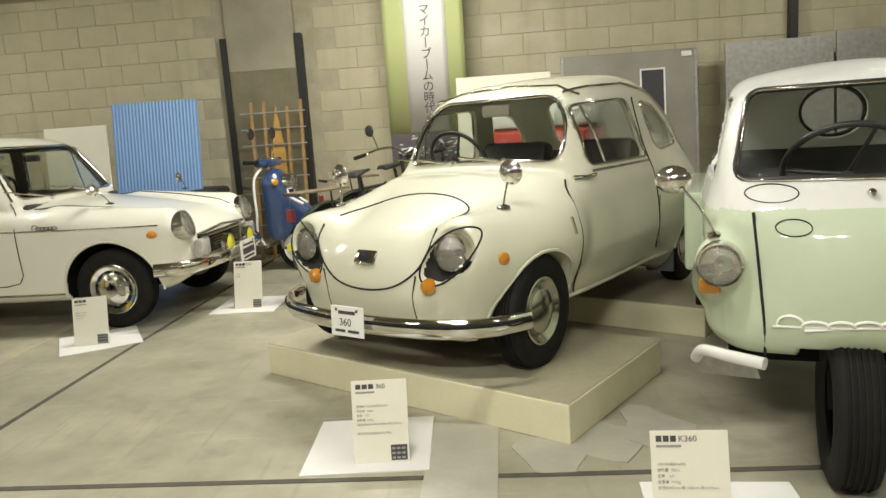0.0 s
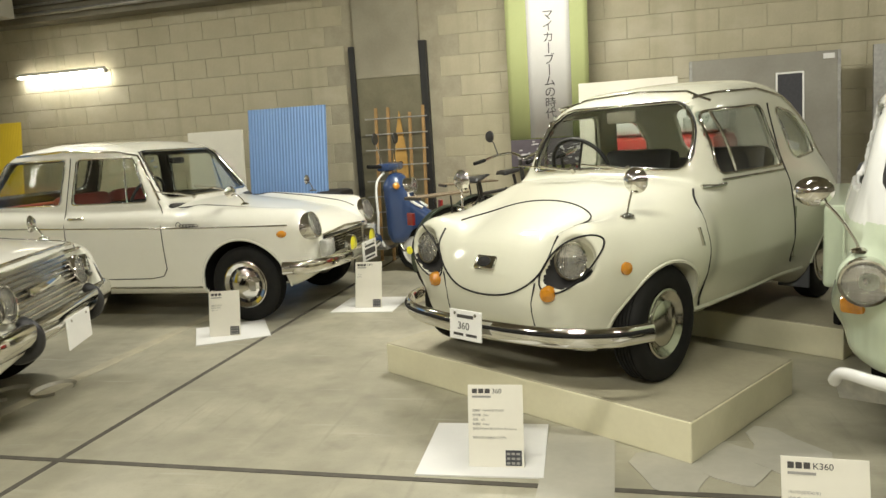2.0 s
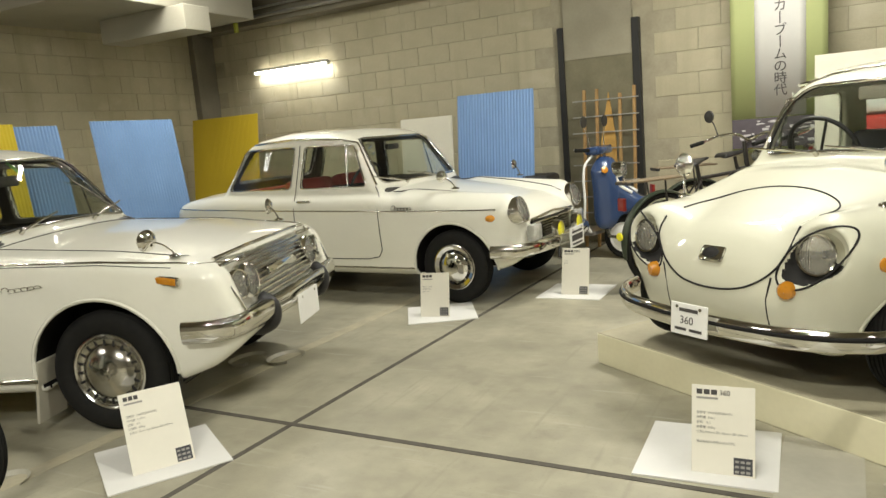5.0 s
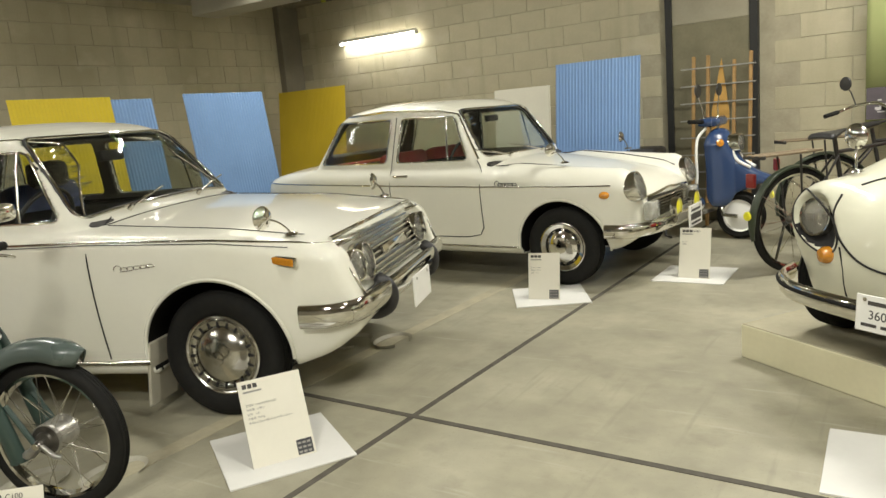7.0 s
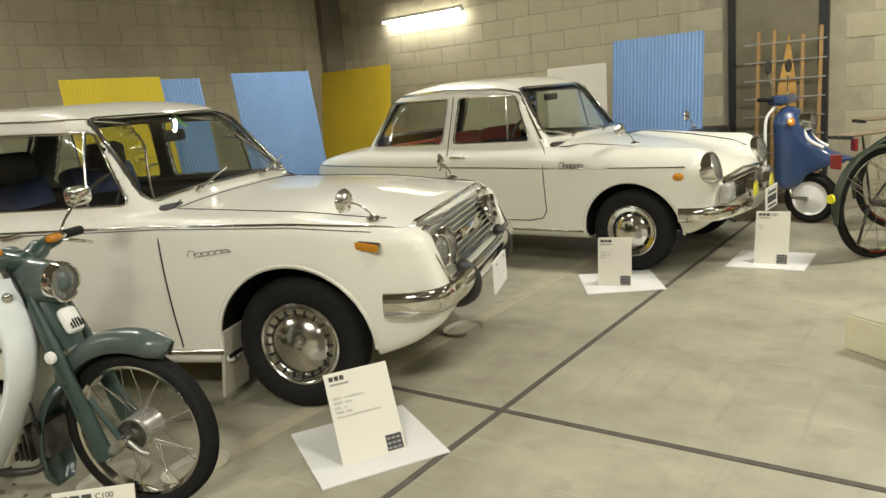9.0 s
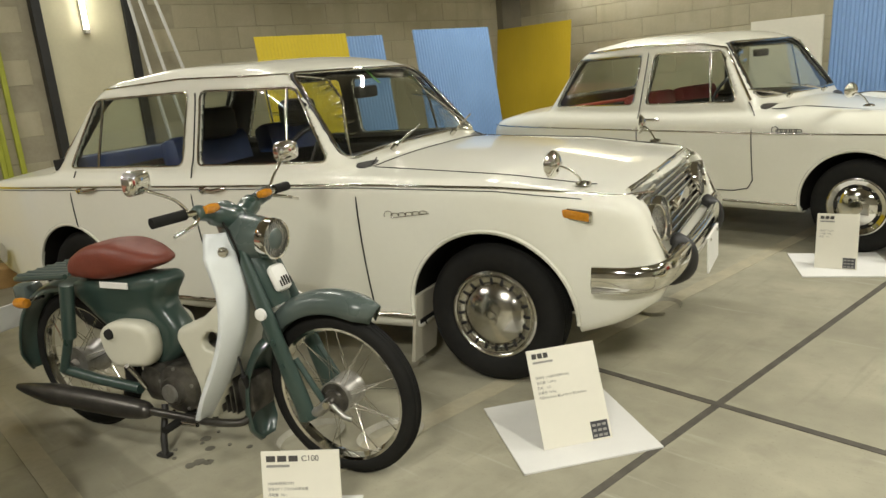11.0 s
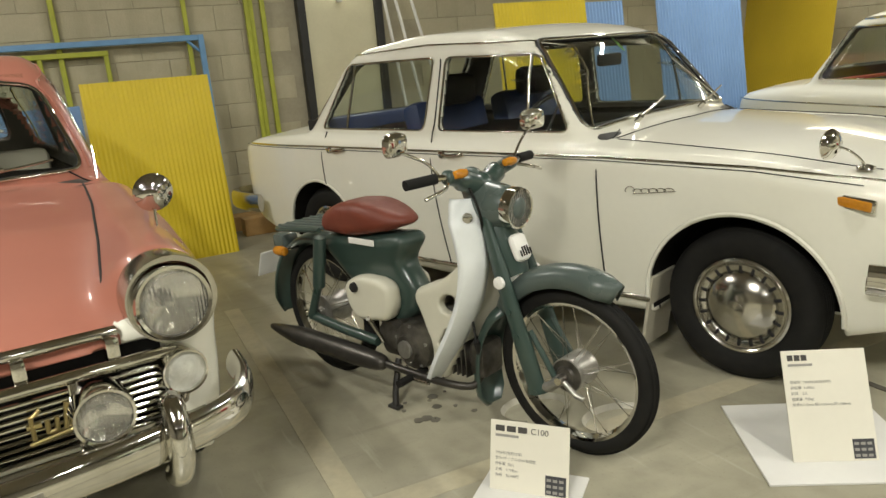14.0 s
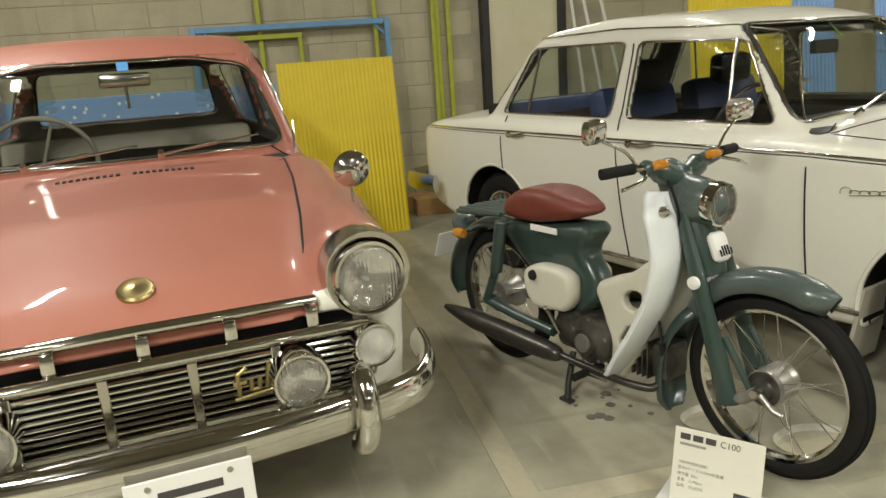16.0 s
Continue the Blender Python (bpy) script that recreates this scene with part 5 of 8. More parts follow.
# ---- the ivory bubble car on its platform ----
def bubble_car():
    car = thing("bubble_car", pose(-0.296, 3.408, 0.163, 0, 0, 235.2), "small ivory rounded 1960s bubble car on a cream platform", "car")
    prof = fillet([(0.36, 0.21), (0.45, 0.30), (0.475, 0.40), (0.445, 0.515), (0.33, 0.62), (0.07, 0.71), (-0.38, 0.825), (-1.2, 0.86), (-1.75, 0.84), (-2.08, 0.68), (-2.22, 0.48), (-2.22, 0.32), (-2.1, 0.22), (-1.2, 0.21), (-0.3, 0.20)], 0.12)
    plan = fillet([(0.46, -1.0), (0.47, 0.20), (0.40, 0.47), (0.20, 0.595), (-0.25, 0.63), (-1.1, 0.64), (-1.7, 0.635), (-2.05, 0.52), (-2.22, 0.30), (-2.24, -1.0)], 0.25)
    gh = fillet([(-0.39, 0.76), (-0.63, 1.165), (-0.86, 1.245), (-1.25, 1.285), (-1.6, 1.25), (-1.87, 1.09), (-2.08, 0.80), (-2.12, 0.70)], 0.16)
    door_win = fillet([(-0.575, 0.812), (-1.262, 0.808), (-1.15, 1.122), (-0.63, 1.102)], 0.05)
    quarter = fillet([(-1.44, 0.825), (-1.79, 0.85), (-1.77, 0.93), (-1.60, 1.07), (-1.33, 1.115)], 0.07)
    screen = fillet([(-0.465, 0.83), (-0.25, 0.85), (0.25, 0.85), (0.465, 0.83), (0.435, 1.05), (0.34, 1.155), (-0.34, 1.155), (-0.435, 1.05)], 0.09)
    rear = fillet([(-0.36, 0.87), (0.36, 0.87), (0.31, 1.14), (-0.31, 1.14)], 0.08)

    def lower(x, y, z):
        a = np.abs(y)
        d = sd_poly(prof, x + y * y * (0.10 * np.tanh((x + 0.9) / 0.5) + 0.3 * np.clip(x + 0.1, 0, 0.6)), z + (0.14 + 0.28 * np.clip((x + 0.35) / 0.5, 0, 1)) * y * y)
        d = smax(d, sd_poly(plan, x, a + 0.35 * (z - 0.45) ** 2 + 0.22 * np.maximum(0.42 - z, 0)), 0.13)
        fender = capsule(x, a, z, (0.255, 0.42, 0.535), (-0.24, 0.50, 0.52), 0.15, 0.165)
        fender = np.minimum(fender, 9)
        d = smin(d, fender, 0.11)
        hip = ellipsoid(x, a, z, (-1.74, 0.47, 0.45), (0.46, 0.20, 0.36))
        return smin(d, hip, 0.10)

    def cabin(x, y, z):
        a = np.abs(y)
        d = sd_poly(gh, x + 0.13 * y * y * np.tanh((x + 1.2) / 0.5), z + 0.14 * y * y)
        return smax(d, a - (0.57 - 0.24 * (z - 0.82) - 0.05 * (x + 1.0) ** 2), 0.13)

    def outer(x, y, z):
        return smin(lower(x, y, z), cabin(x, y, z), 0.06)

    def eye(x, a, z):
        return np.minimum(capsule(x, a, z, (0.46, 0.345, 0.485), (0.40, 0.435, 0.565), 0.082, 0.098), 9)

    def body(x, y, z):
        a = np.abs(y)
        d, c = outer(x, y, z), cabin(x, y, z)
        d = np.maximum(d, -np.maximum(c + 0.03, 0.74 - z))
        d = np.maximum(d, -np.maximum(np.maximum(np.maximum(-1.7 - x, x + 0.42), a - 0.52), np.maximum(0.30 - z, z - 0.77)))
        for wx, R in ((0.0, 0.262), (-1.8, 0.275)):
            r = np.sqrt((x - wx) ** 2 + (z - 0.24) ** 2)
            d = smax(d, -np.maximum(r - R, 0.36 - a), 0.012)
        for w in (door_win, quarter):
            d = np.maximum(d, -np.maximum(sd_poly(w, x, z), 0.3 - a))
        d = np.maximum(d, -np.maximum(sd_poly(screen, y, z), -1.2 - x))
        d = np.maximum(d, -np.maximum(sd_poly(rear, y, z), x + 1.2))
        return smax(d, -eye(x, a, z), 0.01)

    def tone(x, y, z):
        a = np.abs(y)
        return ((eye(x, a, z) < 0.012) & (outer(x, y, z) < -0.010) & (0.6 * (a - 0.40) + (z - 0.555) < 0.02)).astype(int)

    skin("body", body, (-2.4, -0.76, 0.12), (0.62, 0.76, 1.36), 0.0125, [M["paint_ivory"], M["gap"]], car, tone)
    sf = Surface(outer, car)
    for s in (1, -1):
        sf.pane("door_window", door_win, "side", s, 0.012)
        sf.pane("quarter_window", quarter, "side", s, 0.012)
        sf.line("window_trim", door_win, "side", M["chrome"], 0.008, s, True, step=0.03)
        sf.line("window_trim", quarter, "side", M["chrome"], 0.006, s, True, step=0.03)
        sf.line("window_divider", [(-0.738, 0.81), (-0.675, 1.10)], "side", M["chrome"], 0.008, s)
        sf.line("belt_trim", [(-0.58, 0.785), (-1.24, 0.785)], "side", M["chrome_dull"], 0.007, s)
        sf.line("door_gap", [(-0.36, 0.765), (-0.30, 0.71), (-0.26, 0.60), (-0.26, 0.45), (-0.315, 0.255)], "side", M["gap"], 0.0045, s)
        sf.line("door_gap", [(-1.245, 1.13), (-1.255, 0.83), (-1.26, 0.30)], "side", M["gap"], 0.004, s)
        sf.line("sill_edge", [(-0.30, 0.235), (-0.8, 0.225), (-1.45, 0.235)], "side", M["paint_ivory"], 0.012, s)
        sf.line("roof_gutter", [(-0.66, 1.168), (-0.85, 1.192), (-1.2, 1.205), (-1.5, 1.165), (-1.80, 1.01), (-2.0, 0.77)], "side", M["chrome"], 0.008, s, out=0.004, step=0.02, label="chrome roof gutter")
        for wx, R in ((0.0, 0.266), (-1.8, 0.279)):
            sf.line("arch_lip", [(wx + R * math.cos(q), 0.24 + R * math.sin(q)) for q in np.linspace(math.radians(2), math.radians(178), 30)], "side", M["paint_ivory"], 0.009, s, out=-0.004)
        wheel(car, 0.0, s * 0.555, 0.245, 0.245, 0.142, s, 0.125, "cap")
        wheel(car, -1.8, s * 0.545, 0.245, 0.245, 0.142, s, 0.125, "cap")
        headlamp(car, 0.355, s * 0.412, 0.548, 0.068, s * 5, -8, depth=0.05)
        sf.line("eye_ring", [(s * (0.408 + 0.118 * math.cos(q) + 0.045 * math.sin(q)), 0.535 + 0.112 * math.sin(q) + 0.03 * math.cos(q)) for q in np.linspace(0, 2 * math.pi, 40)[:-1]], "front", M["gap"], 0.004, closed=True)
        # amber turn signals, side markers
        q = drop_on(outer, [(0, s * 0.325, 0.415)], 0, 1.0, -0.01, 200)[0]
        lathe("turn_signal", [(0.033, -0.01), (0.033, 0.012), (0.025, 0.026), (0.0005, 0.032)], M["amber"], car, "x", 24, m=Matrix.Translation(q) @ pose(0, 0, 0, 0, 4, s * 22), label="round amber turn signal")
        q = sf.spots([(0.245, 0.515)], "side", s)[0]
        lathe("side_marker", [(0.026, -0.006), (0.025, 0.008), (0.0005, 0.018)], M["amber"], car, "y", 20, m=Matrix.Translation(q) @ pose(0, 0, 0, 0, 0, -20 * s) @ Matrix.Diagonal((1, s, 1, 1)))
        q = sf.spots([(-0.20, 0.62), (-0.20, 0.545)], "side", s)
        tube("fender_badge", [(q[0][0], q[0][1] + s * 0.004, q[0][2]), (q[1][0], q[1][1] + s * 0.004, q[1][2])], 0.014, M["chrome_dull"], car, 8, flat=0.5)
        p = sf.spots([(-0.43, 0.765), (-0.50, 0.765), (-0.57, 0.768)], "side", s)
        tube("door_handle", [(q[0], q[1] + s * o, q[2]) for q, o in zip(p, (0.006, 0.022, 0.014))], [0.016, 0.010, 0.011], M["chrome"], car, 8, flat=0.8)
        for zz in (0.56, 0.36):
            p = sf.spots([(-1.265, zz)], "side", s)[0]
            part("door_hinge", rod((p[0], p[1], p[2] - 0.03), (p[0], p[1], p[2] + 0.03), 0.009), M["chrome_dull"], car, smooth=True)
        fender_mirror(car, (0.06, s * 0.475, 0.69), (0.03, s * 0.50, 0.835), 0.055, (-0.95, -s * 0.05, 0.0), oval=1.0)
        wiper(car, (-0.315, s * 0.16 + 0.1, 0.845), (-0.36, s * 0.20 - 0.24, 0.87))
    sf.pane("windscreen", screen, "front", inset=0.012)
    sf.pane("rear_window", rear, "rear", inset=0.012)
    sf.line("windscreen_seal", screen, "front", M["seat_black"], 0.010, closed=True, step=0.03, out=-0.003)
    sf.line("windscreen_trim", screen, "front", M["chrome"], 0.007, closed=True, step=0.03, out=0.008)
    sf.line("roof_gutter", [(-0.44, 1.15), (-0.30, 1.205), (0, 1.222), (0.30, 1.205), (0.44, 1.15)], "front", M["chrome"], 0.009, step=0.02)
    sf.line("bonnet_gap", curve2([(-0.325, 0.64), (-0.318, 0.56), (-0.26, 0.47), (-0.15, 0.405), (0, 0.385), (0.15, 0.405), (0.26, 0.47), (0.318, 0.56), (0.325, 0.64)]), "front", M["gap"], 0.0042)
    sf.line("bonnet_gap", curve2([(0.22, -0.325), (0.12, -0.325), (0.03, -0.27), (-0.02, -0.15), (-0.035, 0), (-0.02, 0.15), (0.03, 0.27), (0.12, 0.325), (0.22, 0.325)]), "top", M["gap"], 0.0035)
    for s in (1, -1):
        sf.line("nose_gap", [(s * 0.265, 0.455), (s * 0.245, 0.37), (s * 0.245, 0.24)], "front", M["gap"], 0.0035)
    # badge
    q = drop_on(outer, [(0, 0, 0.518)], 0, 1.0, -0.01, 200)[0]
    bd = new("bonnet_badge")
    bd.parent = car
    bd.matrix_basis = Matrix.Translation(q) @ pose(0, 0, 0, 0, -34, 0)
    part("badge_plate", box(-0.01, -0.058, -0.034, 0.012, 0.058, 0.034, 0.012), M["chrome"], bd, "rounded chrome badge", smooth=True)
    lathe("badge_oval", [(0.030, 0.0), (0.029, 0.014), (0.0005, 0.018)], M["gap"], bd, "x", 24, m=Matrix.Diagonal((1, 1.3, 0.8, 1)))
    # bumper and plate
    bu = new("front_bumper")
    bu.parent = car
    path = smooth_path([(0.20, -0.665, 0.265), (0.36, -0.58, 0.265), (0.49, -0.38, 0.267), (0.545, 0, 0.27), (0.49, 0.38, 0.267), (0.36, 0.58, 0.265), (0.20, 0.665, 0.265)], 7)
    tube("bumper_blade", path, 0.040, M["chrome"], bu, 14, flat=0.42, up=(0, 0, 1), label="slim wrap-round chrome bumper")
    tube("rubber_strip", [(p.x + 0.012, p.y * 1.015, p.z + 0.012) for p in path], 0.009, M["rubber"], bu, 8)
    p = plate(car, 0.585, 0.03, 0.285, 0.175, 0.125, 2, -4, (("360", 0.044, -0.042, -0.018),))
    ink_bars(p, [(-0.045, 0.03, 0.09, 0.014), (-0.065, -0.045, 0.055, 0.011), (0.005, -0.045, 0.06, 0.011)], pose(0.0045, 0, 0, 90, 0, 90))
    # wheel wells, floor
    part("floor_pan", box(-2.0, -0.36, 0.17, 0.30, 0.36, 0.30, 0.02), M["underside"], car)
    for wx in (0.0, -1.8):
        part("wheel_well", box(wx - 0.28, -0.35, 0.22, wx + 0.28, 0.35, 0.48, 0.02), M["underside"], car)
    part("mud_guard", box(-1.56, 0.44, 0.10, -1.545, 0.61, 0.45, 0.004, m=pose(0, 0, 0, 0, 0, 0)), M["black_grey"], car, "grey mud guard in the rear arch")
    part("axle_beam", rod((0.0, -0.5, 0.22), (0.0, 0.5, 0.22), 0.03), M["underside"], car)
    # inside
    bench(car, "front_seat", -1.0, -0.50, -0.04, 0.52, M["seat_black"], 0.46, 14, 0.42)
    bench(car, "front_seat", -1.0, 0.04, 0.50, 0.52, M["seat_black"], 0.46, 14, 0.42)
    bench(car, "rear_seat", -1.5, -0.46, 0.46, 0.54, M["seat_black"], 0.36, 14, 0.36)
    part("dashboard", box(-0.60, -0.48, 0.70, -0.42, 0.48, 0.80, 0.03), M["paint_ivory"], car, smooth=True)
    steering_wheel(car, -0.66, -0.26, 0.84, 0.18)
    part("rear_view_mirror", box(-0.015, -0.085, -0.03, 0.015, 0.085, 0.03, 0.012, m=pose(-0.66, 0.0, 1.10)), M["trim_beige"], car, smooth=True)
    part("paper_strip", box(-0.11, -0.002, -0.02, 0.11, 0.002, 0.02, 0, m=pose(-1.52, 0.515, 0.90, 0, -10, 0)), M["paper"], car, "white paper strip inside the quarter window")
    return car


M["black_grey"] = material("black_grey", (0.14, 0.145, 0.15), 0.7, vary=0.2, scale=8)
bubble_car()


def platform(m, w, d, h, label):
    p = thing("display_platform", m, label, "platform", "display platforms")
    part("side_board", box(0, 0, 0, w, d, h - 0.004, 0.006), M["plate_cream"], p)
    part("top_board", box(0.004, 0.004, h - 0.02, w - 0.004, d - 0.004, h, 0.003), M["plate_top"], p, "scuffed grey-beige top")
    return p


platform(pose(-1.175, 3.63, 0, 0, 0, -35.3), 1.74, 0.90, 0.163, "cream-painted low wooden display platform under the bubble car")
platform(pose(-1.175, 3.63, 0, 0, 0, -35.3) @ pose(-0.05, 1.50, 0), 1.80, 0.95, 0.163, "cream-painted low wooden display platform under the rear wheels")


# ---- the pale green three-wheeled truck ----
def three_wheeler():
    car = thing("three_wheeled_truck", pose(1.161, 2.301, 0, 0, 0, 252), "pale green and white 1960s three-wheeled light truck with one front wheel", "truck")
    prof = fillet([(-0.12, 0.40), (0.12, 0.42), (0.24, 0.55), (0.27, 0.70), (0.20, 0.86), (0.08, 0.955), (-0.20, 1.27), (-0.45, 1.345), (-0.95, 1.345), (-1.02, 1.25), (-1.02, 0.40)], 0.09)
    plan = fillet([(0.26, -1.0), (0.24, 0.22), (0.08, 0.42), (-0.12, 0.495), (-0.5, 0.52), (-1.0, 0.52), (-1.02, -1.0)], 0.16)
    screen = fillet([(-0.405, 0.975), (0.405, 0.975), (0.355, 1.255), (-0.355, 1.255)], 0.05)
    hatch = fillet([(-0.17, 0.965), (-0.93, 0.965), (-0.90, 1.235), (-0.36, 1.235)], 0.05)
    rear = Outline([(0.0 + 0.13 * math.cos(q), 1.16 + 0.11 * math.sin(q)) for q in np.linspace(0, 2 * math.pi, 25)[:-1]])

    def outer(x, y, z):
        a = np.abs(y)
        d = sd_poly(prof, x + 0.25 * y * y, z + 0.30 * y * y * np.clip((z - 0.9) / 0.3, 0, 1))
        d = smax(d, sd_poly(plan, x, a + 0.26 * np.maximum(z - 0.85, 0) + 0.3 * np.maximum(0.6 - z, 0) ** 2), 0.07)
        pod = capsule(x, a, z, (0.02, 0.44, 0.715), (-0.30, 0.47, 0.58), 0.085, 0.075)
        return smin(d, pod, 0.06)

    def body(x, y, z):
        d = outer(x, y, z)
        a = np.abs(y)
        d = np.maximum(d, -np.maximum(np.maximum(outer(x, y, z) + 0.03, 0.44 - z), x - 0.16))
        d = np.maximum(d, -np.maximum(np.maximum(a - 0.2, 0.46 - z) * 0 + np.maximum(a - 0.22, z - 0.47), x - 0.4))
        d = np.maximum(d, -np.maximum(sd_poly(screen, y, z), -0.5 - x))
        d = np.maximum(d, -np.maximum(sd_poly(rear, y, z), x + 0.6))
        return np.maximum(d, -np.maximum(sd_poly(hatch, x, z), 0.3 - a))

    def tone(x, y, z):
        return (z > 0.895 - 0.10 * np.maximum(np.abs(y) - 0.30, 0)).astype(int)

    skin("body", body, (-1.12, -0.66, 0.34), (0.36, 0.66, 1.42), 0.0135, [M["paint_green"], M["paint_grey_white"]], car, tone)
    sf = Surface(outer, car)
    sf.pane("windscreen", screen, "front", inset=0.012)
    sf.line("windscreen_seal", screen, "front", M["seat_black"], 0.011, closed=True)
    sf.line("windscreen_trim", screen, "front", M["chrome"], 0.005, closed=True, out=0.009)
    tube("rear_window_seal", [(-1.0, y, z) for y, z in rear], 0.016, M["seat_black"], car, 8, True)
    for s in (1, -1):
        headlamp(car, 0.125, s * 0.447, 0.725, 0.063, s * 3, -2, depth=0.05)
        q = drop_on(outer, [(0, s * 0.478, 0.642)], 0, 1.0, -0.01, 160)[0]
        part("turn_signal", box(-0.015, -0.035, -0.03, 0.02, 0.035, 0.025, 0.014, m=pose(q[0], q[1], q[2], 0, 10, s * 18)), M["amber"], car, "amber turn signal", smooth=True)
        sf.line("panel_gap", [(s * 0.352, 0.885), (s * 0.335, 0.70), (s * 0.318, 0.52), (s * 0.315, 0.425)], "front", M["gap"], 0.005)
        oval = [(s * 0.30 + 0.075 * math.cos(q), 0.938 + 0.026 * math.sin(q)) for q in np.linspace(0, 2 * math.pi, 30)[:-1]]
        sf.line("hatch_outline", oval, "front", M["gap"], 0.002, closed=True)
        oval = [(s * 0.245 + 0.048 * math.cos(q), 0.845 + 0.024 * math.sin(q)) for q in np.linspace(0, 2 * math.pi, 30)[:-1]]
        sf.line("hatch_outline", oval, "front", M["gap"], 0.002, closed=True)
        tube("bumper_tube", smooth_path([(0.18, s * 0.32, 0.425), (0.12, s * 0.42, 0.425), (0.02, s * 0.50, 0.41), (-0.05, s * 0.525, 0.36)], 5), 0.02, M["paint_grey_white"], car, 10, label="white bumper tube with torn guard")
        part("torn_guard", box(-0.004, -0.12, -0.05, 0.004, 0.10, 0.03, 0.003, m=pose(0.02, s * 0.42, 0.37, 8, 14, s * 30)), M["galvanised"], car)
    # script badge: a plain chrome stroke
    P = script_path(-0.285, 0.550, 0.46, 0.032, 7, 0.025)
    sf.line("script_badge", P, "front", M["plate_white"], 0.0045, step=1.0, out=0.004)
    sf.line("script_badge", [(-0.30, 0.545), (0.20, 0.572)], "front", M["plate_white"], 0.004, out=0.004)
    q = drop_on(outer, [(0, -0.035, 0.935)], 0, 1.0, -0.01, 160)[0]
    lathe("washer_nozzle", [(0.014, 0), (0.012, 0.02), (0.006, 0.03), (0.0005, 0.03)], M["chrome"], car, "x", 14, m=Matrix.Translation(q))
    w = wheel(car, 0.05, -0.07, 0.262, 0.262, 0.15, 1, 0.14, "cap", "front_wheel")
    part("fork_leg", rod((0.0, -0.10, 0.22), (-0.12, -0.10, 0.50), 0.022), M["underside"], car, smooth=True)
    part("fork_leg", rod((0.0, 0.10, 0.22), (-0.12, 0.10, 0.50), 0.022), M["underside"], car, smooth=True)
    part("underbody", box(-1.0, -0.42, 0.34, -0.10, 0.42, 0.42, 0.02), M["underside"], car)
    part("cargo_bed", box(-2.2, -0.60, 0.45, -1.06, 0.60, 0.82, 0.02), M["paint_green"], car)
    for s in (1, -1):
        wheel(car, -1.75, s * 0.50, 0.25, 0.25, 0.145, s, 0.13, "cap")
    sw = steering_wheel(car, -0.18, -0.06 + 0.0, 0.985, 0.19, 20)
    bench(car, "seat", -0.72, -0.48, 0.48, 0.74, M["seat_black"], 0.34)
    fender_mirror(car, (0.03, -0.46, 0.80), (0.02, -0.59, 0.985), 0.058, (-0.95, 0.1, 0), oval=0.8)
    return car


three_wheeler()

# ---- two-wheelers ----
M["bike_green"] = material("bike_green", (0.030, 0.054, 0.045), 0.3, vary=0.15, scale=6, coat=0.4, second=(0.038, 0.064, 0.054))
M["bike_grey_green"] = material("bike_grey_green", (0.085, 0.11, 0.10), 0.28, vary=0.1, scale=6, coat=0.4)
M["shield_white"] = material("shield_white", (0.78, 0.81, 0.80), 0.35, vary=0.06, scale=4, coat=0.2)
M["cover_cream"] = material("cover_cream", (0.66, 0.64, 0.52), 0.35, vary=0.08, scale=5, coat=0.2)
M["saddle_red"] = material("saddle_red", (0.17, 0.038, 0.02), 0.5, vary=0.2, scale=20, bump=0.15, bump_scale=120)
M["engine"] = material("engine", (0.15, 0.14, 0.12), 0.42, 0.7, vary=0.5, scale=16, second=(0.04, 0.036, 0.03), bump=0.15)
M["alloy"] = material("alloy", (0.46, 0.45, 0.42), 0.36, 0.8, vary=0.3, scale=25, second=(0.3, 0.29, 0.26))
M["exhaust"] = material("exhaust", (0.09, 0.085, 0.075), 0.35, 0.7, vary=0.35, scale=12, second=(0.05, 0.045, 0.04))
M["scooter_blue"] = material("scooter_blue", (0.03, 0.06, 0.15), 0.22, vary=0.08, scale=4, coat=0.6)
M["bike_black"] = material("bike_black", (0.03, 0.028, 0.025), 0.45, vary=0.3, scale=12)
M["bike_fender"] = material("bike_fender", (0.045, 0.06, 0.035), 0.4, vary=0.2, scale=10)
M["wood_grey"] = material("wood_grey", (0.20, 0.15, 0.09), 0.7, vary=0.25, scale=14, bump=0.1)
M["reflector_red"] = material("reflector_red", (0.25, 0.02, 0.015), 0.3, vary=0.2)


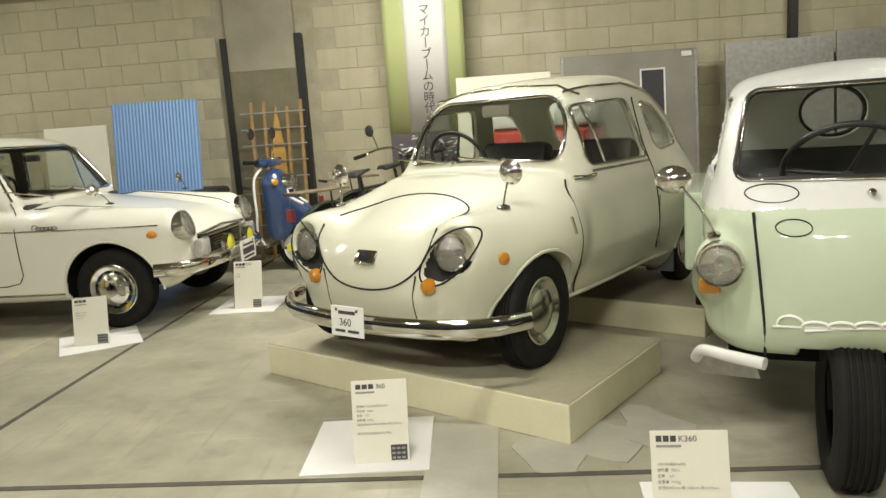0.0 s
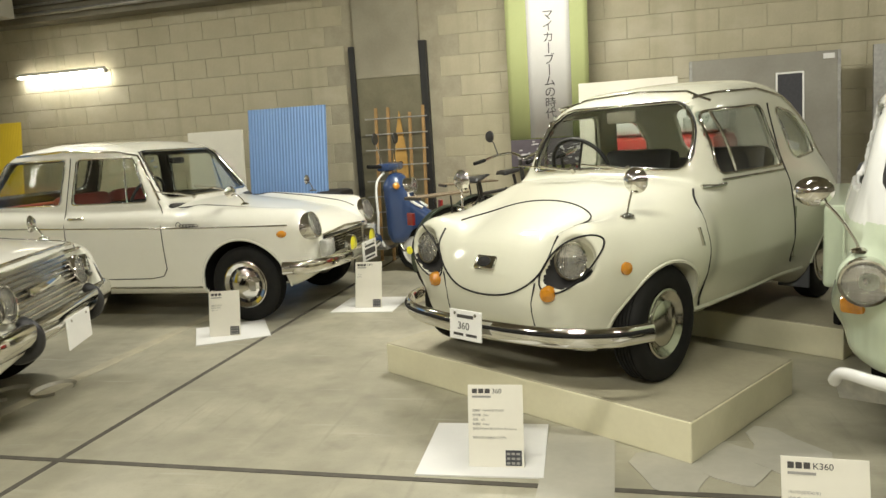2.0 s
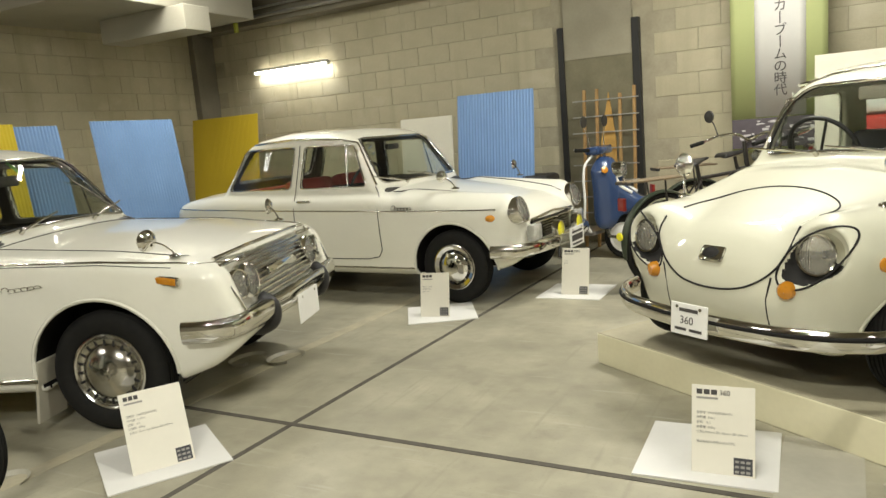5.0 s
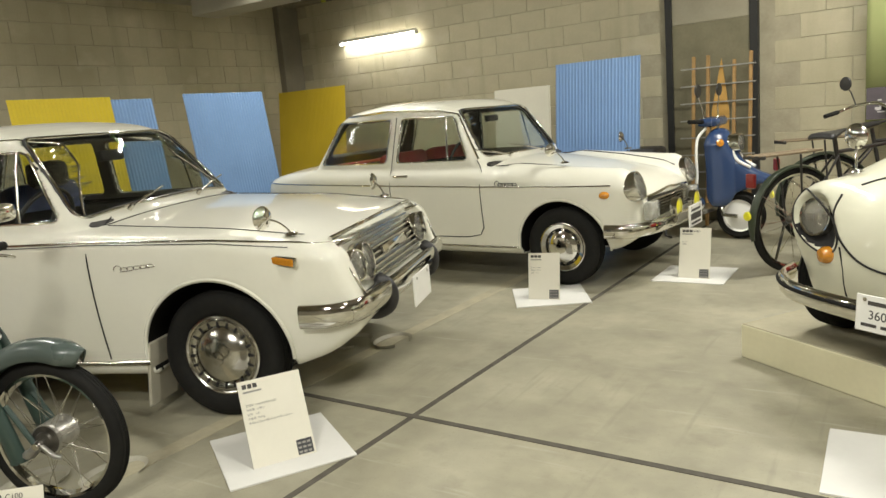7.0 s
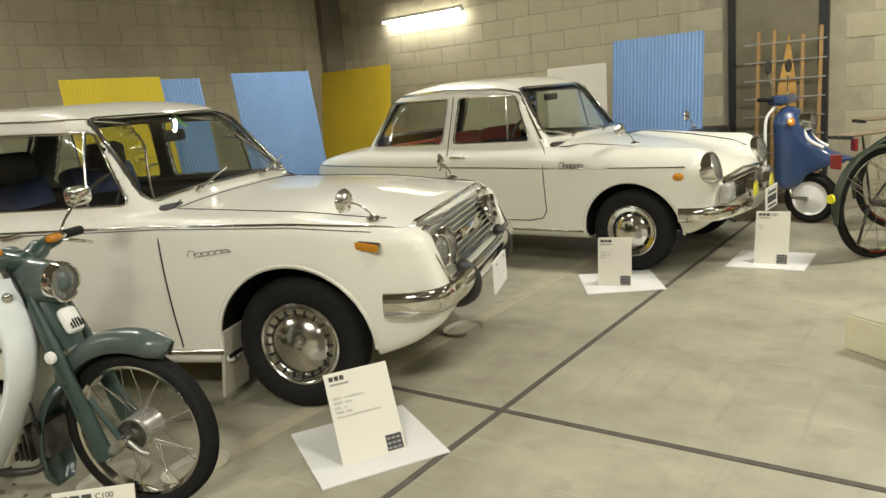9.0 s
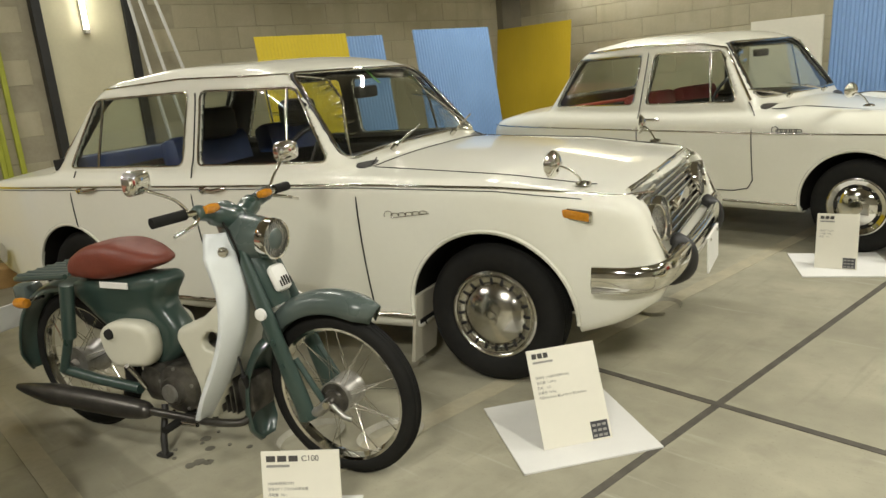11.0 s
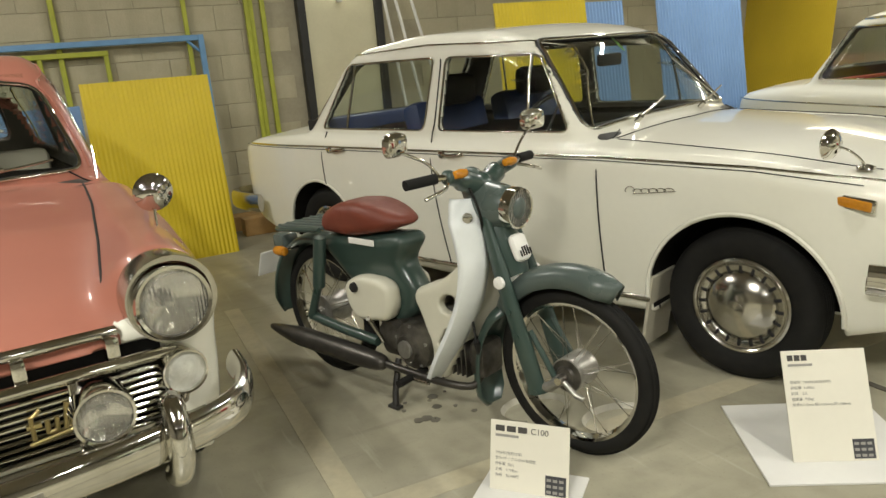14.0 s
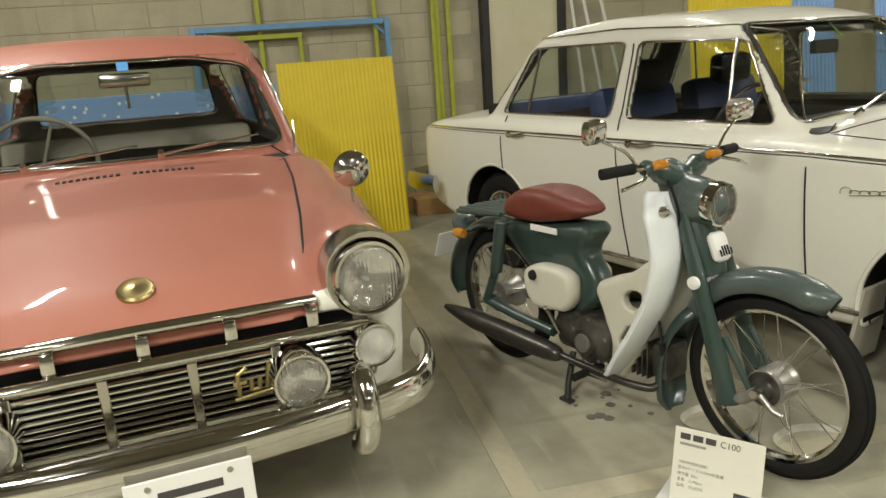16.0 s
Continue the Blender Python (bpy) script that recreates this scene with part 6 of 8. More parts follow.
def spoked_wheel(parent, x, z, R, tyre, rim, name="wheel", spokes=36, hub=0.05, hub_w=0.055, rubber=None, hub_mat=None):
    w = new(name)
    w.parent = parent
    w.matrix_basis = pose(x, 0, z)
    n, prof = 12, []
    c = R - tyre
    for k in range(n):
        a = 2 * math.pi * k / n
        prof.append((c + tyre * math.cos(a), tyre * 0.95 * math.sin(a)))
    lathe("tyre", prof, rubber or M["rubber"], w, segments=64, close=True, label="black rubber tyre")
    for s in (-0.4, 0, 0.4):
        lathe("tread_rib", [(R - 0.002, s * tyre - 0.003), (R + 0.003, s * tyre), (R - 0.002, s * tyre + 0.003)], M["rubber"], w, segments=64)
    lathe("rim", [(rim, -0.020), (rim + 0.012, -0.024), (rim + 0.014, 0.024), (rim, 0.020), (rim - 0.008, 0)], M["chrome"], w, segments=64, close=True)
    lathe("hub", [(0.015, -hub_w - 0.02), (0.02, -hub_w), (hub, -hub_w), (hub, -hub_w + 0.012), (hub * 0.8, -0.01), (hub * 0.8, 0.01), (hub, hub_w - 0.012), (hub, hub_w), (hub * 0.6, hub_w + 0.012), (0.015, hub_w + 0.02)], hub_mat or M["engine"], w, segments=28)
    v, f = sweep([(0, 0, hub * 0.9), (0, 0, rim)], 0.0010, 5)
    me = None
    for k in range(spokes):
        s = 1 if k % 2 else -1
        lean = 9 * (1 if (k // 2) % 2 else -1)
        if me is None:
            ob = mesh_object("spoke", v, f, M["chrome_dull"], w)
            me = ob.data
        else:
            ob = new("spoke", me)
            ob.parent = w
        ob.matrix_basis = pose(0, 0, 0, 0, 360 * k / spokes, 0) @ pose(0, s * hub_w * 0.8, hub * 0.9, 0, 0, 0) @ pose(0, 0, 0, s * math.degrees(math.atan2(hub_w * 0.8, rim - hub)), lean * 1.5, 0) @ pose(0, 0, -hub * 0.9)
    return w


def mudguard(name, parent, cx, cz, R0, R1, a0, a1, half, mat, drop=0.03, label="", n=30):
    """A curved mudguard: an arch with turned-down edges."""
    vs, fs = [], []
    prof = [(-half, -drop), (-half * 0.9, -drop * 0.35), (-half * 0.55, -0.004), (0, 0.004), (half * 0.55, -0.004), (half * 0.9, -drop * 0.35), (half, -drop)]
    for i in range(n + 1):
        t = i / n
        a, R = math.radians(a0 + (a1 - a0) * t), R0 + (R1 - R0) * t
        w = min(1.0, 0.35 + 6 * t, 0.45 + 6 * (1 - t))
        for y, d in prof:
            vs.append((cx + (R + d) * math.cos(a), y * w, cz + (R + d) * math.sin(a)))
    m = len(prof)
    for i in range(n):
        for j in range(m - 1):
            fs.append((i * m + j, i * m + j + 1, (i + 1) * m + j + 1, (i + 1) * m + j))
    ob = mesh_object(name, vs, fs, mat, parent, smooth=True)
    so = ob.modifiers.new("thick", "SOLIDIFY")
    so.thickness = 0.003
    return tagged(ob, label) if label else ob


def step_through():
    """The green step-through motorcycle."""
    b = thing("motorcycle", pose(-2.987, 1.406, 0, 0, 0, 20.3), "dark green step-through motorcycle with white leg shield and red-brown seat", "motorcycle")
    spoked_wheel(b, 0.0, 0.272, 0.272, 0.030, 0.216, "front_wheel", 36, 0.055, 0.048, hub_mat=M["alloy"])
    spoked_wheel(b, -1.187, 0.272, 0.272, 0.031, 0.216, "rear_wheel", 36, 0.066, 0.055, hub_mat=M["alloy"])
    lathe("brake_drum", [(0.052, -0.045), (0.055, -0.01), (0.055, 0.02), (0.045, 0.03)], M["alloy"], b, "y", 32, m=Matrix.Translation((0, 0, 0.272)))
    lathe("brake_plate", [(0.012, -0.085), (0.016, -0.066), (0.03, -0.062), (0.034, -0.053), (0.05, -0.05), (0.053, -0.044)], M["engine"], b, "y", 28, m=Matrix.Translation((0, 0, 0.272)))
    tube("brake_arm", [(0.0, -0.078, 0.272), (0.05, -0.08, 0.232), (0.075, -0.075, 0.225)], 0.009, M["alloy"], b)
    part("axle_nut", rod((0, -0.10, 0.272), (0, 0.10, 0.272), 0.012), M["chrome_dull"], b)
    # fork: pressed legs with leading links
    for s in (1, -1):
        tube("fork_leg", smooth_path([(-0.30, s * 0.05, 0.80), (-0.235, s * 0.066, 0.63), (-0.165, s * 0.076, 0.44), (-0.10, s * 0.078, 0.245), (-0.088, s * 0.078, 0.205)], 5), [0.026] * 6 + [0.03] * 6 + [0.033] * 5 + [0.036] * 4, M["bike_green"], b, 14, flat=0.62, up=(0, 0, 1), label="dark green pressed-steel fork leg")
        tube("leading_link", [(-0.088, s * 0.07, 0.222), (-0.045, s * 0.075, 0.235), (0.0, s * 0.075, 0.272)], 0.017, M["alloy"], b)
        part("damper", rod((-0.03, s * 0.062, 0.26), (-0.12, s * 0.062, 0.40), 0.010), M["bike_green"], b, smooth=True)
        q = Matrix.Translation((-0.204, s * 0.09, 0.552))
        lathe("fork_reflector", [(0.020, 0), (0.019, s * 0.01), (0.0005, s * 0.014)], M["plate_white"], b, "y", 20, m=q)
        for (bx, bz) in ((-0.172, 0.462), (-0.148, 0.385), (-0.085, 0.212)):
            part("bolt", rod((bx, s * 0.085, bz), (bx, s * 0.1, bz), 0.009), M["bike_green"], b)
    tube("fork_shroud", smooth_path([(-0.335, 0, 0.82), (-0.28, 0, 0.70), (-0.215, 0, 0.55)], 5), [0.05, 0.052, 0.055, 0.058, 0.06, 0.062, 0.062, 0.06, 0.058, 0.055, 0.05], M["bike_green"], b, 18)
    mudguard("front_mudguard", b, 0.0, 0.272, 0.345, 0.335, 60, 150, 0.055, M["bike_grey_green"], 0.062, "grey-green front mudguard")
    mudguard("front_mudguard_tail", b, 0.0, 0.272, 0.325, 0.425, 146, 211, 0.062, M["bike_green"], 0.045, "dark green flared mudguard tail")
    # headlight nacelle
    f = lambda x, y, z: smin(ellipsoid(x, y, z, (-0.265, 0, 0.775), (0.095, 0.072, 0.072)), capsule(x, y, z, (-0.30, 0, 0.76), (-0.37, 0, 0.85), 0.05, 0.045), 0.05)
    skin("headlight_shell", f, (-0.45, -0.12, 0.66), (-0.15, 0.12, 0.92), 0.008, [M["bike_grey_green"]], b)
    headlamp(b, -0.192, 0, 0.772, 0.058, 0, 4, depth=0.02)
    bd = new("badge")
    bd.parent = b
    bd.matrix_basis = pose(-0.185, 0, 0.648, 0, -22, 0)
    part("badge_shield", box(-0.02, -0.036, -0.045, 0.012, 0.036, 0.045, 0.018), M["plate_white"], bd, smooth=True)
    for k in range(5):
        part("badge_bar", box(0.012, -0.026 + 0.012 * k, -0.03, 0.016, -0.021 + 0.012 * k, 0.0 if k in (1, 2, 3) else -0.01, 0.001), M["gap"], bd)
    # handlebar cover, grips, levers, mirrors, turn signals
    bar = smooth_path([(-0.325, -0.17, 0.892), (-0.335, -0.09, 0.868), (-0.325, 0, 0.838), (-0.335, 0.09, 0.868), (-0.325, 0.17, 0.892)], 6)
    tube("handlebar_cover", bar, [0.018] + [0.024] * 5 + [0.034] * 6 + [0.044] + [0.034] * 6 + [0.024] * 5 + [0.018] * 1, M["bike_green"], b, 14, label="dark green pressed handlebar cover")
    for s in (1, -1):
        part("handlebar", rod((-0.325, s * 0.15, 0.888), (-0.335, s * 0.23, 0.893), 0.011), M["chrome"], b, smooth=True)
        part("grip", rod((-0.333, s * 0.205, 0.892), (-0.358, s * 0.31, 0.888), 0.0165, sides=14), M["rubber"], b, "black rubber grip", smooth=True)
        tube("lever", smooth_path([(-0.315, s * 0.17, 0.88), (-0.285, s * 0.22, 0.865), (-0.30, s * 0.29, 0.845)], 4), 0.006, M["chrome"], b)
        mi = new("mirror")
        mi.parent = b
        tube("stalk", smooth_path([(-0.335, s * 0.19, 0.90), (-0.34, s * 0.235, 0.945), (-0.36, s * 0.325, 0.99)], 5), 0.005, M["chrome"], mi)
        mm = pose(-0.36, s * 0.335, 1.01, 0, 0, 180 - s * 12)
        ov = [(0.052 * math.copysign(abs(math.cos(q)) ** 0.6, math.cos(q)), 0.036 * math.copysign(abs(math.sin(q)) ** 0.6, math.sin(q))) for q in np.linspace(0, 2 * math.pi, 29)[:-1]]
        vs = [(-0.022, y * 0.55, z * 0.55) for y, z in ov] + [(-0.014, y * 0.9, z * 0.9) for y, z in ov] + [(0.004, y, z) for y, z in ov] + [(0.008, y * 0.95, z * 0.95) for y, z in ov]
        fs = [(r * 28 + i, r * 28 + (i + 1) % 28, (r + 1) * 28 + (i + 1) % 28, (r + 1) * 28 + i) for r in range(3) for i in range(28)] + [tuple(range(28))[::-1]]
        ob = mesh_object("mirror_shell", vs, fs, M["chrome"], mi, smooth=True, sharp=50)
        ob.matrix_basis = mm
        ob = mesh_object("mirror_glass", [(0.006, y * 0.95, z * 0.95) for y, z in ov], [tuple(range(28))], M["mirror"], mi)
        ob.matrix_basis = mm
        lathe("turn_signal", [(0.0005, -0.03), (0.012, -0.026), (0.016, 0), (0.012, 0.026), (0.0005, 0.03)], M["amber"], b, "y", 16, m=Matrix.Translation((-0.305, s * 0.125, 0.895)), label="orange turn signal")
        lathe("turn_signal", [(0.0005, -0.035), (0.018, -0.028), (0.022, 0), (0.018, 0.03), (0.0005, 0.036)], M["amber"], b, "x", 16, m=Matrix.Translation((-1.33, s * 0.12, 0.53)), label="orange rear turn signal")
        part("signal_stem", rod((-1.33, s * 0.03, 0.53), (-1.33, s * 0.115, 0.53), 0.008), M["chrome_dull"], b)
    # leg shield: two wings bowed forwards, their rims turned back
    spine = smooth_path([(-0.325, 0, 0.805), (-0.29, 0, 0.74), (-0.272, 0, 0.66), (-0.27, 0, 0.59), (-0.295, 0, 0.49), (-0.345, 0, 0.39), (-0.415, 0, 0.28), (-0.478, 0, 0.195), (-0.52, 0, 0.145)], 4)
    for s in (1, -1):
        vs, fs, m = [], [], len(spine)
        for i, p in enumerate(spine):
            u = i / (m - 1)
            inner = 0.062
            outer_edge = 0.062 + 0.093 * min(1, 0.35 + 5 * u) * min(1, 0.55 + 1.9 * (1 - u))
            sweep_back = 0.042 * (1 - 0.75 * u)
            for t in (0.0, 0.2, 0.4, 0.6, 0.8, 0.93, 1.0, 1.0):
                rim = 0.016 if len(vs) % 8 == 7 else 0.0
                vs.append((p.x - sweep_back * t * t - rim, s * (inner + (outer_edge - inner) * t), p.z))
        for i in range(m - 1):
            for j in range(7):
                fs.append((i * 8 + j, i * 8 + j + 1, (i + 1) * 8 + j + 1, (i + 1) * 8 + j))
        ob = mesh_object("leg_shield", vs, fs, M["shield_white"], b, smooth=True, sharp=60)
        so = ob.modifiers.new("thick", "SOLIDIFY")
        so.thickness, so.offset = 0.005, 0
        tagged(ob, "white plastic leg shield")
        lathe("shield_bolt", [(0.017, 0), (0.016, 0.006), (0.008, 0.010), (0.0005, 0.010)], M["chrome_dull"], b, "x", 18, m=Matrix.Translation((-0.30, s * 0.112, 0.755)) @ pose(0, 0, 0, 0, 0, s * 35))
    # step-through cover with two openings
    cov = fillet([(-0.30, 0.64), (-0.36, 0.60), (-0.43, 0.545), (-0.50, 0.50), (-0.62, 0.46), (-0.64, 0.42), (-0.60, 0.36), (-0.57, 0.29), (-0.555, 0.20), (-0.54, 0.15), (-0.50, 0.14), (-0.41, 0.28), (-0.34, 0.42), (-0.30, 0.55)], 0.04)
    hole_a = fillet([(-0.49, 0.435), (-0.455, 0.472), (-0.40, 0.478), (-0.392, 0.44), (-0.43, 0.40), (-0.475, 0.405)], 0.03)
    hole_b = fillet([(-0.465, 0.345), (-0.435, 0.35), (-0.455, 0.29), (-0.49, 0.255), (-0.51, 0.28)], 0.03)

    def cover(x, y, z):
        a = np.abs(y)
        d = smax(sd_poly(cov, x, z), a - (0.055 + 0.04 * np.clip((x + 0.66) / 0.25, 0, 1)), 0.03)
        d = np.maximum(d, -smax(sd_poly(cov, x, z) + 0.012, a - 0.05, 0.01))
        return np.maximum(np.maximum(d, -sd_poly(hole_a, x, z)), -sd_poly(hole_b, x, z))

    skin("step_cover", cover, (-0.70, -0.16, 0.10), (-0.24, 0.16, 0.70), 0.0075, [M["cover_cream"]], b)
    # pressed frame, seat, rack, rear mudguard
    fr = fillet([(-1.16, 0.585), (-1.06, 0.62), (-0.67, 0.65), (-0.645, 0.62), (-0.695, 0.54), (-0.65, 0.49), (-0.62, 0.44), (-0.645, 0.35), (-0.75, 0.28), (-0.88, 0.29), (-0.95, 0.40), (-1.05, 0.47)], 0.04)
    skin("main_frame", lambda x, y, z: smax(sd_poly(fr, x, z), np.abs(y) - (0.055 + 0.02 * np.clip((z - 0.5) / 0.1, 0, 1)), 0.05), (-1.22, -0.13, 0.22), (-0.58, 0.13, 0.70), 0.009, [M["bike_green"]], b)
    st = fillet([(-1.085, 0.632), (-1.08, 0.70), (-0.99, 0.75), (-0.85, 0.76), (-0.74, 0.735), (-0.67, 0.71), (-0.655, 0.685), (-0.72, 0.66), (-0.92, 0.625)], 0.05)
    skin("seat", lambda x, y, z: smax(sd_poly(st, x, z + 0.5 * y * y), np.abs(y) - (0.102 - 0.066 * np.clip((x + 0.85) / 0.22, 0, 1) ** 2), 0.05), (-1.22, -0.17, 0.56), (-0.58, 0.17, 0.80), 0.009, [M["saddle_red"]], b)
    part("seat_plate", box(-0.93, -0.083, 0.598, -0.79, -0.077, 0.622, 0.003), M["plate_white"], b, "worn white maker's plate")
    rk = new("luggage_rack")
    rk.parent = b
    for k in range(6):
        y = -0.10 + 0.04 * k
        part("rack_bar", rod((-1.05, y, 0.648), (-1.34, y, 0.632), 0.008), M["bike_grey_green"], rk, smooth=True)
    tube("rack_frame", smooth_path([(-1.05, -0.12, 0.645), (-1.30, -0.12, 0.625), (-1.36, -0.08, 0.62), (-1.36, 0.08, 0.62), (-1.30, 0.12, 0.625), (-1.05, 0.12, 0.645)], 4), 0.010, M["bike_green"], rk)
    mudguard("rear_mudguard", b, -1.187, 0.272, 0.318, 0.345, 62, 192, 0.062, M["bike_green"], 0.035, "dark green rear mudguard")
    part("rear_plate", box(-0.003, -0.085, -0.06, 0.003, 0.085, 0.06, 0.003, m=pose(-1.56, 0, 0.43, 0, 22, 0)), M["plate_white"], b, "blank white rear plate")
    part("tail_lamp", box(-1.50, -0.045, 0.50, -1.42, 0.045, 0.57, 0.02), M["bike_grey_green"], b, smooth=True)
    for s in (1, -1):
        part("rear_damper", rod((-1.06, s * 0.115, 0.615), (-1.105, s * 0.115, 0.41), 0.025, sides=16), M["bike_green"], b, "dark green rear damper cover", smooth=True)
        part("damper_rod", rod((-1.10, s * 0.115, 0.43), (-1.175, s * 0.115, 0.275), 0.017, sides=14), M["bike_green"], b, smooth=True)
        tube("swing_arm", [(-0.80, s * 0.10, 0.235), (-1.0, s * 0.105, 0.25), (-1.19, s * 0.105, 0.272)], 0.02, M["bike_green"], b)
        bx = fillet([(-0.96, 0.445), (-0.88, 0.485), (-0.76, 0.487), (-0.70, 0.465), (-0.695, 0.38), (-0.73, 0.325), (-0.90, 0.305), (-0.945, 0.36)], 0.04)
        skin("side_box", lambda x, y, z: smax(sd_poly(bx, x, z), np.abs(y - s * 0.08) - 0.036, 0.03), (-1.0, s * 0.08 - 0.06, 0.26), (-0.65, s * 0.08 + 0.06, 0.53), 0.0085, [M["cover_cream"]], b)
        lathe("box_knob", [(0.02, 0), (0.018, s * 0.012), (0.0005, s * 0.014)], M["gap"], b, "y", 16, m=Matrix.Translation((-0.885, s * 0.114, 0.44)))
        lathe("crankcase_cover", [(0.095, 0), (0.09, s * 0.035), (0.055, s * 0.05), (0.05, s * 0.065), (0.0005, s * 0.07)], M["engine"], b, "y", 28, m=Matrix.Translation((-0.625, s * 0.06, 0.25)) @ Matrix.Diagonal((0.95, 1, 0.95, 1)))
        lathe("crankcase_cover", [(0.06, 0), (0.055, s * 0.03), (0.02, s * 0.04), (0.0005, s * 0.042)], M["engine"], b, "y", 24, m=Matrix.Translation((-0.745, s * 0.06, 0.265)))
        tube("stand_leg", [(-0.73, s * 0.07, 0.17), (-0.715, s * 0.115, 0.06), (-0.705, s * 0.13, 0.006)], 0.012, M["bike_black"], b)
        part("foot_peg", rod((-0.60, s * 0.06, 0.155), (-0.60, s * 0.20, 0.15), 0.014), M["rubber"], b, smooth=True)
        part("stand_foot", box(-0.735, s * 0.115, 0, -0.68, s * 0.145, 0.012, 0.003), M["bike_black"], b)
    part("crankcase", box(-0.83, -0.068, 0.165, -0.54, 0.068, 0.33, 0.035), M["engine"], b, smooth=True)
    for k in range(7):
        part("cooling_fin", box(-0.53 + 0.021 * k, -0.062, 0.17, -0.524 + 0.021 * k, 0.062, 0.30, 0.002), M["engine"], b)
    part("cylinder", rod((-0.56, 0, 0.235), (-0.37, 0, 0.24), 0.045), M["engine"], b, smooth=True)
    part("cylinder_head", box(-0.39, -0.058, 0.175, -0.325, 0.058, 0.305, 0.02), M["engine"], b, smooth=True)
    part("spark_cap", rod((-0.345, -0.05, 0.27), (-0.325, -0.085, 0.33), 0.010), M["gap"], b, smooth=True)
    tube("ignition_lead", smooth_path([(-0.325, -0.085, 0.33), (-0.35, -0.07, 0.40), (-0.42, -0.03, 0.42)], 4), 0.004, M["gap"], b)
    part("carburettor", box(-0.545, -0.035, 0.33, -0.47, 0.035, 0.40, 0.012), M["alloy"], b, smooth=True)
    lathe("cover_boss", [(0.034, 0), (0.032, -0.012), (0.012, -0.016), (0.0005, -0.016)], M["alloy"], b, "y", 20, m=Matrix.Translation((-0.625, -0.124, 0.25)))
    for k in range(5):
        q = 2 * math.pi * k / 5 + 0.3
        part("cover_screw", rod((-0.625 + 0.076 * math.cos(q), -0.09, 0.25 + 0.076 * math.sin(q)), (-0.625 + 0.076 * math.cos(q), -0.101, 0.25 + 0.076 * math.sin(q)), 0.007), M["alloy"], b)
    tube("exhaust_pipe", smooth_path([(-0.36, -0.03, 0.18), (-0.38, -0.06, 0.145), (-0.47, -0.10, 0.15), (-0.62, -0.125, 0.165), (-0.76, -0.13, 0.172)], 5), 0.014, M["exhaust"], b)
    tube("muffler", smooth_path([(-0.73, -0.132, 0.172), (-0.85, -0.134, 0.172), (-1.05, -0.138, 0.178), (-1.27, -0.142, 0.182), (-1.43, -0.145, 0.190)], 4), [0.016, 0.028, 0.034, 0.037, 0.039] + [0.041] * 7 + [0.036, 0.03, 0.024, 0.018, 0.012], M["exhaust"], b, 16, label="long dark chrome muffler")
    tube("kick_lever", [(-0.77, -0.10, 0.24), (-0.79, -0.13, 0.32), (-0.785, -0.15, 0.345)], 0.009, M["chrome_dull"], b)
    tube("brake_pedal", [(-0.66, -0.10, 0.165), (-0.58, -0.14, 0.15), (-0.50, -0.15, 0.16)], 0.008, M["chrome_dull"], b)
    part("chain_case", box(-1.22, 0.075, 0.235, -0.78, 0.105, 0.315, 0.02), M["bike_green"], b, smooth=True)
    tube("cable", smooth_path([(-0.32, -0.08, 0.86), (-0.27, -0.085, 0.76), (-0.30, -0.04, 0.64)], 5), 0.004, M["rubber"], b)
    return b


step_through()


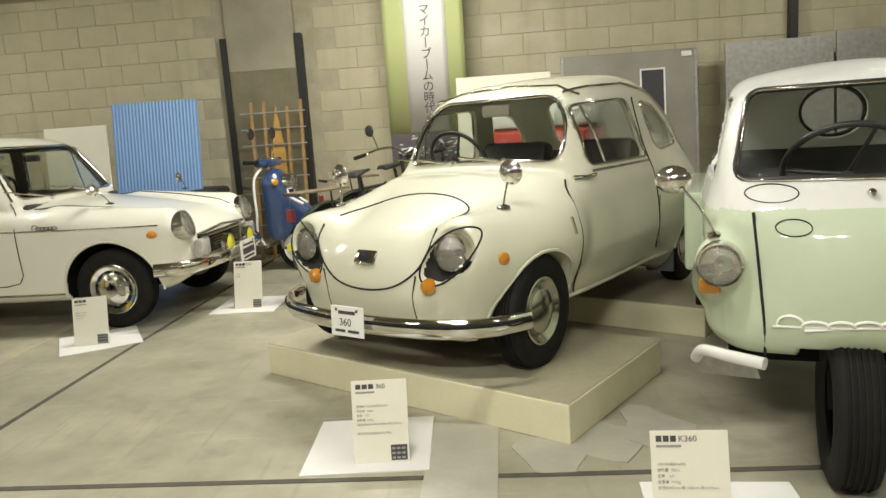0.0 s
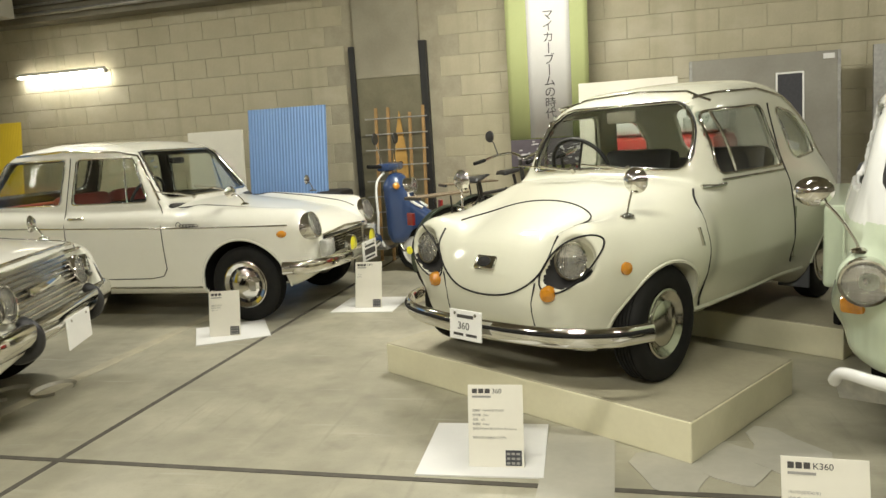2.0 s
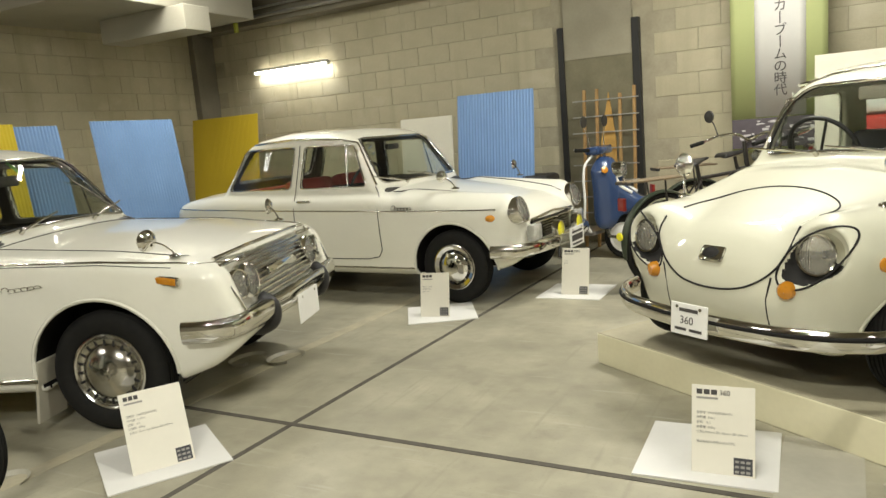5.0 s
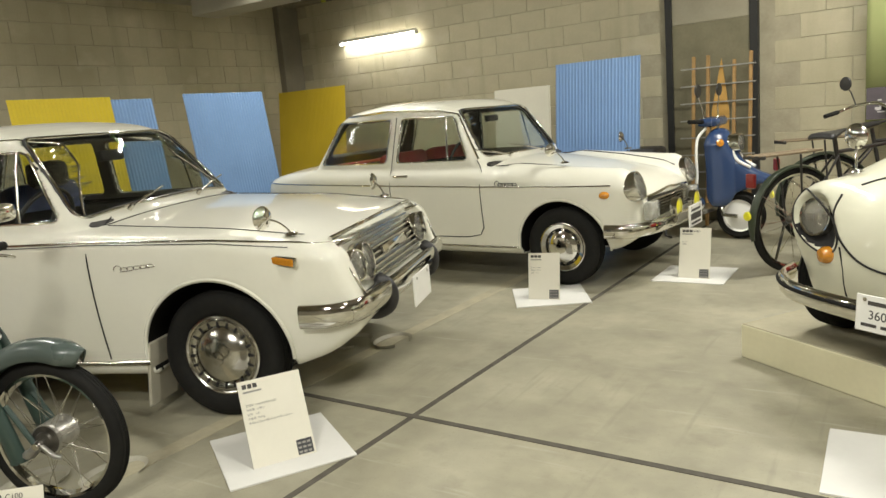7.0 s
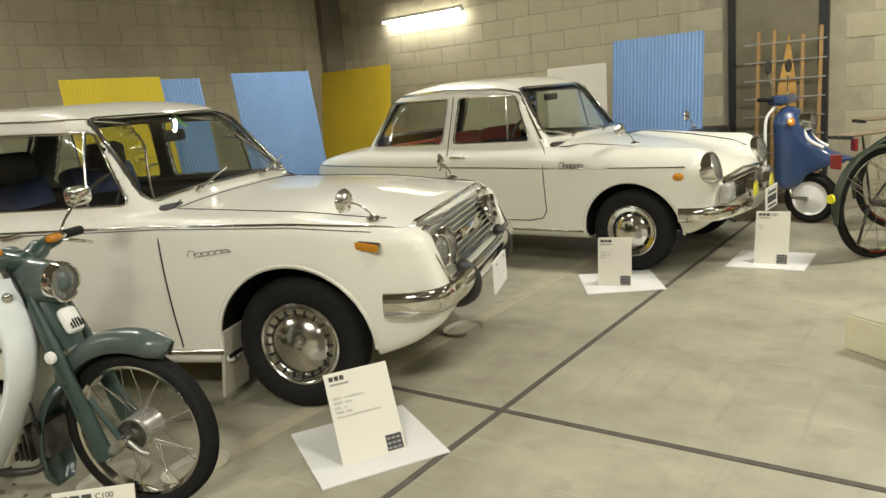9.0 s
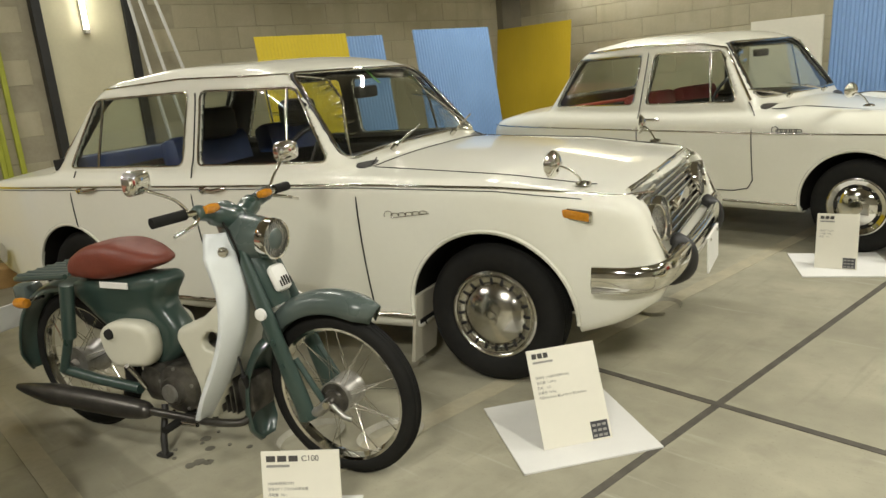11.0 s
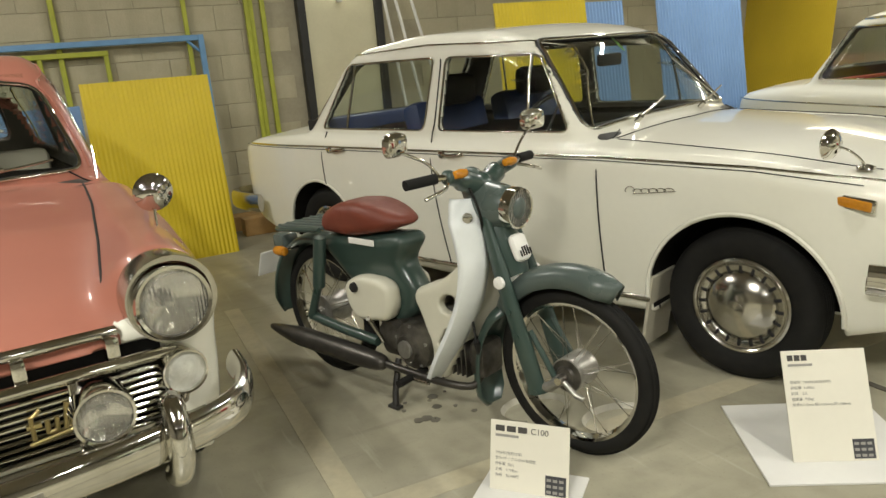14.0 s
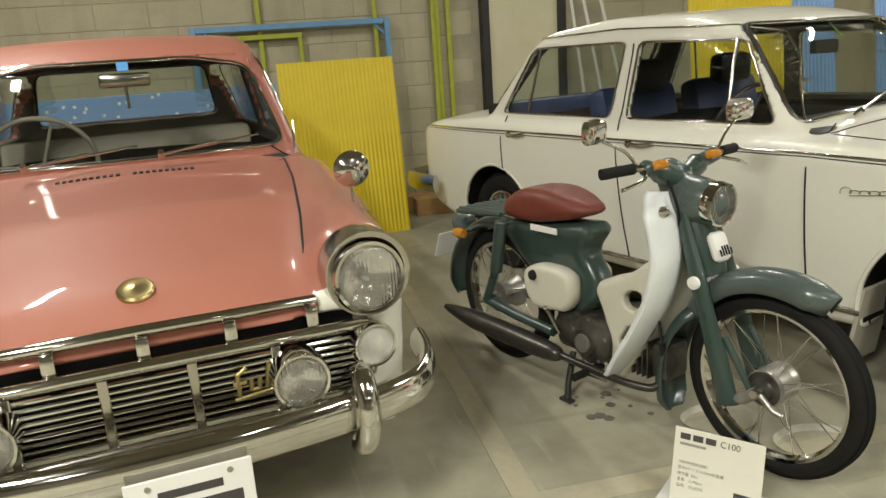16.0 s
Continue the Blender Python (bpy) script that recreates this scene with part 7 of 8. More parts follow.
def blue_scooter():
    b = thing("scooter", pose(-1.69, 6.54, 0, 0, 0, -12), "dark blue 1960s motor scooter with white-edged leg shield", "scooter")
    sh = fillet([(-0.10, 0.27), (0.02, 0.37), (0.16, 0.43), (0.33, 0.46), (0.31, 0.515), (0.14, 0.575), (0.02, 0.66), (-0.05, 0.78), (-0.10, 0.92), (-0.22, 0.93), (-0.27, 0.84), (-0.25, 0.60), (-0.25, 0.36), (-0.20, 0.27)], 0.05)

    def front(x, y, z):
        a = np.abs(y)
        w = 0.075 + 0.085 * np.clip((-0.02 - x) / 0.16, 0, 1) ** 0.8
        d = smax(sd_poly(sh, x, z), a - w + 0.5 * np.maximum(z - 0.80, 0) ** 1, 0.08)
        return np.maximum(d, -np.maximum(np.maximum(a - 0.062, z - 0.50), -0.16 - x))

    skin("leg_shield", front, (-0.36, -0.27, 0.2), (0.32, 0.27, 1.0), 0.012, [M["scooter_blue"]], b)
    for s in (1, -1):
        tube("shield_edge", smooth_path([(-0.235, s * 0.12, 0.935), (-0.275, s * 0.185, 0.86), (-0.275, s * 0.222, 0.74), (-0.27, s * 0.225, 0.55), (-0.28, s * 0.222, 0.38), (-0.24, s * 0.20, 0.26)], 5), 0.012, M["plate_white"], b, label="white shield edging")
        tube("nose_trim", smooth_path([(-0.05, s * 0.05, 0.74), (0.0, s * 0.06, 0.66), (0.10, s * 0.05, 0.60)], 4), 0.014, M["plate_white"], b)
        lathe("turn_signal", [(0.032, 0), (0.03, 0.012), (0.0005, 0.022)], M["amber"], b, "x", 20, m=Matrix.Translation((-0.115, s * 0.13, 0.81)) @ pose(0, 0, 0, 0, -20, s * 40))
        part("grip", rod((-0.24, s * 0.17, 0.99), (-0.28, s * 0.33, 1.0), 0.017), M["rubber"], b, smooth=True)
        tube("mirror_stalk", [(-0.24, s * 0.13, 1.0), (-0.25, s * 0.15, 1.10), (-0.26, s * 0.20, 1.20)], 0.006, M["chrome"], b)
        lathe("mirror", [(0.0005, -0.018), (0.04, -0.014), (0.055, 0.0), (0.05, 0.006), (0.0005, 0.006)], M["bike_black"], b, "x", 22, m=Matrix.Translation((-0.26, s * 0.20, 1.24)))
    headlamp(b, -0.005, 0, 0.80, 0.068, 0, -4, depth=0.10)
    part("handlebar", box(-0.30, -0.16, 0.94, -0.16, 0.16, 1.02, 0.035), M["scooter_blue"], b, smooth=True)
    lathe("front_wheel", [(0.13, -0.04), (0.17, -0.05), (0.195, -0.03), (0.20, 0), (0.195, 0.03), (0.17, 0.05), (0.13, 0.04)], M["rubber"], b, "y", 40, m=Matrix.Translation((0, 0, 0.20)))
    lathe("front_rim", [(0.135, -0.045), (0.12, -0.03), (0.10, -0.035), (0.05, -0.05), (0.0005, -0.06)], M["plate_white"], b, "y", 32, m=Matrix.Translation((0, 0, 0.20)))
    lathe("front_rim", [(0.135, 0.045), (0.12, 0.03), (0.10, 0.035), (0.05, 0.05), (0.0005, 0.06)], M["plate_white"], b, "y", 32, m=Matrix.Translation((0, 0, 0.20)))
    for s in (1, -1):
        tube("fork_arm", [(-0.16, s * 0.065, 0.36), (-0.12, s * 0.075, 0.21), (0.0, s * 0.075, 0.20)], 0.018, M["chrome_dull"], b)
    part("floor_board", box(-0.72, -0.19, 0.225, -0.22, 0.19, 0.265, 0.015), M["alloy"], b, smooth=True)
    rear = lambda x, y, z: smin(ellipsoid(x, y, z, (-1.08, 0, 0.46), (0.46, 0.23, 0.24)), capsule(x, y, z, (-0.74, 0, 0.55), (-0.9, 0, 0.6), 0.1, 0.12), 0.1)
    skin("rear_body", rear, (-1.6, -0.3, 0.16), (-0.55, 0.3, 0.78), 0.018, [M["scooter_blue"]], b)
    part("seat", box(-1.32, -0.13, 0.69, -0.70, 0.13, 0.79, 0.045), M["seat_black"], b, "black padded seat", smooth=True)
    lathe("rear_wheel", [(0.10, -0.04), (0.17, -0.05), (0.20, 0), (0.17, 0.05), (0.10, 0.04)], M["rubber"], b, "y", 36, m=Matrix.Translation((-1.18, 0, 0.20)))
    tube("stand", [(-0.62, -0.10, 0.23), (-0.60, -0.16, 0.02), (-0.54, -0.17, 0.01)], 0.012, M["bike_black"], b)
    return b


blue_scooter()


def bicycle(m, label, carrier_up=0.0):
    """An old roadster standing with its rear wheel at the origin."""
    b = thing("bicycle", m, label, "bicycle", "old bicycles by the wall")
    R = 0.345
    for x, n in ((0, "rear_wheel"), (1.14, "front_wheel")):
        spoked_wheel(b, x, R, R, 0.02, R - 0.045, n, 32, 0.025, 0.045)
        mudguard("mudguard", b, x, R, R + 0.022, R + 0.022, 10 if n == "rear_wheel" else 20, 195, 0.03, M["bike_fender"], 0.016, "green-painted mudguard")
    k = M["bike_black"]
    for s in (1, -1):
        tube("seat_stay", [(0, s * 0.06, R), (0.36, s * 0.02, 0.74)], 0.008, k, b)
        tube("chain_stay", [(0, s * 0.06, R), (0.46, s * 0.04, 0.29)], 0.009, k, b)
        tube("fork_blade", smooth_path([(0.88, s * 0.03, 0.70), (0.98, s * 0.05, 0.50), (1.14, s * 0.05, R)], 4), 0.011, k, b)
        tube("mudguard_stay", [(0, s * 0.06, R), (-0.30, s * 0.03, R + 0.2)], 0.003, M["chrome_dull"], b)
        tube("stand_leg", [(0.0, s * 0.08, R - 0.02), (-0.05, s * 0.12, 0.03), (0.03, s * 0.13, 0.005)], 0.009, k, b)
        tube("carrier_stay", [(0, s * 0.07, R), (-0.05, s * 0.10, 0.76 + carrier_up)], 0.007, k, b)
        tube("crank", [(0.46, s * 0.07, 0.29), (0.46 - s * 0.14, s * 0.09, 0.24)], 0.009, M["chrome_dull"], b)
        part("pedal", box(0.42 - s * 0.14, s * 0.08, 0.225, 0.50 - s * 0.14, s * 0.17, 0.25, 0.006), M["rubber"], b)
        tube("handlebar", smooth_path([(0.86, 0, 1.0), (0.88, s * 0.14, 1.05), (0.82, s * 0.27, 1.04), (0.68, s * 0.30, 1.0), (0.62, s * 0.30, 0.99)], 5), 0.011, M["chrome"], b)
        part("grip", rod((0.70, s * 0.30, 1.005), (0.58, s * 0.30, 0.985), 0.016), M["rubber"], b, smooth=True)
    tube("seat_tube", [(0.46, 0, 0.29), (0.36, 0, 0.76), (0.34, 0, 0.86)], 0.015, k, b)
    tube("top_tube", [(0.36, 0, 0.76), (0.84, 0, 0.78)], 0.014, k, b)
    tube("down_tube", [(0.46, 0, 0.29), (0.87, 0, 0.70)], 0.015, k, b)
    tube("head_tube", [(0.90, 0, 0.66), (0.84, 0, 0.84), (0.82, 0, 1.0)], 0.017, k, b)
    lathe("chain_ring", [(0.02, 0.05), (0.09, 0.052), (0.095, 0.056), (0.09, 0.06), (0.02, 0.062)], M["chrome_dull"], b, "y", 32, m=Matrix.Translation((0.46, 0, 0.29)))
    sd = fillet([(0.20, 0.86), (0.22, 0.90), (0.32, 0.905), (0.45, 0.915), (0.47, 0.90), (0.38, 0.875)], 0.02)
    skin("saddle", lambda x, y, z: smax(sd_poly(sd, x, z + 0.8 * y * y), np.abs(y) - (0.11 - 0.09 * np.clip((x - 0.24) / 0.16, 0, 1)), 0.03), (0.16, -0.14, 0.82), (0.5, 0.14, 0.94), 0.01, [M["seat_black"]], b)
    cz = 0.76 + carrier_up
    for y in (-0.06, 0.0, 0.06):
        part("carrier_slat", box(-0.34, y - 0.02, cz, 0.16, y + 0.02, cz + 0.014, 0.004), M["wood_grey"] if carrier_up else k, b)
    part("carrier_rail", box(-0.34, -0.09, cz - 0.012, -0.32, 0.09, cz + 0.012, 0.003), k, b)
    part("rear_reflector", box(-0.37, -0.035, 0.60, -0.345, 0.035, 0.69, 0.006), M["reflector_red"], b, "dark red rear reflector")
    lathe("side_reflector", [(0.03, 0), (0.028, -0.012), (0.0005, -0.014)], M["lens_yellow"], b, "x", 16, m=Matrix.Translation((-0.385, 0, 0.42)))
    part("head_lamp", rod((0.94, 0, 0.88), (1.02, 0, 0.87), 0.045, r2=0.055), M["chrome_dull"], b, smooth=True)
    part("engine_block", box(0.42, -0.07, 0.34, 0.62, 0.07, 0.60, 0.04), M["engine"], b, smooth=True)
    tube("mirror_stalk", [(0.80, 0.24, 1.05), (0.80, 0.28, 1.14), (0.78, 0.30, 1.18)], 0.005, k, b)
    lathe("mirror", [(0.0005, -0.012), (0.045, -0.006), (0.05, 0.004), (0.0005, 0.006)], k, b, "x", 20, m=Matrix.Translation((0.78, 0.31, 1.2)))
    return b


bicycle(pose(-1.16, 5.43, 0, 0, 0, 52), "old black roadster bicycle with green mudguards on its stand", 0.03)
bicycle(pose(-1.06, 6.35, 0, 0, 0, 30), "old black bicycle with a plank carrier standing behind another", 0.05)

# ---- signs on the floor ----
def info_sign(m, label, spec, w=0.47, d=0.48, card_w=0.205, card_h=0.30, off=(0.0, -0.07), card_yaw=0.0, title=0.12, number="", lean=14):
    """A leaning card on a white foam board; local -y is the side that it faces."""
    s = thing("info_sign", m, label, "sign", "information signs")
    part("base_board", box(-w / 2, -d / 2, 0, w / 2, d / 2, 0.007, 0.0015), M["paper"], s, "white foam base board")
    cd = new("card")
    cd.parent = s
    cd.matrix_basis = pose(off[0], off[1], 0.0075, -lean, 0, card_yaw)
    part("card_board", box(-card_w / 2, 0, 0, card_w / 2, 0.004, card_h, 0.0008), M["card"], cd)
    part("prop", box(-card_w / 2 + 0.02, 0.004, 0.0, card_w / 2 - 0.02, 0.007, card_h * 0.75, 0, m=pose(0, 0.0, 0, -14, 0, 0)), M["paper"], cd)
    f = pose(0, -0.0006, 0, 90, 0, 0)
    x0 = -card_w / 2 + 0.016
    ink_bars(cd, [(x0, card_h - 0.031, title * 0.16, 0.017), (x0 + title * 0.2, card_h - 0.031, title * 0.16, 0.017), (x0 + title * 0.4, card_h - 0.031, title * 0.16, 0.017)], f, name="title_bar")
    if number:
        lettering(number, 0.024, M["ink"], cd, f @ pose(x0 + title * 0.62, card_h - 0.031, 0), depth=0.0004)
    ink_bars(cd, [(x0, card_h - 0.047, 0.07, 0.007)], f, M["ink_grey"], "subtitle_bar")
    z = card_h - 0.098
    for row in spec:
        lettering(row, 0.0105, M["ink_grey"], cd, f @ pose(x0, z, 0), depth=0.0003)
        z -= 0.0165
    ph = part("photo", box(card_w / 2 - 0.068, -0.001, 0.006, card_w / 2 - 0.008, 0.001, 0.062, 0), M["photo_dark"], cd, "small dark printed picture")
    bm = bmesh.new()
    for k in range(9):
        a, c = (k % 3) * 0.018, (k // 3) * 0.017
        box(card_w / 2 - 0.064 + a, -0.0018, 0.011 + c, card_w / 2 - 0.051 + a, -0.0005, 0.019 + c, 0, bm)
    part("photo_detail", bm, M["ink_grey"], cd)
    return s


info_sign(pose(-0.515, 2.71, 0, 0, 0, 1.0), "white information card on a foam board before the bubble car",
          ("登録年  1969年(昭和44年)", "排気量  356cc", "定員    4人", "総重量  620kg", "全長2,990mm 幅1,300mm 高1,360mm", "", "発売当初の価格は42.5万円。"), off=(0.06, -0.17), number="360")
info_sign(pose(-2.595, 2.04, 0, 0, 0, 58.0), "white information card on a foam board before the white saloon",
          ("登録年  1968年(昭和43年)", "排気量  1,490cc", "定員    5人", "総重量  950kg", "全長4,110mm 幅1,550mm 高1,420mm"), off=(-0.01, -0.13), title=0.10, card_w=0.24, card_h=0.325, lean=25)
info_sign(pose(-2.50, 4.435, 0, 0, 0, 30), "white information card on a foam board before the two-door car", ("登録年  1966年", "排気量  790cc", "定員    4人"), off=(-0.05, -0.10), card_yaw=-18)
info_sign(pose(-1.75, 5.19, 0, 0, 0, -1), "white information card on a foam board before the scooter", ("1961年", "総重量"), off=(0.02, -0.12), number="S301", card_h=0.34)
info_sign(pose(-2.86, 1.13, 0, 0, 0, 40), "white information card on a stand before the motorcycle",
          ("1958年(昭和33年)", "空冷4サイクルOHV単気筒", "排気量  50cc", "全長    1,790cm", "価格    55,000円"), w=0.30, d=0.26, off=(0.0, 0.0), card_w=0.235, card_h=0.205, number="C100", title=0.17)
info_sign(pose(0.645, 2.06, 0, 0, 0, -5), "white information card on a foam board before the three-wheeler",
          ("1967年(昭和42年)", "排気量  350cc", "定員    2人", "総重量  915kg", "全長2,980mm 幅1,280mm 高1,410mm"), off=(-0.13, -0.11), title=0.10, number="K360", card_w=0.215, card_h=0.31)

# ---- the hanging banner ----
def banner():
    b = thing("banner", BACK @ pose(5.20, -0.42, 0, 0, 0, 0), "tall green and white hanging banner with vertical Japanese writing", "banner")
    vs, fs = [], []
    for i in range(17):
        x = 0.75 * i / 16
        y = 0.0 - 0.05 * math.sin(math.pi * i / 16)
        vs += [(x, y, 0.86), (x, y, 3.30)]
    fs = [(2 * i, 2 * i + 2, 2 * i + 3, 2 * i + 1) for i in range(16)]
    ob = mesh_object("cloth", vs, fs, M["banner_green"], b, smooth=True)
    ob.modifiers.new("thick", "SOLIDIFY").thickness = 0.004
    yc = lambda x: -0.05 * math.sin(math.pi * x / 0.75) - 0.005
    vs, fs = [], []
    for i in range(9):
        x = 0.20 + 0.39 * i / 8
        vs += [(x, yc(x), 1.16), (x, yc(x), 3.29)]
    fs = [(2 * i, 2 * i + 2, 2 * i + 3, 2 * i + 1) for i in range(8)]
    ob = mesh_object("white_panel", vs, fs, M["paper"], b, smooth=True)
    ob.modifiers.new("thick", "SOLIDIFY").thickness = 0.002
    for k, ch in enumerate("マイカーブームの時代"):
        t = "丨" if ch == "ー" else ch
        lettering(t, 0.105, M["ink"], b, pose(0.345, yc(0.39) - 0.004, 2.22 - 0.098 * k, 90, 0, 0), depth=0.0005)
    part("print_panel", box(0.01, -0.056, 0.90, 0.74, -0.050, 1.15, 0), M["photo_purple"], b, "dark line-drawn picture strip")
    bm = bmesh.new()
    rng = random.Random(4)
    for k in range(46):
        x, z = 0.06 + 0.62 * rng.random(), 0.92 + 0.2 * rng.random()
        box(x, -0.0585, z, x + 0.015 + 0.05 * rng.random(), -0.0565, z + 0.006 + 0.02 * rng.random() ** 2, 0, bm)
    tagged(part("print_line", bm, M["ink_pale"], b), "pale fine printed line drawing", kind="stuff")
    part("top_rail", rod((-0.02, 0.0, 3.30), (0.77, 0.0, 3.30), 0.015), M["lamp_box"], b)
    for s in (0.05, 0.70):
        part("cord", rod((s, 0, 3.30), (s, 0, 3.5), 0.003), M["lamp_box"], b)
    return b


M["photo_purple"] = material("photo_purple", (0.09, 0.075, 0.085), 0.6, vary=0.15, scale=20)
M["ink_pale"] = material("ink_pale", (0.55, 0.53, 0.52), 0.6, vary=0.1)
banner()

# ---- rack against the column ----
def lattice():
    r = thing("wooden_rack", BACK @ pose(3.78, -0.36, 0, -5, 0, 0), "weathered wooden lattice rack leaning on the column", "rack")
    for x in (0.0, 0.13, 0.36, 0.50):
        part("upright", box(x, 0, 0, x + 0.028, 0.03, 1.56 if x != 0.36 else 1.50, 0.003), M["wood"], r)
    for k in range(9):
        part("cross_bar", box(-0.10, -0.012, 0.18 + 0.158 * k, 0.56, 0.0, 0.192 + 0.158 * k, 0.002), M["galvanised"], r)
    v = [(0.17, 0.012, 0.30), (0.34, 0.012, 0.30), (0.33, 0.012, 1.05), (0.26, 0.012, 1.52), (0.18, 0.012, 1.05)]
    n = len(v)
    mesh_object("plank", v + [(x, y + 0.018, z) for x, y, z in v], [tuple(range(n)), tuple(range(n, 2 * n))[::-1]] + [(i, n + i, n + (i + 1) % n, (i + 1) % n) for i in range(n)], M["wood_gold"], r)
    return r


M["wood_gold"] = material("wood_gold", (0.52, 0.30, 0.07), 0.6, vary=0.2, scale=9, bump=0.08)
lattice()

# ---- sheets and panels along the right of the back wall ----
def steel_door():
    d = thing("steel_panel", BACK @ pose(6.83, -0.36, 0, -4, 0, 0), "dull sheet-steel door panel with a small window leaning by the wall", "panel")
    part("sheet", box(0, 0, 0, 1.24, 0.03, 1.76, 0.004), M["sheet_steel"], d)
    for x in (0.0, 1.215):
        part("edge", box(x, -0.008, 0, x + 0.025, 0.0, 1.76, 0.002), M["galvanised"], d)
    wf = new("panel_window")
    wf.parent = d
    for a in ((0.72, 1.10, 0.735, 1.60), (0.935, 1.10, 0.95, 1.60)):
        part("window_frame", box(a[0], -0.014, a[1], a[2], -0.001, a[3], 0.002), M["plate_white"], wf)
    for z in (1.10, 1.585):
        part("window_frame", box(0.735, -0.014, z, 0.935, -0.001, z + 0.015, 0.002), M["plate_white"], wf)
    part("pane", box(0.735, -0.006, 1.115, 0.935, -0.002, 1.585, 0), M["photo_dark"], wf)
    part("tag", box(1.10, -0.012, 1.69, 1.19, -0.009, 1.735, 0), M["plate_white"], d)
    return d


steel_door()
board(0.95, 1.78, 0.03, M["galvanised"], BACK @ pose(8.33, -0.34, 0), "galvanised_panel", "mottled galvanised steel panel leaning by the wall", 4, "panel", "galvanised panels")
board(1.30, 1.81, 0.03, M["galvanised"], BACK @ pose(9.30, -0.36, 0), "galvanised_panel", "mottled galvanised steel panel leaning by the wall", 4, "panel", "galvanised panels")
for x in (8.95, 9.9):
    p = part("steel_post", box(x, -0.09, 0, x + 0.07, 0.0, 3.4, 0.004), M["black_steel"])
    p.matrix_world = BACK
    tagged(p, "black steel post on the block wall", "post", "steel posts", "structure")
board(0.85, 1.62, 0.02, M["ply_white"], BACK @ pose(5.86, -0.66, 0), "white_board", "off-white board standing behind the bubble car", 3)


def micro_van():
    """Only the upper part of a red and white vehicle shows behind the bubble car."""
    v = thing("red_white_van", pose(0.55, 6.15, 0, 0, 0, 250), "red and white small vehicle standing behind the bubble car", "van")
    part("lower_body", box(-0.5, -0.42, 0.25, 0.40, 0.42, 1.13, 0.08), M["paint_red"], v, "red lower body", smooth=True)
    part("upper_body", box(-0.5, -0.41, 1.13, 0.36, 0.41, 1.40, 0.07), M["paint_grey_white"], v, "white upper body", smooth=True)
    for x in (-0.3, 0.22):
        for s in (1, -1):
            wheel(v, x, s * 0.36, 0.22, 0.22, 0.12, s, 0.1, "cap")
    return v


M["paint_red"] = material("paint_red", (0.38, 0.04, 0.03), 0.3, vary=0.08, coat=0.4)
micro_van()

def card_stand():
    s = thing("sign_stand", pose(1.87, 5.0, 0, 0, 0, -18), "white information card with a red top on a dark stand", "sign")
    part("foot", box(-0.14, -0.12, 0, 0.14, 0.12, 0.02, 0.004), M["black_steel"], s)
    part("post", rod((0, 0.012, 0.02), (0, 0.012, 0.84), 0.012), M["black_steel"], s, smooth=True)
    part("card", box(-0.085, -0.003, 0.80, 0.085, 0.003, 1.20, 0.001), M["card"], s, "white printed card")
    part("red_panel", box(-0.065, -0.006, 1.20, 0.085, 0.006, 1.29, 0.003), M["paint_red"], s, "red top panel")
    ink_bars(s, [(-0.06, 1.155, 0.05, 0.02)], pose(0, -0.0032, 0, 90, 0, 0), name="title_bar")
    lettering("M30", 0.032, M["ink"], s, pose(0.0, -0.004, 1.155, 90, 0, 0), depth=0.0004)
    ink_bars(s, [(-0.06, 1.13, 0.04, 0.008), (-0.06, 1.06, 0.09, 0.007), (-0.06, 1.04, 0.09, 0.007), (-0.06, 1.02, 0.06, 0.007), (-0.06, 1.0, 0.08, 0.007)], pose(0, -0.0032, 0, 90, 0, 0), M["ink_grey"])
    return s


card_stand()

# ---- frames on the left wall ----
def blue_frame():
    f = thing("blue_stand", LEFT @ pose(-1.35, -0.16, 0, -2, 0, 0), "tall light blue steel frame standing by the wall", "stand")
    for x in (0.0, 1.58):
        part("upright", box(x, 0, 0, x + 0.045, 0.045, 1.60, 0.004), M["blue_frame"], f)
    part("top_rail", box(0.045, 0, 1.555, 1.58, 0.045, 1.60, 0.004), M["blue_frame"], f)
    part("low_rail", box(0.045, 0, 0.24, 1.58, 0.045, 0.285, 0.004), M["blue_frame"], f)
    for x, s in ((0.045, 1), (1.58, -1)):
        part("gusset", rod((x, 0.022, 1.47), (x + s * 0.09, 0.022, 1.56), 0.012), M["blue_frame"], f)
    return f


def lime_frames():
    for x0, x1, h in ((-0.95, -0.48, 1.52), (0.16, 0.66, 2.02)):
        f = thing("lime_stand", LEFT @ pose(0, -0.07, 0), "lime-yellow tubular steel frame fixed on the wall", "stand", "lime stands")
        for x in (x0, x1):
            part("upright", box(x - 0.018, 0, 0, x + 0.018, 0.036, h, 0.006), M["lime_pipe"], f)
        part("top_rail", box(x0 - 0.30, -0.004, h - 0.04, x1 + 0.02, 0.040, h, 0.006), M["lime_pipe"], f)
        part("brace", rod((x0, 0.018, h - 0.12), (x0 - 0.1, 0.018, h - 0.03), 0.012), M["lime_pipe"], f)
    for x in (-0.80, 0.80, 0.70):
        p = part("lime_pole", box(x - 0.02, -0.05, 0, x + 0.02, -0.01, 3.45, 0.006), M["lime_pipe"])
        p.matrix_world = LEFT @ pose(0, 0, 0)
        tagged(p, "tall lime-yellow pole against the wall", "pole", "lime poles")


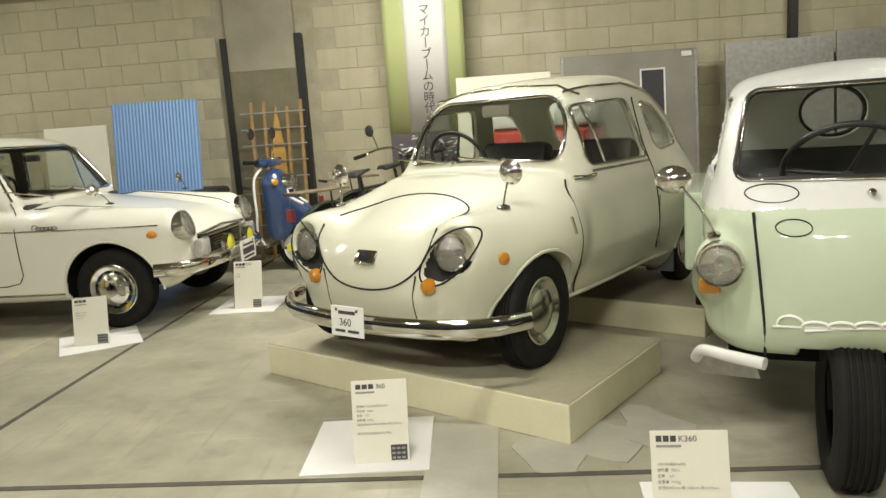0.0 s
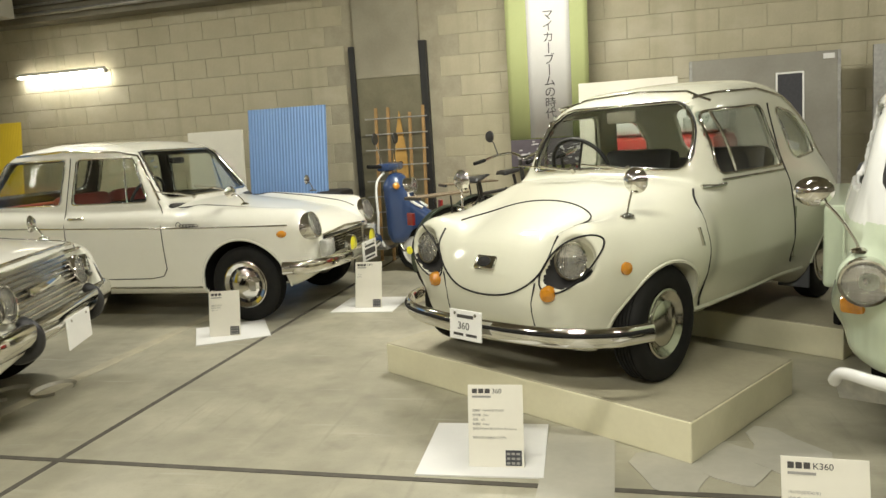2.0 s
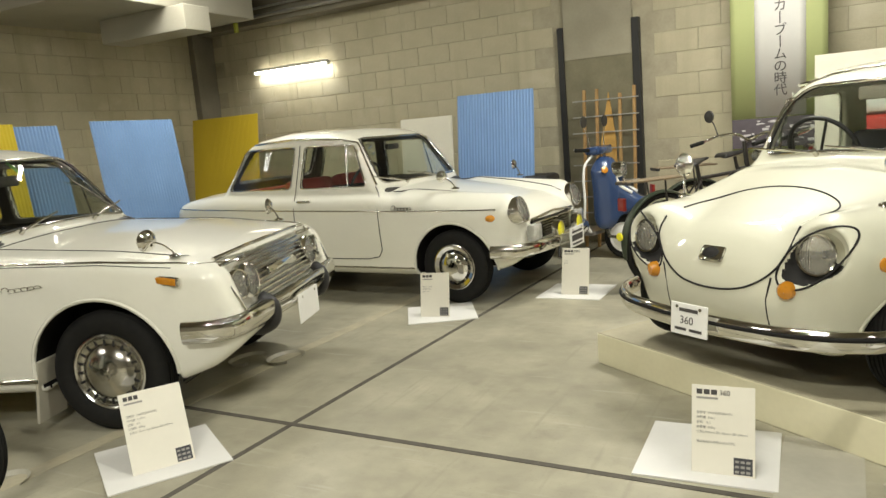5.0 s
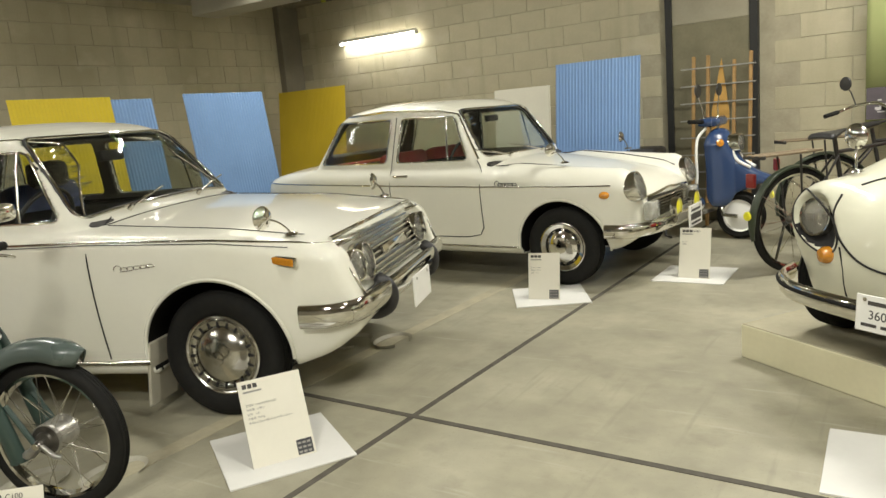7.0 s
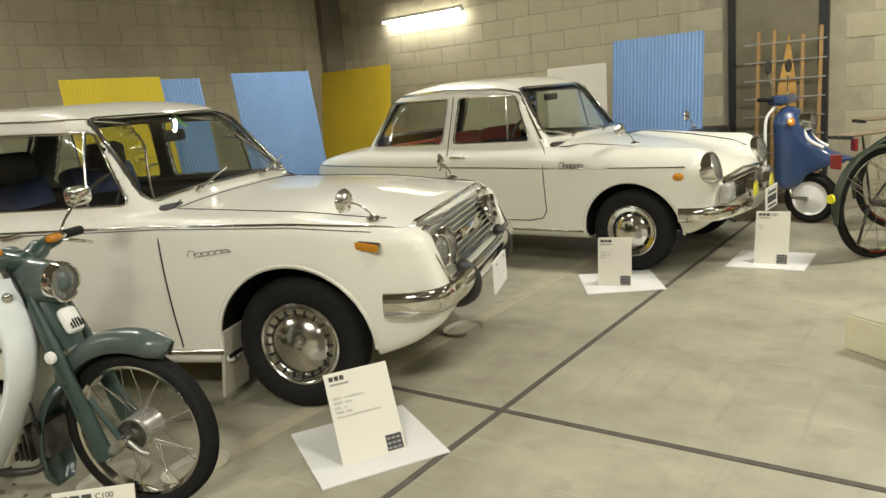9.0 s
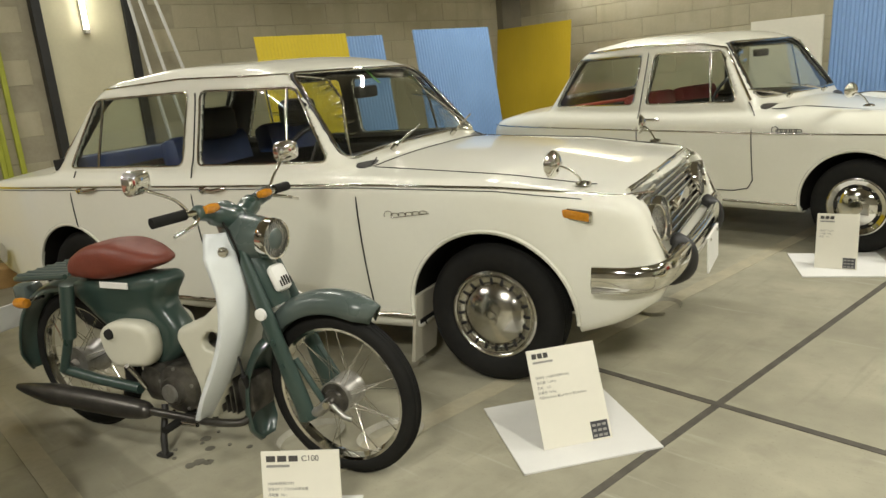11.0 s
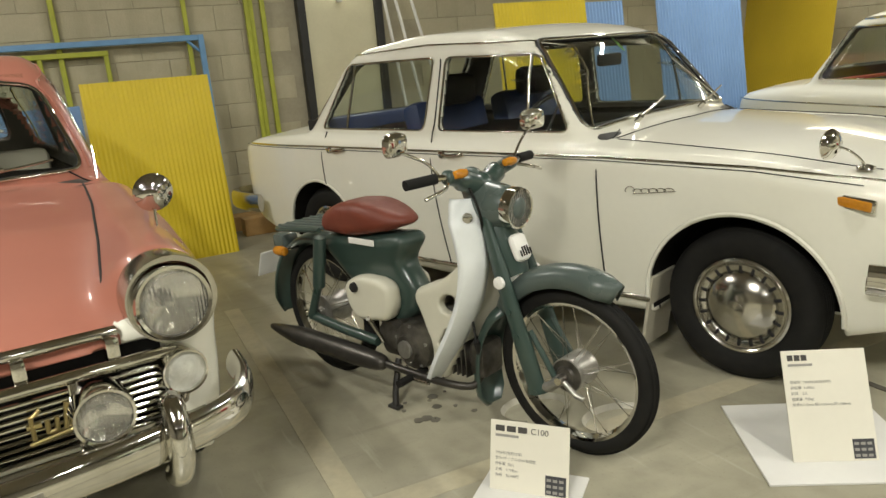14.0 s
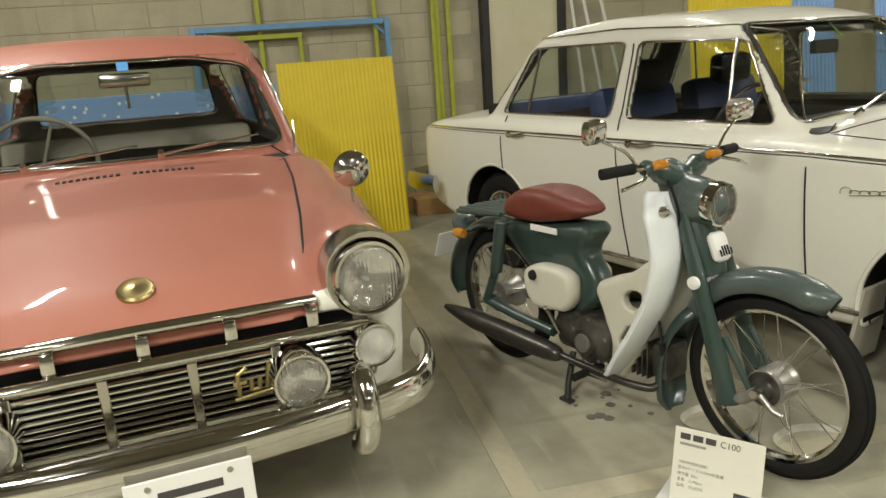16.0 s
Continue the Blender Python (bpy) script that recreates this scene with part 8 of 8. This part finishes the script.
blue_frame()
lime_frames()
for a, b_ in (((2.71, 2.02), (2.80, 1.0)), ((2.80, 2.02), (2.95, 1.0)), ((2.93, 2.02), (3.14, 1.0))):
    dy = (b_[0] - a[0]) / (b_[1] - a[1])
    p = part("white_pole", rod((-7.1, a[0] + dy * (0 - a[1]), 0.0), (-7.45, a[0] + dy * (3.4 - a[1]), 3.4), 0.013), M["paper"], smooth=True)
    tagged(p, "thin white pole leaning on the wall", "pole", "white poles")
dots = thing("blue_board", pose(-7.15, -2.1, 0, 0, 0, 88), "light blue board with white dots standing by the wall", "board")
part("panel", box(0, 0, 0, 2.35, 0.02, 1.13, 0.003), M["blue_sheet"], dots)
bm = bmesh.new()
rng = random.Random(7)
for k in range(60):
    x, z = 0.05 + 2.25 * rng.random(), 0.75 + 0.36 * rng.random()
    box(x, -0.003, z, x + 0.02, 0.001, z + 0.02, 0, bm)
part("dot_print", bm, M["plate_white"], dots)
yp = part("yellow_pipe", rod((-6.28, 6.95, 2.62), (-6.28, 6.95, 3.5), 0.028), M["lime_pipe"], smooth=True)
tagged(yp, "yellow pipe hanging from the ceiling", "pipe")
pl = part("timber_beam", box(-7.2, 1.25, 0, -7.05, 2.35, 0.14, 0.006), M["wood"])
tagged(pl, "weathered timber lying on the floor by the wall", "timber", "timber by the wall")
pl = part("timber_beam", box(-7.5, 1.2, 0, -7.32, 2.5, 0.12, 0.006), M["wood"])
tagged(pl, "weathered timber lying on the floor by the wall", "timber", "timber by the wall")

# painted digits and arcs on the floor, oil stains
for cx, cy in ((-3.05, 1.62), (-3.28, 1.44), (-2.96, 3.30), (-3.18, 3.22)):
    pts = [(cx + 0.085 * math.cos(q), cy + 0.12 * math.sin(q), 0.0015) for q in np.linspace(0.4, 5.6, 22)]
    ob = tube("floor_number", pts, 0.02, M["floor_mark"], None, 6, flat=0.06)
    tagged(ob, "worn white painted curve on the concrete floor", "floor marking", kind="structure")
rng = random.Random(11)
for k in range(14):
    x, y, r = -3.62 + 0.22 * rng.random(), 1.0 + 0.3 * rng.random(), 0.005 + 0.013 * rng.random() ** 2
    pts = [(x + r * (1 + 0.3 * rng.random()) * math.cos(q), y + r * (1 + 0.3 * rng.random()) * math.sin(q)) for q in np.linspace(0, 2 * math.pi, 11)[:-1]]
    ob = mesh_object("oil_stain", [(a, b_, 0.0012 + 0.0002 * k) for a, b_ in pts] + [(a, b_, -0.004) for a, b_ in pts], [tuple(range(10))] + [(i, 10 + i, 10 + (i + 1) % 10, (i + 1) % 10) for i in range(10)], M["oil"])
    tagged(ob, "dark oil drip stain on the concrete floor", "stain", kind="structure")


# ---- wall blocks, last ----
def block_mesh(long, high, deep=0.03, c=0.003):
    bm = box(-long / 2, 0, -high / 2, long / 2, deep, high / 2, 0)
    front = [e for e in bm.edges if all(v.co.y < 0.001 for v in e.verts)]
    bmesh.ops.bevel(bm, geom=front, offset=c, segments=1, affect="EDGES")
    me = bpy.data.meshes.new("block")
    bm.to_mesh(me)
    bm.free()
    me.materials.append(M["block"])
    return me


def lay_blocks(wall, x0, x1, gaps, near, seed):
    """Blocks as pieces in running bond; those outside the near stretch are joined into one."""
    rng = random.Random(seed)
    full = block_mesh(LONG - 0.006, ROW - 0.006)
    rest_v, rest_f, count = [], [], 0
    row = 0
    z = ROW / 2
    while z < 3.4:
        x = x0 + (LONG / 2 if row % 2 else 0)
        while x < x1:
            cx = x + LONG / 2
            if not any(a < cx + LONG * 0.45 and cx - LONG * 0.45 < b for a, b in gaps):
                dy = rng.uniform(-0.0015, 0.0015)
                if near[0] < cx < near[1] and near[2] < z < near[3] and count < 300:
                    ob = new("block", full)
                    ob.parent = wall
                    ob.matrix_basis = pose(cx, dy, z)
                    count += 1
                else:
                    n = len(rest_v)
                    rest_v += [(cx + v.co.x, v.co.y + dy, z + v.co.z) for v in full.vertices]
                    rest_f += [tuple(n + i for i in p.vertices) for p in full.polygons]
            x += LONG
        row += 1
        z += ROW
    ob = mesh_object("block_rest", rest_v, rest_f, M["block"], wall)
    tagged(ob, "the farther blocks of the wall", kind="stuff")


lay_blocks(wall_back, -1.5, 11.8, [(3.5, 4.31)], (-1.2, 8.4, 0.95, 2.75), 1)
lay_blocks(wall_left, -7.8, 6.6, [(1.1, 1.86)], (-2.2, 6.2, 0.75, 2.4), 2)
